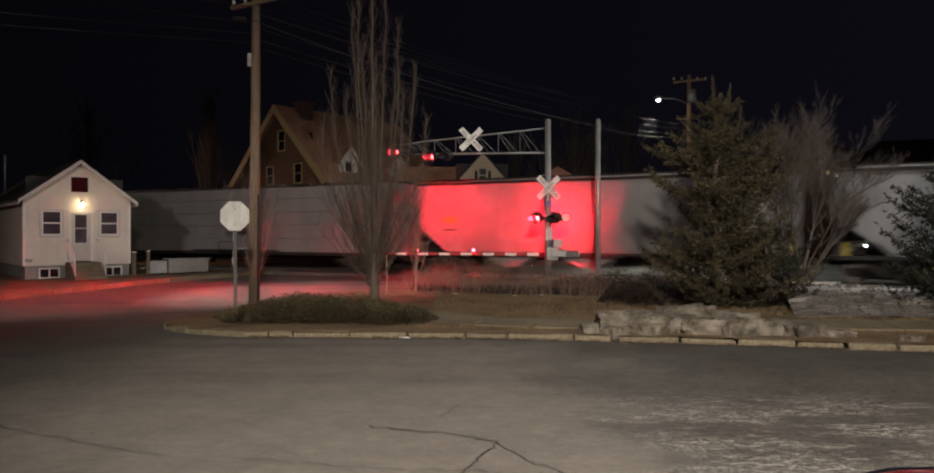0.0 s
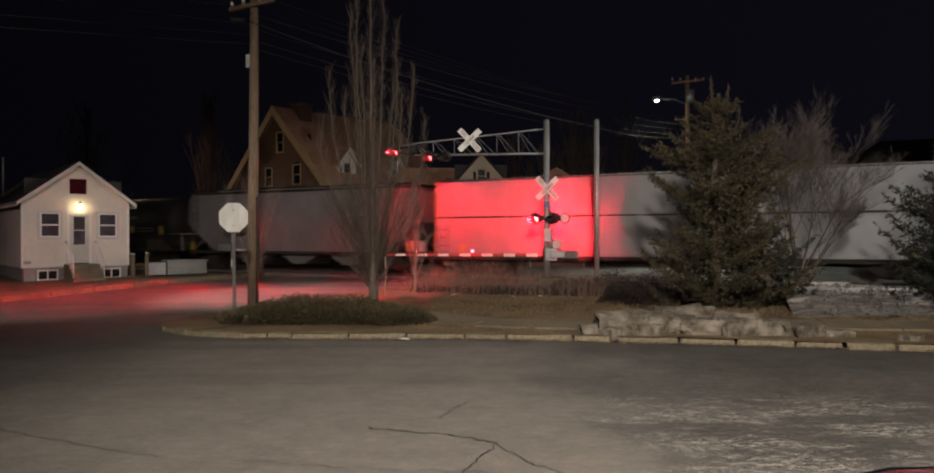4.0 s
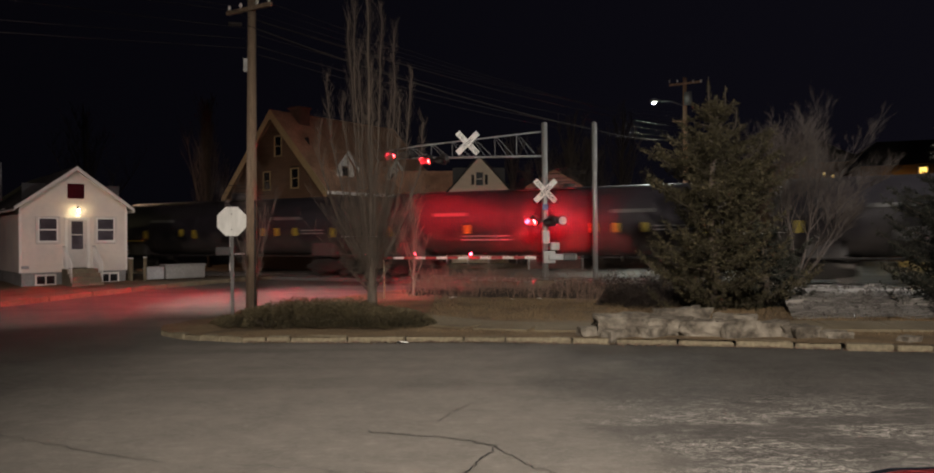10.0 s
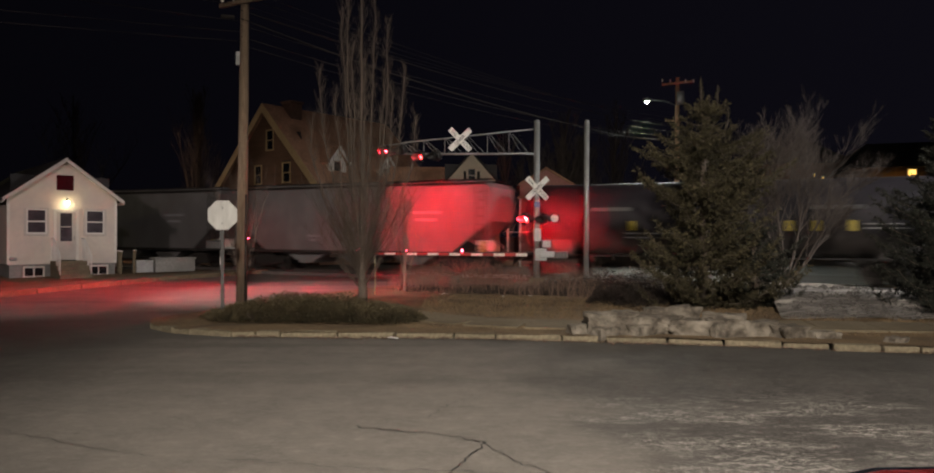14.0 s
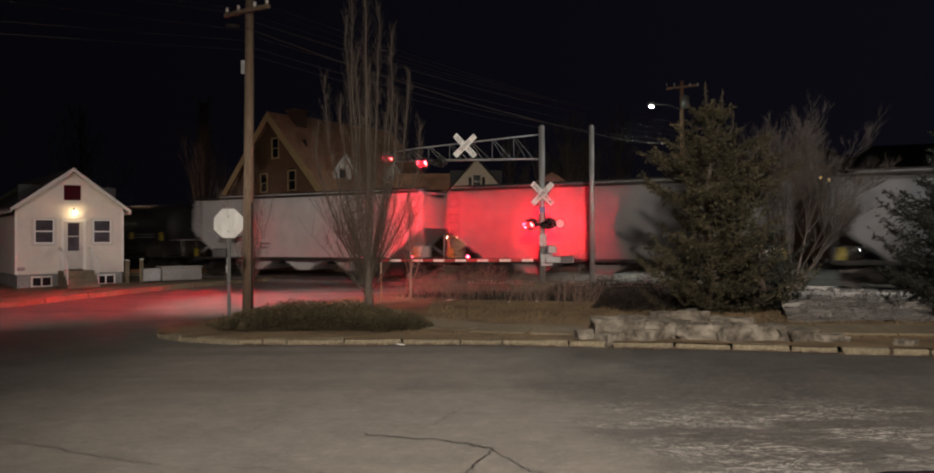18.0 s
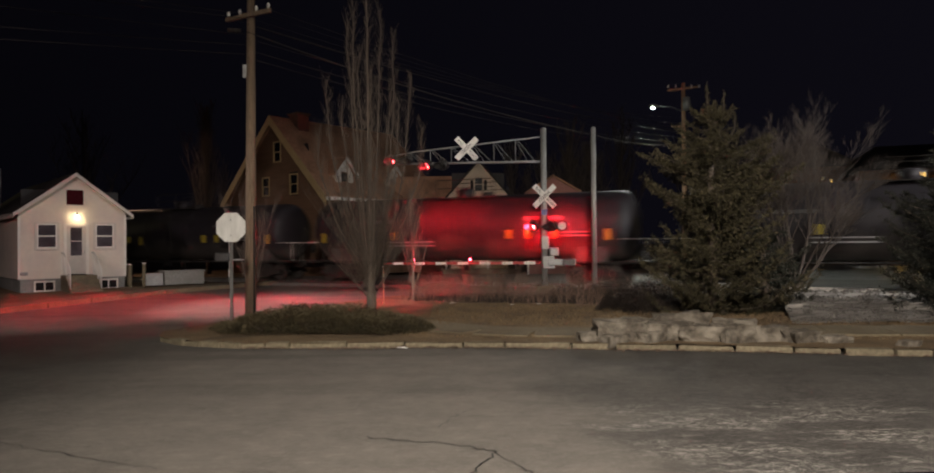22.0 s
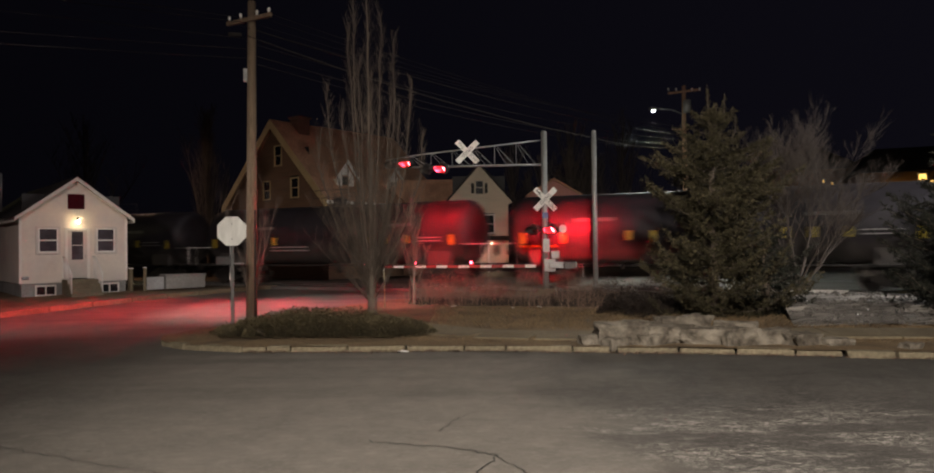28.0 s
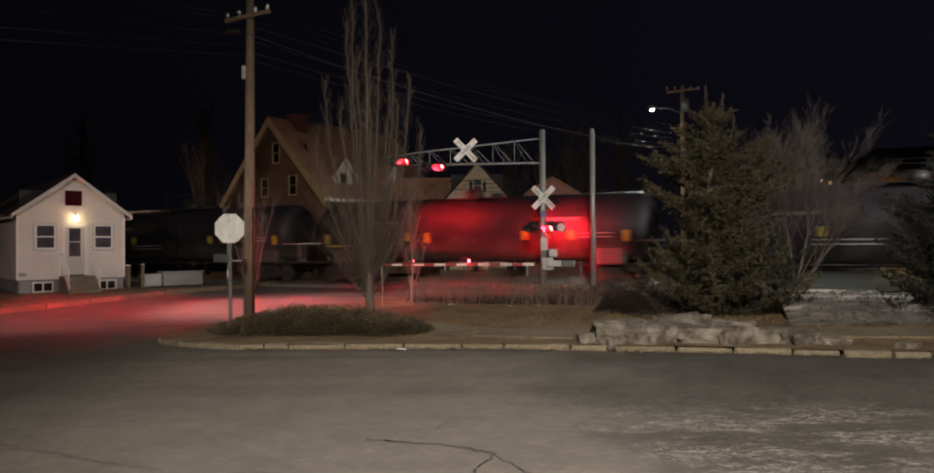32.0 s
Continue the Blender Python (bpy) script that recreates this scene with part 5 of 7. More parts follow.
part("meter_box", Shape().box(0.02, 0.3, -0.12, -0.02, 0.78, 0.92, chamfer=0.02), GALV, small)
part("vent_pipe", Shape().tube([(-0.0, 5, 4.0), (0.0, 5, 5.9)], 0.05, 8), GALV, small)

# larger brown house beyond the railway
bh = thing("brown_house", "tall brown clapboard house with ochre gable trim and a dormer", "house", pose(-17.2, 53.4, 0.3, 0, 0, -39))
BW, BL, BE, BP = 10.8, 11.0, 5.45, 10.78


def bgable(z):
    if z <= BE:
        return 0.0, BW
    k = (z - BE) / (BP - BE) * BW / 2
    return k, BW - k


part("gable_wall", lap_wall(bgable, 0.0, BP, [(5.2, 6.0, 7.8, 9.2), (3.9, 4.7, 5.5, 6.8), (7.0, 7.85, 5.5, 6.9)], 0.2), BROWN, bh)
part("wall", Shape().box(0, 0.15, 0.02, BL, 0, BE).box(BW - 0.15, BW, 0.02, BL, 0, BE).box(0, BW, BL - 0.1, BL, 0, BE), BROWN, bh)
# black sheet behind the gable openings in place of shaded rooms
part("dark_room", Shape().quad((1, 0.8, 0.5), (BW - 1, 0.8, 0.5), (BW - 2.9, 0.8, 9), (2.9, 0.8, 9)), BLACK, bh, "black sheet for the unlit rooms")
for sgn in (-1, 1):
    x0, x1 = BW / 2, BW / 2 + sgn * (BW / 2 + 0.5)
    z1 = BE - 0.5 * (BP - BE) / (BW / 2)
    sh = Shape()
    o = [(x0, BP + 0.03), (x1, z1 + 0.03), (x1, z1 + 0.2), (x0, BP + 0.22)]
    sh.prism(o if sgn > 0 else o[::-1], -0.5, BL + 0.5)
    part("roof", sh, ROOF_BROWN, bh, "brown shingle roof slope")
    fb = Shape()
    o = [(x0, BP - 0.42), (x1, z1 - 0.42), (x1, z1 + 0.22), (x0, BP + 0.23)]
    fb.prism(o if sgn > 0 else o[::-1], -0.56, -0.5)
    part("rake_board", fb, OCHRE, bh, "broad ochre rake board")
    part("gutter", Shape().box(min(x1, x1 + sgn * 0.1), max(x1, x1 + sgn * 0.1), -0.5, BL + 0.5, z1 - 0.04, z1 + 0.16), WHITE, bh, "white gutter")
window(bh, 5.6, 7.85, 0.7, 1.3, trim=OCHRE)
window(bh, 4.3, 5.55, 0.7, 1.2, trim=OCHRE)
window(bh, 7.42, 5.55, 0.75, 1.25, trim=OCHRE)
part("chimney", Shape().box(BW / 2 - 0.1, BW / 2 + 0.95, 1.2, 2.2, BP - 1.0, BP + 0.45, chamfer=0.05), BRICK, bh)
part("chimney_cap", Shape().box(BW / 2 - 0.18, BW / 2 + 1.03, 1.12, 2.28, BP + 0.45, BP + 0.57), BRICK, bh)


def dormer(y, w, h):
    m = Matrix.Translation((BW - 0.6, y, 5.35)) @ Matrix.Rotation(radians(90), 4, "Z")
    d = part("dormer", lap_wall(lambda z: (0, w) if z <= h else ((z - h) * 0.8, w - (z - h) * 0.8), 0, h + w * 0.6, [(w / 2 - 0.3, w / 2 + 0.3, 0.4, h)], 0.2).moved(m), TRIM, bh)
    for sgn in (-1, 1):
        sh = Shape()
        pk = h + w * 0.62
        o = [(w / 2, pk), (w / 2 + sgn * (w / 2 + 0.25), h - 0.2), (w / 2 + sgn * (w / 2 + 0.25), h - 0.05), (w / 2, pk + 0.16)]
        sh.prism(o if sgn > 0 else o[::-1], -0.25, 2.2)
        part("dormer_roof", sh.moved(m), ROOF_BROWN, d)
        o2 = [(w / 2, pk - 0.1), (w / 2 + sgn * (w / 2 + 0.25), h - 0.3), (w / 2 + sgn * (w / 2 + 0.25), h - 0.05), (w / 2, pk + 0.17)]
        part("dormer_rake", Shape().prism(o2 if sgn > 0 else o2[::-1], -0.31, -0.25).moved(m), WHITE, d, "white rake board")
    part("dormer_side", Shape().box(0, 0.08, 0, 2.2, -0.5, h).box(w - 0.08, w, 0, 2.2, -0.5, h).moved(m), CREAM, d)
    part("pane", Shape().box(w / 2 - 0.3, w / 2 + 0.3, 0.05, 0.07, 0.4, h).moved(m), PANE, d)


dormer(1.3, 1.5, 1.5)
dormer(6.0, 1.4, 1.4)

# cream house and low red-roofed house further back
ch = thing("cream_house", "cream sided house with a pointed gable and front porch", "house", pose(-1.25, 50.0, 0.3, 0, 0, 3))
CW = 4.7


def cgable(z):
    if z <= 5.05:
        return 0.35, CW - 0.35
    k = (z - 5.05) / 2.65 * CW / 2
    return k, CW - k


part("gable_wall", lap_wall(cgable, 0, 7.7, [(CW / 2 - 0.32, CW / 2 + 0.32, 5.7, 6.6), (0.9, 1.9, 2.9, 4.3), (2.4, 3.4, 2.9, 4.3)], 0.15), CREAM, ch)
part("wall", Shape().box(0.35, 0.5, 0.02, 8, 0, 5).box(CW - 0.5, CW - 0.35, 0.02, 8, 0, 5), CREAM, ch)
# indoor darkness painted as one black sheet
part("dark_room", Shape().quad((0.5, 0.7, 0), (CW - 0.5, 0.7, 0), (CW - 0.5, 0.7, 7), (0.5, 0.7, 7)), BLACK, ch, "black sheet for the unlit rooms")
window(ch, CW / 2, 5.7, 0.5, 0.9, trim=CREAM)
for x in (CW / 2 - 0.47, CW / 2 + 0.47):
    part("shutter", Shape().box(x - 0.1, x + 0.1, -0.05, -0.02, 5.75, 6.45), DARKSTEEL, ch)
window(ch, 1.4, 3.0, 0.85, 1.2)
window(ch, 2.9, 3.0, 0.85, 1.2)
for sgn in (-1, 1):
    sh = Shape()
    x1 = CW / 2 + sgn * (CW / 2 + 0.05)
    o = [(CW / 2, 7.74), (x1, 5.03), (x1, 5.2), (CW / 2, 7.92)]
    sh.prism(o if sgn > 0 else o[::-1], -0.15, 8.2)
    part("roof", sh, SHINGLE, ch, "dark shingle roof slope")
part("side_roof", Shape().prism([(-5.2, 4.7), (0.9, 4.7), (0.9, 6.9), (-3.4, 6.9)][::-1], 2.0, 6.0), ROOF_BROWN, ch, "lower brown roof wing")
part("side_wing", Shape().box(-5.0, 0.3, 2.2, 6.0, 0, 4.7), BROWN, ch)
part("porch_roof", Shape().prism([(-0.3, 2.45), (CW + 0.3, 2.45), (CW + 0.1, 2.75), (-0.1, 2.75)][::-1], -1.9, 0.0), SHINGLE, ch)
for x in (0.0, 1.4, 2.8, CW):
    part("porch_post", Shape().box(x - 0.06, x + 0.06, -1.8, -1.68, 0.3, 2.45), TRIM, ch)
part("porch_floor", Shape().box(-0.3, CW + 0.3, -1.9, 0, 0.0, 0.3), CONCRETE, ch)
for i in range(6):
    part("string_light", Shape().tube([(0.2 + 0.7 * i, -1.75, 2.2), (0.2 + 0.7 * i, -1.75, 2.26)], 0.03, 6), WARM_GLOW, ch, "tiny porch bulb")

rh = thing("red_roof_house", "low house with a faded red gable", "house", pose(4.2, 47.0, 0.3, 0, 0, -4))
RW = 3.4
part("gable_wall", Shape().prism([(0, 0), (RW, 0), (RW, 5.3), (RW / 2, 6.3), (0, 5.3)], 0, 0.15), ROSE, rh)
part("wall", Shape().box(0, 0.15, 0.15, 7, 0, 5.3).box(RW - 0.15, RW, 0.15, 7, 0, 5.3), ROSE, rh)
for sgn in (-1, 1):
    sh = Shape()
    x1 = RW / 2 + sgn * (RW / 2 + 0.15)
    o = [(RW / 2, 6.32), (x1, 5.22), (x1, 5.35), (RW / 2, 6.46)]
    sh.prism(o if sgn > 0 else o[::-1], -0.2, 7.2)
    part("roof", sh, ROOF_BROWN, rh, "low brown roof slope")
window(rh, 0.9, 2.6, 0.75, 1.2)
window(rh, 2.1, 2.6, 0.75, 1.2)
wall_lamp = part("porch_lamp", Shape().box(2.68, 2.92, -0.12, 0.0, 2.35, 2.5, chamfer=0.02), BLACK, rh)
part("bulb", Shape().tube([(2.8, -0.1, 2.05), (2.8, -0.1, 2.2), (2.8, -0.1, 2.34)], [0.07, 0.11, 0.07], 12), PORCH_GLOW, wall_lamp, "bright white porch bulb")
part("porch_roof", Shape().box(-0.2, RW + 0.2, -1.2, 0.0, 4.35, 4.5), ROOF_BROWN, rh)
for x in (0.0, RW):
    part("porch_post", Shape().box(x - 0.06, x + 0.06, -1.15, -1.03, 0.0, 4.35), TRIM, rh)

# lit buildings far off, beyond the railway
fb = thing("lit_building", "distant building with lit yellow windows", "building", pose(31.0, 56.0, 0.3, 0, 0, -20))
part("wall", Shape().box(0, 16, 0, 9, 0, 7.4), BROWN, fb)
part("roof", Shape().prism([(-0.4, 7.4), (16.4, 7.4), (15, 9.2), (1, 9.2)][::-1], -0.4, 9.4), SHINGLE, fb)
part("eave_light_strip", Shape().box(1.2, 4.9, -0.35, -0.3, 6.52, 6.62), WINDOW_GLOW, fb, "warm lit eave")
for x, z, w, h in ((2.5, 4.5, 0.8, 1.3), (3.5, 4.5, 0.8, 1.3), (4.7, 4.5, 0.9, 1.6), (3.2, 1.4, 0.9, 1.4), (4.8, 1.2, 0.9, 1.8), (4.2, 6.75, 0.5, 0.4)):
    window(fb, x, z, w, h, y=-0.03, sash=False, glass=WINDOW_GLOW)
fd = thing("lit_building", "far dark house with two small lit windows", "building", pose(30.5, 74.0, 0.3, 0, 0, -10))
part("wall", Shape().box(0, 10, 0, 8, 0, 9.5), BROWN, fd)
part("roof", Shape().prism([(-0.4, 9.5), (10.4, 9.5), (5, 12)][::-1], -0.4, 8.4), SHINGLE, fd)
for x, z in ((6.2, 8.2), (7.0, 7.9), (7.4, 7.0)):
    window(fd, x, z, 0.14, 0.2, y=-0.03, sash=False, glass=WINDOW_GLOW)

# car parked on the lot beside the viewer
def sedan(name, label, paint, m, lens=None):
    car = thing(name, label, "car", m)
    body = Shape()
    lower = [(-2.2, 0.32), (2.2, 0.32), (2.27, 0.62), (2.15, 0.92), (1.5, 1.0), (-1.1, 0.97), (-1.95, 0.86), (-2.25, 0.64)]
    n = len(body.v)
    rows = [(-0.90, 0.94), (-0.84, 0.99), (-0.4, 1.0), (0.4, 1.0), (0.84, 0.99), (0.90, 0.94)]
    for y, k in rows:
        body.v += [(x * k, y, z if z < 0.5 else 0.5 + (z - 0.5) * (0.9 + 0.1 * k)) for x, z in lower]
    c = len(lower)
    for r2 in range(len(rows) - 1):
        for i in range(c):
            j = (i + 1) % c
            body.face((n + r2 * c + i, n + r2 * c + j, n + (r2 + 1) * c + j, n + (r2 + 1) * c + i), True)
    body.face([n + i for i in range(c - 1, -1, -1)])
    body.face([n + (len(rows) - 1) * c + i for i in range(c)])
    part("body", body, paint, car)
    cab = [(-1.25, 0.96), (-0.62, 1.37), (-0.2, 1.45), (0.6, 1.45), (1.0, 1.38), (1.6, 0.98)]
    sh = Shape()

    def cabin(u, v):
        a, b = along(cab, u)
        half = (0.80 - 0.22 * ((b - 0.96) / 0.5)) * (1 if abs(v - 0.5) < 0.5 else 1)
        y = (v - 0.5) * 2 * half
        return a, y, b + 0.05 * (1 - (2 * v - 1) ** 2) * ((b - 0.9) / 0.5)
    sh.sheet(24, 10, cabin)
    part("roof", sh, paint, car)
    for name, u0, u1 in (("windscreen", 0.04, 0.22), ("rear_window", 0.78, 0.95)):
        part(name, Shape().sheet(6, 8, lambda u, v: Vector(cabin(u0 + (u1 - u0) * u, 0.08 + 0.84 * v)) + Vector((0, 0, 0.012))), PANE, car, "dark curved glass")
    for y in (-1, 1):
        g = Shape().prism([(x * 0.97, z - 0.02) for x, z in cab], y * 0.66 - 0.01, y * 0.66 + 0.01)
        part("side_window", g, PANE, car)
    for x in (-1.4, 1.4):
        for y in (-0.82, 0.82):
            w = part("wheel", Shape().tube([(x, y - 0.1, 0.32), (x, y + 0.1, 0.32)], 0.32, 20), RUBBER, car)
            part("rim", Shape().tube([(x, y - 0.11, 0.32), (x, y + 0.11, 0.32)], 0.2, 14), GALV, w)
    for y in (-0.62, 0.62):
        part("headlight", Shape().box(-2.27, -2.12, y - 0.16, y + 0.16, 0.6, 0.74, chamfer=0.03), lens or PANE, car)
        part("tail_light", Shape().box(2.1, 2.24, y - 0.14, y + 0.14, 0.68, 0.84, chamfer=0.03), RED_PAINT, car)
    return car


sedan("waiting_car", "dark car beyond the railway with its headlights on", BLACK, pose(29.8, 52.3, 0.85, 0, 0, 58), HEADLIGHT)
sedan("red_car", "dark red car parked on the lot, only its roof edge seen", CARPAINT, pose(1.8, 2.025, 0.0, 0, 0, 2))

marker = thing("marker_post", "thin pale yellow marker post in the verge", "post", pose(-2.78, 24.8, land(-2.78, 24.8) + 0.05))
part("shaft", Shape().tube([(0, 0, 0), (0.02, 0, 0.7), (0.0, 0, 1.35)], 0.022, 8), MARKER, marker)
part("cap", Shape().tube([(0.0, 0, 1.35), (0.0, 0, 1.39)], [0.03, 0.015], 8), WHITE, marker)

# white utility box and posts beside the small house
box = thing("utility_cabinet", "low pale grey utility cabinet beside the yard", "cabinet", pose(-13.9, 35.6, 0.45, 0, 0, 40))
part("body", Shape().box(-0.95, 0.95, -0.4, 0.4, 0, 0.62, chamfer=0.03), BLOCK, box)
part("lid", Shape().box(-1.0, 1.0, -0.45, 0.45, 0.62, 0.7, chamfer=0.02), BLOCK, box)
part("side_unit", Shape().box(-1.8, -1.0, -0.3, 0.3, 0, 0.6, chamfer=0.02), GALV, box)
for x, y, hgt in ((-15.2, 34.3, 0.85), (-15.9, 34.4, 0.8), (-16.3, 35.0, 0.8)):
    fp = thing("fence_post", "short pale wooden post", "post", pose(x, y, 0.35), group="short posts")
    part("post", Shape().box(-0.06, 0.06, -0.06, 0.06, 0, hgt + 0.3, chamfer=0.01), PATH, fp)
    part("cap", Shape().box(-0.07, 0.07, -0.07, 0.07, hgt + 0.3, hgt + 0.34), WHITE, fp)

# ---- trees and brush ----
def limb(sh, start, way, length, r0, r, bend, up, n=5, sides=5):
    """A wandering tapered limb; returns its points."""
    pts, p, d = [Vector(start)], Vector(start), Vector(way).normalized()
    for i in range(n):
        d = (d + Vector((r.uniform(-bend, bend), r.uniform(-bend, bend), r.uniform(-bend, bend) + up))).normalized()
        p = p + d * (length / n)
        pts.append(p.copy())
    sh.tube(pts, [r0 * (1 - 0.8 * i / n) for i in range(n + 1)], sides, False)
    return pts


def bare_tree(name, label, where, height, seed, spread, stems, bark=BARK, trunk_r=0.13, fork=0.9, twigs=7, upright=0.12, leader=True):
    """A leafless tree: trunk, ascending limbs, branches and fine twigs."""
    r = random.Random(seed)
    tree = thing(name, label, "tree", pose(*where))
    tr = Shape()
    if leader:
        main = limb(tr, (0, 0, -0.1), (0, 0, 1), height, trunk_r, r, 0.035, 0.05, 14, 9)
    else:
        main = limb(tr, (0, 0, -0.1), (0, 0, 1), fork + 0.3, trunk_r, r, 0.05, 0.05, 4, 9)
    part("trunk", tr, bark, tree)
    fine = Shape()
    for k in range(stems):
        f = r.uniform(0.0, 1.0)
        if leader:
            zf = fork / height + (0.86 - fork / height) * (k / stems) ** 1.25
            i = zf * (len(main) - 1)
            a = main[int(i)].lerp(main[min(len(main) - 1, int(i) + 1)], i % 1)
            ln = height * (0.50 * (1 - zf) + 0.10) * r.uniform(0.75, 1.15)
        else:
            zf = 0.3
            a = main[-1].lerp(main[-3], r.random())
            ln = height * r.uniform(0.7, 1.0)
        az = k * 2.4 + r.uniform(-0.5, 0.5)
        sp = spread * r.uniform(0.6, 1.15) * (1.25 if zf < 0.3 else 0.8)
        limbs = Shape()
        pts = limb(limbs, a, (math.cos(az) * sp, math.sin(az) * sp, 1), ln, trunk_r * 0.42 * (1 - 0.6 * zf), r, 0.06, upright, 7, 5)
        part("limb", limbs, bark, tree)
        for j in range(1, len(pts)):
            for _ in range(3):
                az2 = r.uniform(0, 6.28)
                b = limb(fine, pts[j].lerp(pts[j - 1], r.random()), (math.cos(az2) * 0.55, math.sin(az2) * 0.55, 1), ln * r.uniform(0.18, 0.4), trunk_r * 0.11, r, 0.1, upright, 4, 3)
                for _ in range(twigs // 2 + 1):
                    az3 = r.uniform(0, 6.28)
                    limb(fine, b[r.randint(1, 3)], (math.cos(az3) * 0.6, math.sin(az3) * 0.6, 1), ln * r.uniform(0.07, 0.18), trunk_r * 0.055, r, 0.15, upright, 2, 3)
    part("twig_mass", fine, TWIG if bark is BARK else bark, tree, kind="stuff")
    return tree


def plumed_tree(where, seed):
    """A columnar leafless tree: one short trunk, many steep leaders with feathery upright twigs, and a wide lower skirt."""
    r = random.Random(seed)
    tree = thing("bare_tree", "tall narrow leafless tree with upright feathery branches", "tree", pose(*where))
    part("trunk", Shape().tube([(0, 0, -0.1), (0.02, 0, 0.5), (0.0, 0, 1.0), (0.03, 0, 1.6)], [0.17, 0.14, 0.13, 0.10], 10), BARK, tree)
    twig = Shape()
    leaders = [(0.0, 10.8), (-0.55, 8.7), (0.75, 8.3), (-0.25, 7.7), (0.35, 8.9), (1.15, 7.2), (-1.15, 6.9), (0.1, 7.2), (-0.8, 6.4), (0.9, 6.3), (-0.4, 9.2), (0.55, 6.8), (-1.5, 5.6), (1.55, 5.5), (-0.1, 6.1)]
    for k, (x, h) in enumerate(leaders):
        y = r.uniform(-0.6, 0.6)
        z0 = r.uniform(0.6, 1.5)
        pts = []
        n = 12
        for i in range(n + 1):
            f = i / n
            s = 1 - (1 - f) ** 2.2
            pts.append(Vector((x * s + 0.16 * f * noise.noise((k * 3.3, f * 5, 0)), y * s + 0.16 * f * noise.noise((k * 3.3, f * 5, 9)), z0 + (h - z0) * f)))
        limb_shape = Shape().tube(pts, [(0.023 if k else 0.055) * (1 - 0.92 * i / n) + 0.003 for i in range(n + 1)], 6, False)
        part("leader", limb_shape, BARK, tree)
        for i in range(int((h - z0) * 24)):
            f = 0.16 + 0.84 * (i + r.random()) / ((h - z0) * 24)
            q = min(n - 1, int(f * n))
            p = pts[q].lerp(pts[q + 1], f * n - q)
            az = r.uniform(0, 6.28)
            ln = r.uniform(0.35, 1.0) * (1.05 - 0.55 * f)
            b = limb(twig, p, (math.cos(az) * 0.5, math.sin(az) * 0.5, 1), ln, 0.0042, r, 0.07, 0.06, 3, 3)
            for _ in range(2):
                az = r.uniform(0, 6.28)
                limb(twig, b[r.randint(1, 2)], (math.cos(az) * 0.6, math.sin(az) * 0.6, 1), ln * r.uniform(0.3, 0.6), 0.003, r, 0.1, 0.05, 2, 3)
    for k in range(95):
        az = r.uniform(0, 6.28)
        ln = r.uniform(1.6, 3.6)
        pts = limb(twig, (0, 0, r.uniform(0.5, 1.5)), (math.cos(az) * r.uniform(0.35, 1.05), math.sin(az) * r.uniform(0.35, 1.05), 1), ln, 0.012, r, 0.06, 0.05, 6, 4)
        for j in range(2, 7):
            for _ in range(3):
                az2 = r.uniform(0, 6.28)
                limb(twig, pts[j - 1].lerp(pts[j], r.random()), (math.cos(az2) * 0.6, math.sin(az2) * 0.6, 1), r.uniform(0.3, 0.9), 0.0042, r, 0.1, 0.06, 3, 3)
    part("twig_mass", twig, TWIG, tree, kind="stuff")
    return tree


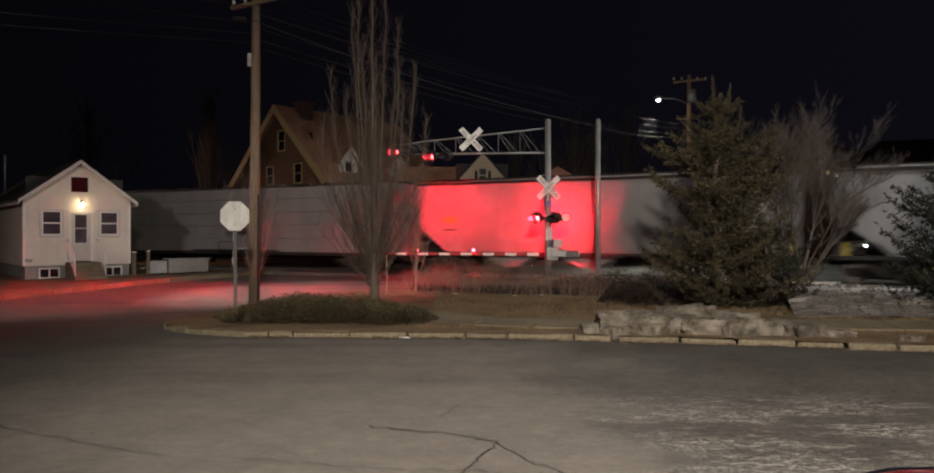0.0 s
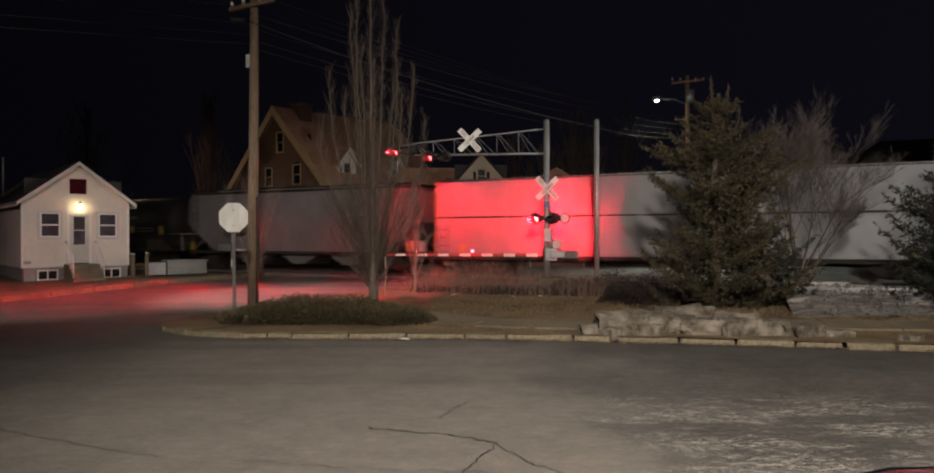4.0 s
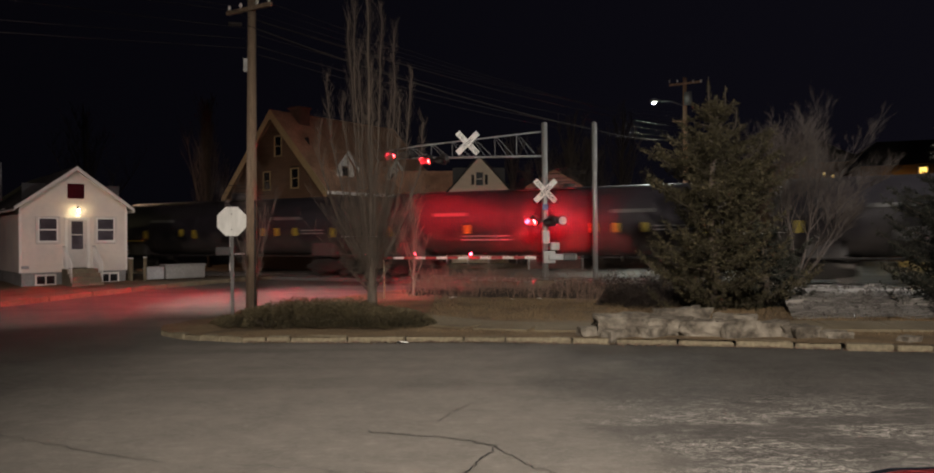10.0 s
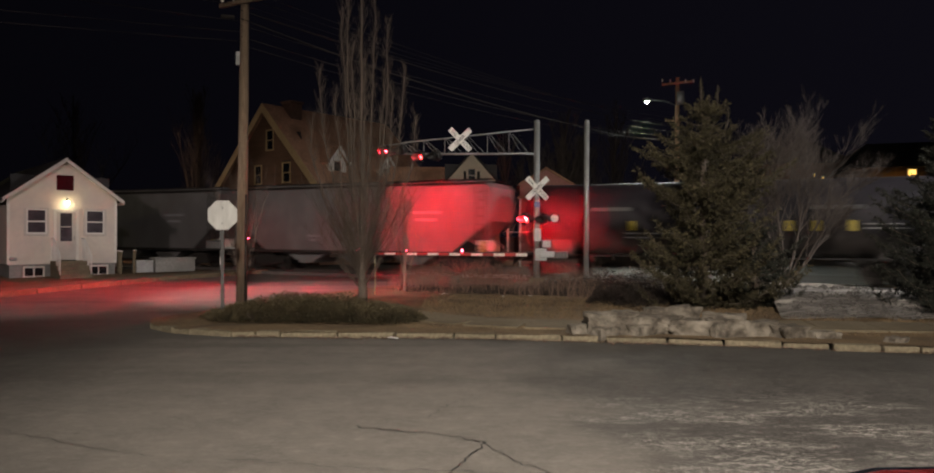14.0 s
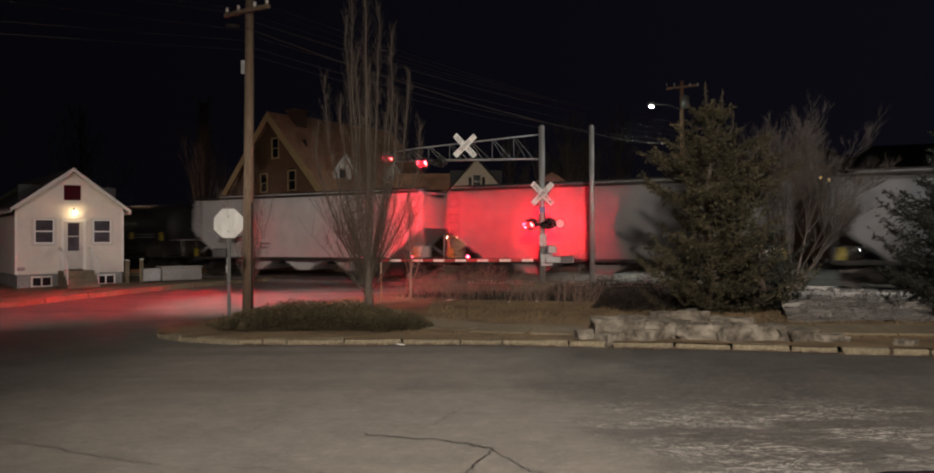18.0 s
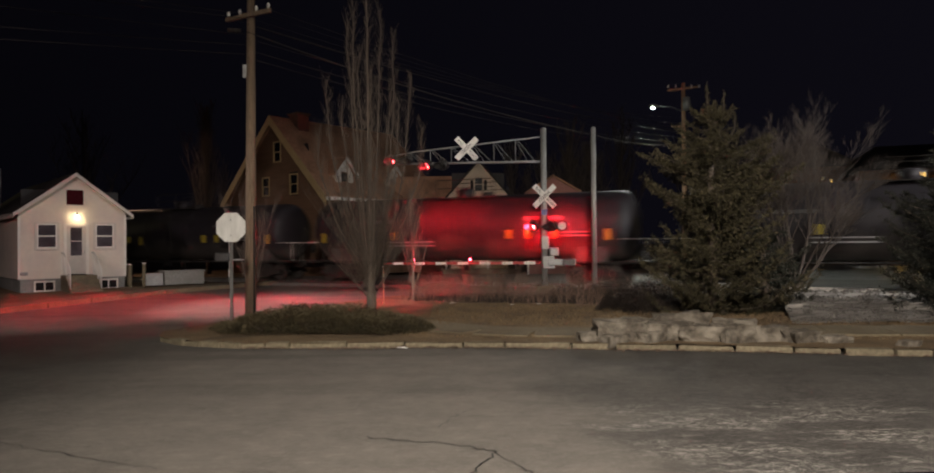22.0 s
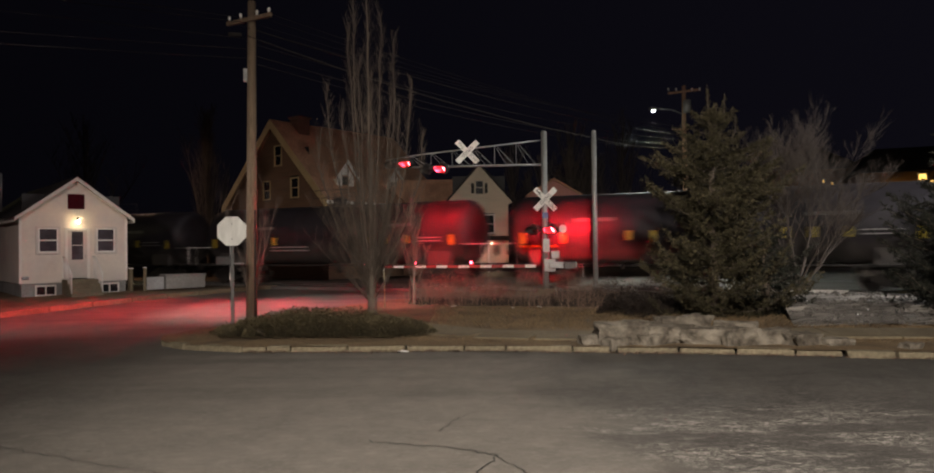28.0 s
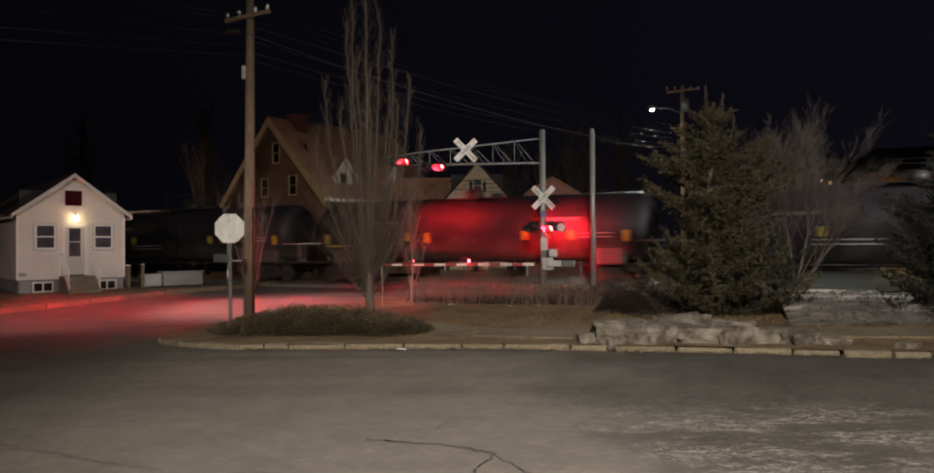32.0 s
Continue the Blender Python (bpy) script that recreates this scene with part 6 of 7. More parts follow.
def spruce(name, label, where, profile, seed, lean=0.0, shoots=(), arms=(), gaps=1.3, mats=None):
    """An old ragged spruce: trunk, whorls of heavy boughs that sag and turn up at the tip, each set with branchlets and needles.
    profile: (height, reach) from the foot up; arms: single long boughs (azimuth, height, length)."""
    r = random.Random(seed)
    height = profile[-1][0]
    tree = thing(name, label, "tree", pose(*where))
    part("trunk", Shape().tube([(0, 0, -0.1), (0, 0, height * 0.5), (lean, 0, height)], [0.17, 0.11, 0.015], 9), BARK, tree)
    boughs, dark, tips = Shape(), Shape(), Shape()

    def reach_at(z):
        for (z0, r0), (z1, r1) in zip(profile, profile[1:]):
            if z <= z1:
                return r0 + (r1 - r0) * (z - z0) / (z1 - z0)
        return profile[-1][1]

    def needles(p, q, s, count, tip):
        axis = (q - p).normalized()
        for _ in range(count):
            k = r.random()
            c = p.lerp(q, k)
            d = (axis * r.uniform(0.2, 0.9) + Vector((r.uniform(-1, 1), r.uniform(-1, 1), r.uniform(-0.7, 0.9)))).normalized()
            ln = s * r.uniform(0.5, 1.2)
            w = d.cross(Vector((r.uniform(-1, 1), r.uniform(-1, 1), r.uniform(-1, 1)))).normalized() * ln * r.uniform(0.10, 0.17)
            tgt = tips if tip and r.random() < 0.5 * k else dark
            tgt.quad(c, c + d * ln * 0.5 + w, c + d * ln, c + d * ln * 0.5 - w)

    def bough(az, z, ln, f):
        out = Vector((math.cos(az), math.sin(az), 0))
        side = Vector((-out.y, out.x, 0))
        sag = -0.30 + 0.75 * f + r.uniform(-0.2, 0.2)
        turn = r.uniform(-0.2, 0.2)
        pts = []
        for i in range(7):
            q = i / 6
            pts.append(Vector((0, 0, z)) + (out + side * turn * q) * ln * q + Vector((0, 0, ln * (sag * q * (1.2 - q) + 0.34 * q ** 3))))
        boughs.tube(pts, [0.024 * (1 - 0.5 * f) * (1 - 0.85 * i / 6) + 0.003 for i in range(7)], 4, False)
        step = 0.075
        n = max(5, int(ln * 0.85 / step))
        for i in range(n):
            q = 0.15 + 0.85 * (i + r.random()) / n
            idx = min(5, int(q * 6))
            p = pts[idx].lerp(pts[idx + 1], q * 6 - idx)
            way = (pts[idx + 1] - pts[idx]).normalized()
            for sgn in (-1, 1):
                b = (0.13 + 0.33 * min(ln, 1.5) * (1 - q) * r.uniform(0.4, 1.1)) * r.uniform(0.7, 1.15)
                d = (way * r.uniform(0.4, 0.9) + side * sgn * r.uniform(0.2, 0.9) + Vector((0, 0, r.choice((-0.8, -0.4, 0.0, 0.3, 0.55))))).normalized()
                e = p + d * b
                e.z += 0.2 * b
                needles(p, e, 0.115, int(6 + b * 30), q > 0.6)
        needles(pts[5], pts[6] + (pts[6] - pts[5]) * 0.5 + Vector((0, 0, 0.06)), 0.11, 14, True)

    z = 0.1
    while z < height - 0.1:
        f = z / height
        reach = reach_at(z)
        count = max(5, int(4 + 2.6 * reach))
        off = r.uniform(0, 6.28)
        for k in range(count):
            az = off + 2 * math.pi * (k + r.uniform(-0.3, 0.3)) / count
            zz = z + r.uniform(-0.16, 0.16)
            lump = noise.noise((math.cos(az) * 1.3 + seed, math.sin(az) * 1.3, zz * 0.8 + seed * 3.7))
            ln = reach * min(1.25, 0.92 + gaps * lump) * r.uniform(0.78, 1.1)
            hollow = noise.noise((math.cos(az) * 1.9 + seed * 5, math.sin(az) * 1.9, zz * 1.15))
            if hollow < -0.22 and f < 0.85:
                ln *= 0.55
            if ln > 0.15 and r.random() > 0.06:
                bough(az, max(0.1, zz), ln, f)
        z += 0.30 - 0.12 * f
    for az, z, ln in arms:
        bough(az, z, ln, 0.45 + 0.25 * z / height)
    for dx, dy, z0, z1 in shoots:
        pts = [Vector((dx * 0.6, dy, z0)), Vector((dx, dy, (z0 + z1) / 2)), Vector((dx * 1.05, dy, z1))]
        boughs.tube(pts, [0.02, 0.014, 0.006], 4, False)
        n = int((z1 - z0) * 70)
        for i in range(n):
            q = ((i + r.random()) / n) ** 1.4 * 0.92
            p = pts[0].lerp(pts[1], q * 2) if q < 0.5 else pts[1].lerp(pts[2], q * 2 - 1)
            az = r.uniform(0, 6.28)
            needles(p, p + Vector((math.cos(az), math.sin(az), 0.7)) * 0.30 * (1 - q) ** 1.5, 0.07, 4, True)
    part("bough_mass", boughs, BARK, tree, kind="stuff")
    part("needle_mass", dark, mats or NEEDLE, tree, kind="stuff")
    part("young_growth", tips, mats or NEEDLE_TIP, tree, "paler needle tips", kind="stuff")
    return tree


def spreading_tree(where, seed, stems):
    """A pale leafless tree of several stems that fork again and again into a rounded haze of twigs."""
    r = random.Random(seed)
    tree = thing("birch", "pale multi-stemmed leafless tree behind the spruce", "tree", pose(*where))
    fine = Shape()

    def fork(sh, start, way, ln, rad, depth):
        pts = limb(sh, start, way, ln, rad, r, 0.11, 0.05, 5 if depth > 1 else 3, 5 if depth > 2 else 3)
        if depth == 0:
            return
        for k in range(6):
            q = r.uniform(0.35, 1.0)
            n = len(pts) - 1
            i = min(n - 1, int(q * n))
            p = pts[i].lerp(pts[i + 1], q * n - i)
            w = (pts[i + 1] - pts[i]).normalized()
            az = r.uniform(0, 6.28)
            d = w + Vector((math.cos(az), math.sin(az), r.uniform(-0.2, 0.4))) * r.uniform(0.35, 0.75)
            fork(fine, p, d, ln * r.uniform(0.38, 0.62), max(0.0036, rad * 0.42), depth - 1)

    part("trunk", Shape().tube([(0, 0, -0.1), (0.03, 0, 0.3), (0.0, 0, 0.7)], [0.14, 0.11, 0.09], 9), PALEBARK, tree)
    for dx, dy, ln in stems:
        sh = Shape()
        fork(sh, (0, 0, r.uniform(0.25, 0.7)), (dx, dy, 1), ln, 0.042, 4)
        part("stem", sh, PALEBARK, tree)
    part("twig_mass", fine, PALEBARK, tree, kind="stuff")
    return tree


plumed_tree((-2.72, 21.0, 0.15), 3)
bare_tree("sapling", "thin reddish leafless sapling in the brush", (-1.85, 26.2, 0.3), 3.9, 8, 0.30, 12, SAPLING, 0.05, 0.4, 5, 0.05)
bare_tree("bare_shrub_tree", "thin leafless shrub beside the utility pole", (-7.3, 24.8, 0.1), 3.6, 12, 0.42, 9, BARK, 0.045, 0.35, 5, 0.05, leader=False)
spreading_tree((11.4, 24.6, 0.2), 21, ((-0.12, 0.1, 3.9), (0.18, -0.1, 3.9), (0.5, 0.1, 3.6), (-0.45, -0.1, 3.4), (0.8, 0.2, 3.2), (0.02, 0.35, 3.8), (0.3, -0.4, 3.3), (-0.22, -0.3, 3.4), (1.05, -0.1, 2.6)))
bare_tree("dark_tree", "dark leafless tree beyond the railway", (-20.5, 58.0, 0.2), 13.5, 31, 0.3, 22, BARK, 0.2, 1.5, 6, 0.1)
for i, (x, y, h, s) in enumerate(((8.2, 54.0, 9.5, 48), (10.5, 58.0, 10.5, 49), (6.0, 55.0, 9.0, 50), (9.0, 62.0, 13.0, 41), (14.5, 66.0, 14.0, 42), (5.0, 68.0, 12.0, 43), (20.0, 60.0, 12.0, 44), (-32.0, 62.0, 14.0, 45), (-40.0, 55.0, 15.0, 46), (27.0, 70.0, 13.0, 47))):
    bare_tree("dark_tree", "dark leafless tree far behind the railway", (x, y, 0.2), h, s, 0.6, 16 if y > 53 else 26, BARK, 0.2, 2.0, 6, 0.02)
spruce("spruce", "old ragged dark green spruce with pale tips behind the rocks", (7.2, 20.8, 0.12), ((0, 2.2), (0.5, 2.3), (1.2, 2.0), (2.1, 1.55), (3.2, 1.65), (4.0, 1.45), (4.8, 1.05), (5.3, 0.7), (5.7, 0.45), (5.95, 0.25)), 5,
       shoots=((-0.12, -0.1, 5.2, 6.8), (0.42, 0.1, 5.2, 6.6), (0.15, 0.0, 5.6, 6.3), (0.62, -0.2, 4.9, 5.9), (-0.7, 0.1, 4.5, 5.4)), arms=((0.1, 3.2, 2.6), (-0.2, 3.4, 2.5), (3.3, 3.9, 2.0), (0.3, 3.7, 2.2), (-2.6, 2.9, 1.8)))
spruce("spruce", "lower dark spreading spruce beside the taller one, shade put into its needles", (8.9, 21.3, 0.12), ((0, 1.3), (0.8, 1.4), (1.4, 1.1), (2.0, 0.6), (2.4, 0.2)), 6, gaps=0.7, mats=NEEDLE_SHADED)
spruce("spruce", "dark spruce at the end of the verge, shade put into its needles", (13.5, 19.4, 0.12), ((0, 2.1), (0.8, 2.2), (2.0, 1.85), (3.0, 1.35), (4.2, 0.8), (5.5, 0.2)), 7, gaps=0.5, mats=NEEDLE_SHADED)


def low_bush(where, rx, ry, h, seed, mat, label="low dark green spreading shrub in the planting bed", group="planting bed shrubs"):
    """A low spreading evergreen shrub of many small sprays."""
    r = random.Random(seed)
    bush = thing("juniper_shrub", label, "shrub", pose(*where), group=group)
    stems, leaf = Shape(), Shape()
    for _ in range(26):
        az = r.uniform(0, 6.28)
        k = math.sqrt(r.random())
        limb(stems, (0, 0, -0.03), (math.cos(az) * rx * k, math.sin(az) * ry * k, h * r.uniform(0.5, 1.1)), math.hypot(rx, ry) * 0.5 * k + 0.2, 0.012, r, 0.12, 0.0, 4, 3)
    for _ in range(3400):
        az = r.uniform(0, 6.28)
        k = math.sqrt(r.random())
        z = h * (1 - k ** 2.2) * r.uniform(0.35, 1.12) + 0.02
        p = Vector((math.cos(az) * rx * k, math.sin(az) * ry * k, z))
        d = Vector((math.cos(az) + r.uniform(-.7, .7), math.sin(az) + r.uniform(-.7, .7), r.uniform(-0.1, 0.9))).normalized()
        s = r.uniform(0.035, 0.11)
        w = d.cross(Vector((r.uniform(-1, 1), r.uniform(-1, 1), 1))).normalized() * s * 0.13
        n = len(leaf.v)
        leaf.v += [tuple(p), tuple(p + d * s * 0.5 + w), tuple(p + d * s), tuple(p + d * s * 0.5 - w)]
        leaf.face((n, n + 1, n + 2, n + 3))
    part("stem_mass", stems, TWIG, bush, kind="stuff")
    part("foliage", leaf, mat, bush, kind="stuff")
    return bush


r = random.Random(17)
for i in range(17):
    k = i / 16
    x = -5.85 + 4.45 * k + r.uniform(-0.15, 0.15)
    hump = 0.20 + 0.34 * smooth(0, 0.3, k) * (1 - 0.75 * smooth(0.5, 1.0, k))
    for y in ((17.75, 18.9) if i % 2 else (18.3, 19.6)):
        if y > 19 and k > 0.8:
            continue
        low_bush((x, y + r.uniform(-0.2, 0.2) + (0.35 if k < 0.1 else 0), 0.14), r.uniform(0.5, 0.75), r.uniform(0.5, 0.75), hump * r.uniform(0.75, 1.15), 100 + i * 3 + int(y), JUNIPER)


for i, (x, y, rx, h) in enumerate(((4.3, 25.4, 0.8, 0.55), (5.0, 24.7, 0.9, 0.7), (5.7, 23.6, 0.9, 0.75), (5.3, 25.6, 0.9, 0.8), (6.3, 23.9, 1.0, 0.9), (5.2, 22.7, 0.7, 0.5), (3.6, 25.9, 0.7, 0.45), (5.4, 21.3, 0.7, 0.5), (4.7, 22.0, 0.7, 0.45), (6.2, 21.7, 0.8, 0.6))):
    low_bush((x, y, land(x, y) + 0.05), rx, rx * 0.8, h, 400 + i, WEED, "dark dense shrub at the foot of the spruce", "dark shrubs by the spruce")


def blades(name, label, count, spot, height, mat, seed, width=0.012, lean=0.45):
    """Dry stalks standing on the ground where spot(r) says."""
    r = random.Random(seed)
    sh = Shape()
    for _ in range(count):
        x, y = spot(r)
        z = verge_z(x, y) - 0.02
        h = height * r.uniform(0.45, 1.15)
        az = r.uniform(0, 6.28)
        dx, dy = math.cos(az) * lean * h * r.random(), math.sin(az) * lean * h * r.random()
        w = width * r.uniform(0.6, 1.3)
        a2 = r.uniform(0, 3.14)
        wx, wy = math.cos(a2) * w, math.sin(a2) * w
        n = len(sh.v)
        sh.v += [(x - wx, y - wy, z), (x + wx, y + wy, z), (x + dx * 0.4 + wx * 0.7, y + dy * 0.4 + wy * 0.7, z + h * 0.6), (x + dx * 0.4 - wx * 0.7, y + dy * 0.4 - wy * 0.7, z + h * 0.6), (x + dx, y + dy, z + h)]
        sh.face((n, n + 1, n + 2, n + 3))
        sh.face((n + 3, n + 2, n + 4))
    return tagged(new(name, sh.mesh(name, mat)), label, "grass", kind="stuff")


blades("dry_grass", "short matted dry winter grass", 16000, lambda r: (lambda x: (x, r.uniform(19.0 - 0.13 * x, 24.5 - 0.2 * x)))(r.uniform(-1.0, 12.5)), 0.10, EARTH, 51, 0.010)
blades("dry_grass", "short dry grass beside the kerb", 5000, lambda r: (lambda x: (x, r.uniform(16.6 - 0.13 * x, 17.6 - 0.13 * x)))(r.uniform(-1.5, 14)), 0.07, EARTH, 52, 0.008)


def brush(where, h, w, seed):
    r = random.Random(seed)
    b = thing("brush", "tangled leafless brush and weeds before the track", "brush", pose(*where), group="trackside brush")
    sh = Shape()
    for _ in range(17):
        az = r.uniform(0, 6.28)
        p = (r.uniform(-w, w), r.uniform(-w, w) * 0.7, -0.05)
        pts = limb(sh, p, (math.cos(az) * 0.35, math.sin(az) * 0.35, 1), h * r.uniform(0.5, 1.1), 0.008, r, 0.16, 0.0, 4, 3)
        for _ in range(3):
            az = r.uniform(0, 6.28)
            limb(sh, pts[r.randint(1, 4)], (math.cos(az), math.sin(az), 0.9), h * r.uniform(0.15, 0.4), 0.005, r, 0.2, 0.0, 3, 3)
    part("stalk_mass", sh, BRUSH, b, kind="stuff")
    return b


r = random.Random(23)
for i in range(78):
    s = -1.0 + 11.0 * r.random()
    q = r.uniform(-9.5, -4.2)
    p = on_track(s, q)
    if p.x < -1.6 or (abs(p.x - MAST.x) < 0.4 and p.y < MAST.y and p.y > MAST.y - 0.8):
        continue
    thin = p.x < 2.4
    brush((p.x, p.y, verge_z(p.x, p.y)), (r.choice((0.35, 0.6, 1.0, 1.45)) if thin else r.choice((0.3, 0.5, 0.9, 1.4))) * r.uniform(0.8, 1.1), r.uniform(0.35, 0.7), 300 + i)


def weed_spot(r):
    """Denser away from the street, in uneven clumps."""
    while True:
        x = r.uniform(-2.4, 8.0)
        y = r.uniform(25.2 - 0.22 * x, 28.0 - 0.3 * x)
        if r.random() < smooth(-2.6, 2.5, x) * (0.35 + 1.3 * abs(noise.noise((x * 0.9, y * 0.9, 6)))):
            return x, y


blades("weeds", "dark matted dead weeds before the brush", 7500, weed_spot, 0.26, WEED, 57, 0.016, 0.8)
def stalk_spot(r):
    """Thin standing stalks, also beside the street."""
    x = r.uniform(-2.6, 6.0)
    return x, r.uniform(25.6 - 0.25 * x, 30.0 - 0.4 * x)


blades("weeds", "taller dead weed stalks in the brush", 900, stalk_spot, 0.95, BRUSH, 58, 0.006, 0.5)

# ---- stony bank below the track, glazed with ice ----
def bank_point(u, v):
    a = Vector((8.4 + 4.1 * u, 18.4 - 0.3 * u))
    b = on_track(13.2 + 4.6 * u, -2.3)
    x, y = a.x + (b.x - a.x) * v, a.y + (b.y - a.y) * v
    return x, y, verge_z(x, y) + 0.03 + 0.36 * math.sin(math.pi * v) + 0.09 * (smooth(0.22, 0.27, v) + smooth(0.48, 0.53, v) - 2 * v) + 0.07 * noise.noise((x * 1.7, y * 1.7, 2))


bank = Shape().sheet(30, 40, bank_point, False)
tagged(new("bank", bank.mesh("bank", ICE_GLINT)), "icy pale stone bank below the track, headlight glints put into its colour", kind="structure")
r = random.Random(77)
rubble = Shape()
for _ in range(900):
    x, y, z = bank_point(r.random(), r.random())
    k = r.uniform(0.03, 0.09) * (1.8 if r.random() < 0.08 else 1)
    n = len(rubble.v)
    pts = [Vector((r.uniform(0.6, 1.2), 0, r.uniform(-.3, .3))), Vector((0, r.uniform(0.6, 1.2), r.uniform(-.3, .3))), Vector((-r.uniform(0.6, 1.2), 0, 0)), Vector((0, -r.uniform(0.6, 1.2), 0)), Vector((r.uniform(-.2, .2), r.uniform(-.2, .2), r.uniform(.6, 1.1))), Vector((0, 0, -0.6))]
    rubble.v += [tuple(Vector((x, y, z)) + w * k) for w in pts]
    for f in ((0, 1, 4), (1, 2, 4), (2, 3, 4), (3, 0, 4), (1, 0, 5), (2, 1, 5), (3, 2, 5), (0, 3, 5)):
        rubble.face([n + q2 for q2 in f])
tagged(new("rubble", rubble.mesh("rubble", ICYSTONE)), "loose icy stones on the bank", "rubble", kind="stuff")

# ---- broken limestone blocks behind the kerb ----
def boulder(where, sx, sy, sz, seed, turn=0.0):
    r = random.Random(seed)
    bm = bmesh.new()
    bmesh.ops.create_cube(bm, size=1.0)
    bmesh.ops.subdivide_edges(bm, edges=bm.edges[:], cuts=10, use_grid_fill=True)
    off = Vector((seed * 3.1, seed * 1.7, 0))
    for v in bm.verts:
        p = v.co.copy()
        k = 1 - 0.16 * max(0, p.length - 0.6)
        d = noise.noise(p * 1.7 + off) * 0.26 + noise.noise(Vector((p.x * 7, p.y * 5, p.z * 2.5)) + off) * 0.12 + noise.noise(p * 14 + off) * 0.05
        v.co = p * (k + d)
        v.co.x *= sx
        v.co.y *= sy
        v.co.z = (v.co.z + 0.45) * sz
    me = bpy.data.meshes.new("boulder")
    bm.to_mesh(me)
    bm.free()
    me.materials.append(ROCK)
    ob = new("boulder", me)
    ob.matrix_basis = pose(*where, 0, 0, turn)
    return tagged(ob, "rough pale limestone block with dark weathered patches", "boulder", group="boulders by the kerb")


for x, y, sx, sy, sz, sd, tn in ((2.75, 16.25, 0.36, 0.35, 0.30, 1, 10), (3.55, 16.35, 1.15, 0.7, 0.55, 2, -6), (4.55, 16.5, 1.1, 0.8, 0.50, 3, 5), (5.25, 16.2, 0.9, 0.6, 0.42, 4, -12),
                                (5.05, 17.0, 1.2, 0.7, 0.62, 9, 8), (5.95, 16.0, 0.8, 0.6, 0.45, 5, 14), (6.6, 16.1, 0.9, 0.6, 0.40, 6, -4), (7.3, 15.8, 0.8, 0.55, 0.34, 7, 20), (7.95, 15.6, 0.6, 0.45, 0.24, 8, 0),
                                (3.3, 15.95, 0.5, 0.35, 0.26, 10, 30), (6.2, 16.7, 0.9, 0.6, 0.5, 11, -18), (4.1, 16.05, 0.55, 0.4, 0.3, 12, 40), (9.15, 15.0, 0.35, 0.3, 0.2, 13, 10)):
    boulder((x - 0.05, y - 0.32, 0.05), sx, sy, sz, sd, tn)

# ---- dead leaves and grit along the foot of the kerb ----
r = random.Random(91)
dead = Shape()
for _ in range(3800):
    k = r.uniform(0.10, 0.78)
    x, y = along(KERB, k)
    a = r.uniform(0, 6.28)
    off = abs(r.gauss(0, 0.13)) + 0.03
    x, y = x + r.uniform(-0.1, 0.1), y - off
    z = tarmac((x + 70) / 130, (y + 14) / 62)[2] + 0.008 + r.uniform(0, 0.03)
    w = r.uniform(0.012, 0.045)
    c, t = math.cos(a) * w, math.sin(a) * w
    dead.quad((x - c, y - t, z), (x + t * 0.5, y - c * 0.5, z + r.uniform(0, w * 0.6)), (x + c, y + t, z), (x - t * 0.5, y + c * 0.5, z + r.uniform(0, w * 0.6)))
tagged(new("leaf_litter", dead.mesh("leaf_litter", BRUSH)), "dead leaves and grit along the kerb", "leaf litter", kind="stuff")

# ---- litter ----
def scrap(x, y, z, s, seed):
    r = random.Random(seed)
    sh = Shape().sheet(3, 3, lambda u, v: ((u - 0.5) * s * 1.6, (v - 0.5) * s, 0.02 + s * 0.3 * r.random()), False)
    solid("litter", sh, PAPER, "crumpled scrap of white paper", "litter", pose(x, y, z, 0, 0, seed * 40), group="litter")


for i, (x, y, s) in enumerate(((-1.37, 15.75, 0.16), (-0.4, 24.5, 0.16), (1.6, 24.0, 0.12), (2.5, 24.2, 0.12), (-1.1, 19.9, 0.06))):
    z = (0.0 if y < 15.9 else verge_z(x, y))
    scrap(x, y, z, s, i)

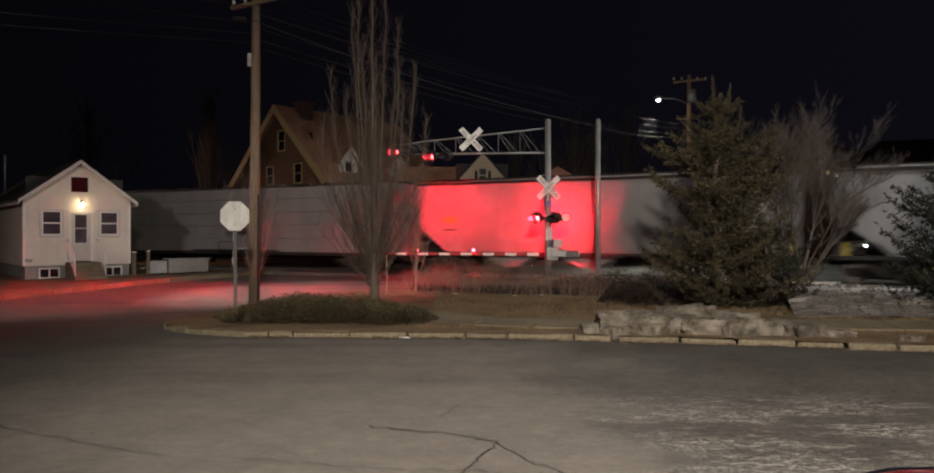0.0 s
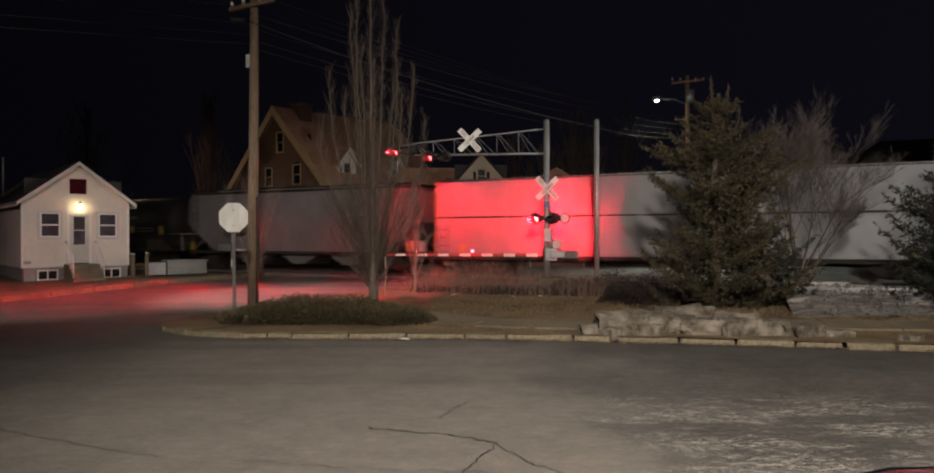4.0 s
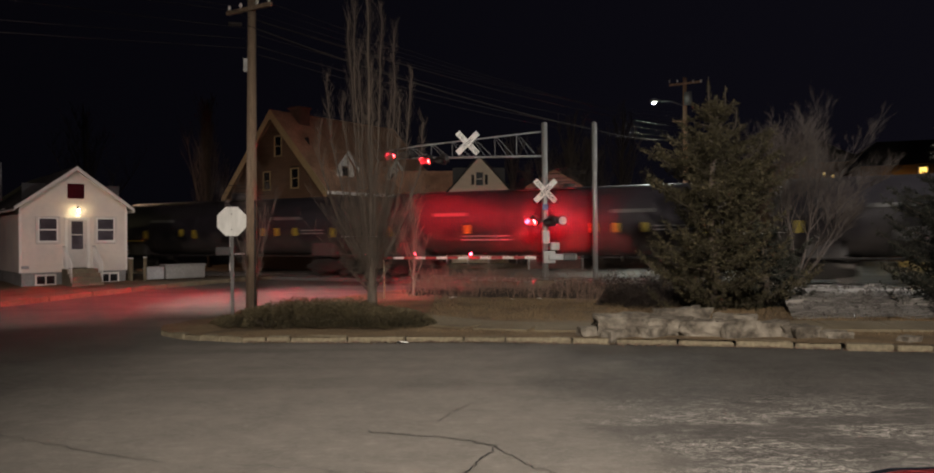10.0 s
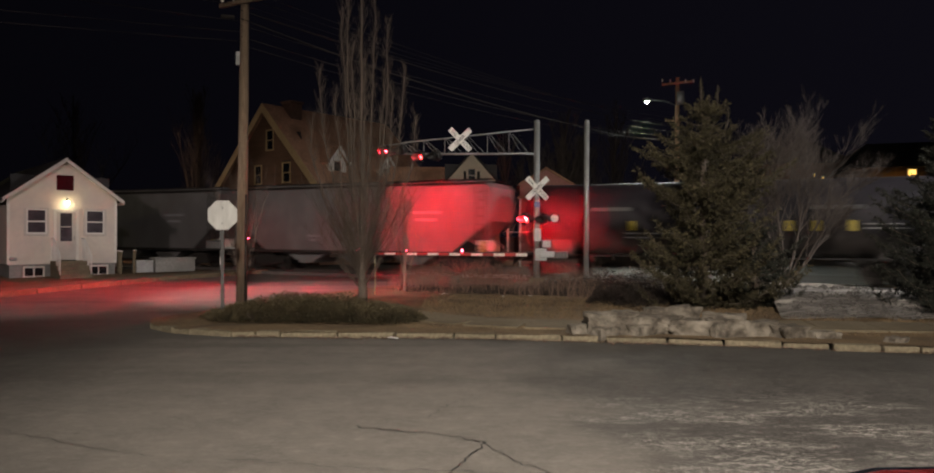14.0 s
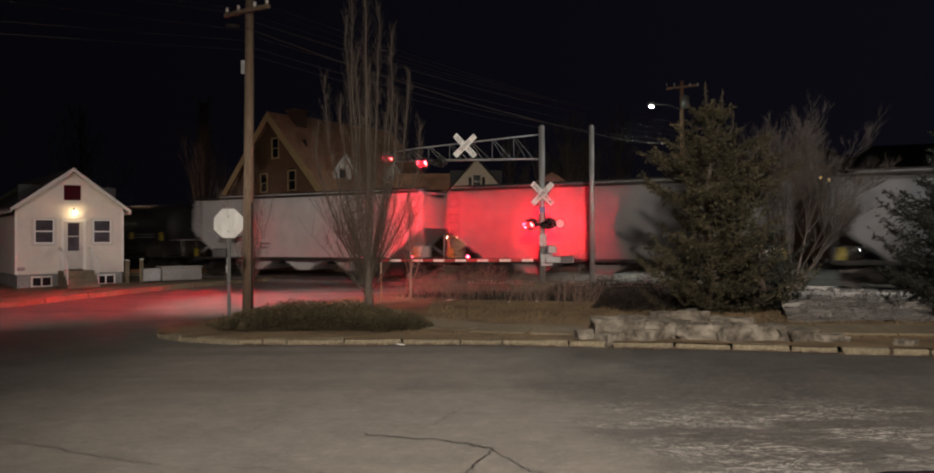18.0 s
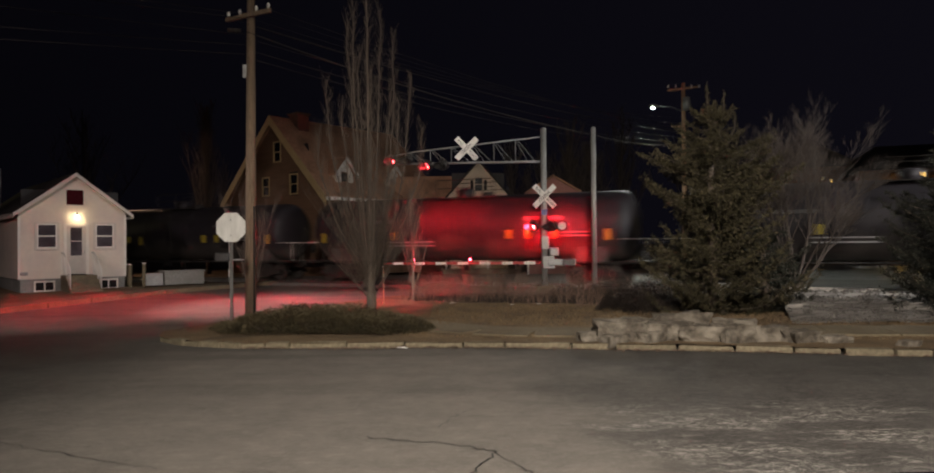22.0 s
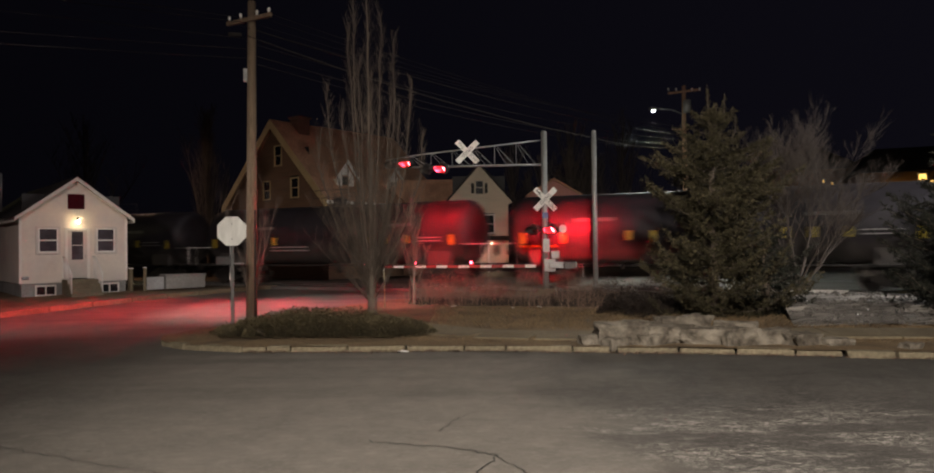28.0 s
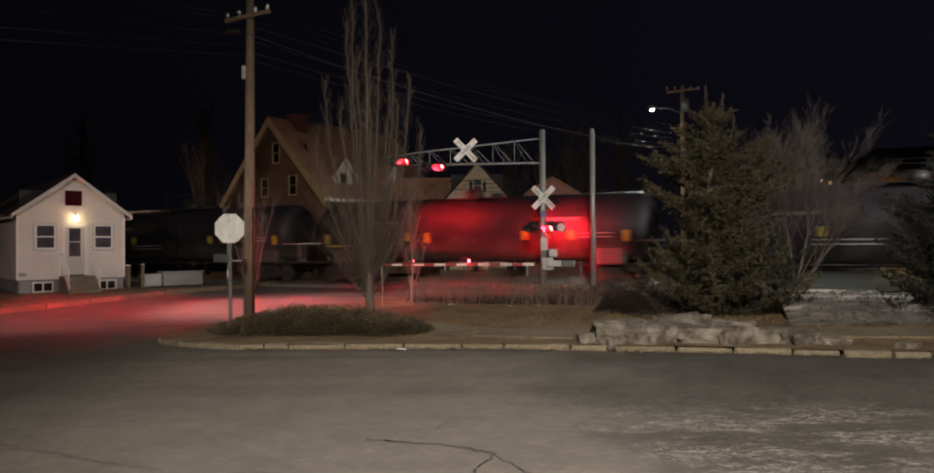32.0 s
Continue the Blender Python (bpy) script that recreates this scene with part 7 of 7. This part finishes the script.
# ---- cracks in the asphalt ----
def crack(points, w, seed):
    r = random.Random(seed)
    sh = Shape()
    pts = []
    for a, b in zip(points, points[1:]):
        for i in range(10):
            k = i / 10
            pts.append((a[0] + (b[0] - a[0]) * k + r.uniform(-0.03, 0.03), a[1] + (b[1] - a[1]) * k + r.uniform(-0.05, 0.05)))
    pts.append(points[-1])
    for a, b in zip(pts, pts[1:]):
        d = Vector((b[0] - a[0], b[1] - a[1]))
        n = Vector((-d.y, d.x)).normalized() * w * r.uniform(0.4, 1.0)
        za, zb = tarmac((a[0] + 70) / 130, (a[1] + 14) / 62)[2] + 0.012, tarmac((b[0] + 70) / 130, (b[1] + 14) / 62)[2] + 0.012
        sh.quad((a[0] - n.x, a[1] - n.y, za), (b[0] - n.x, b[1] - n.y, zb), (b[0] + n.x, b[1] + n.y, zb), (a[0] + n.x, a[1] + n.y, za))
    tagged(new("crack", sh.mesh("crack", BLACK)), "dark tar-filled crack in the asphalt", "crack", kind="structure")


crack([(-5.6, 8.6), (-4.2, 7.9), (-3.1, 7.45)], 0.006, 1)
crack([(-1.2, 8.6), (0.0, 8.2), (0.33, 7.9), (0.02, 7.1), (-0.25, 6.6)], 0.012, 2)
crack([(0.33, 7.9), (0.6, 7.3), (1.0, 6.8)], 0.007, 3)
crack([(-2.4, 7.4), (-1.2, 7.1), (0.2, 6.95), (1.6, 6.85)], 0.006, 4)
crack([(-0.35, 9.0), (-0.15, 9.6), (0.05, 9.9)], 0.008, 5)
crack([(1.4, 11.6), (2.6, 11.5)], 0.012, 6)
crack([(5.0, 12.4), (6.2, 12.8), (7.5, 12.6)], 0.012, 7)

# ---- motion of the train and of the signal lamps ----
def lens_rows(home, side):
    """The disc shows its burning face for half of each round of 1.358 s, and tips over upwards and back in between."""
    period, first = 1.3602, 0.498
    marks = []
    for k in range(-1, 26):
        marks.append(first + period * k)
        marks.append(first + period * k + 0.640)
    turn = 0 if side == 0 else -179
    rows = [(0.0, home @ pose(0, 0, 0, turn, 0, 0))]
    for t in marks:
        if 0.1 < t < 31.85:
            middle, goal = round(t * FPS) / FPS, -179 if turn == 0 else 0
            for n, a in ((-1, turn), (0, -89.5), (1, goal)):
                rows.append((middle + n / FPS, home @ pose(0, 0, 0, a, 0, 0)))
            turn = goal
    rows.append((32.0, home @ pose(0, 0, 0, turn, 0, 0)))
    return rows


def motions():
    for car, tm in train:
        walk(car, [(0.0, train_pose(tm, 0.0)), (32.0, train_pose(tm, 32.0))])
    for lens, side in FLIPS:
        walk(lens, lens_rows(pose(0, 0.006, 0), side))


motions()
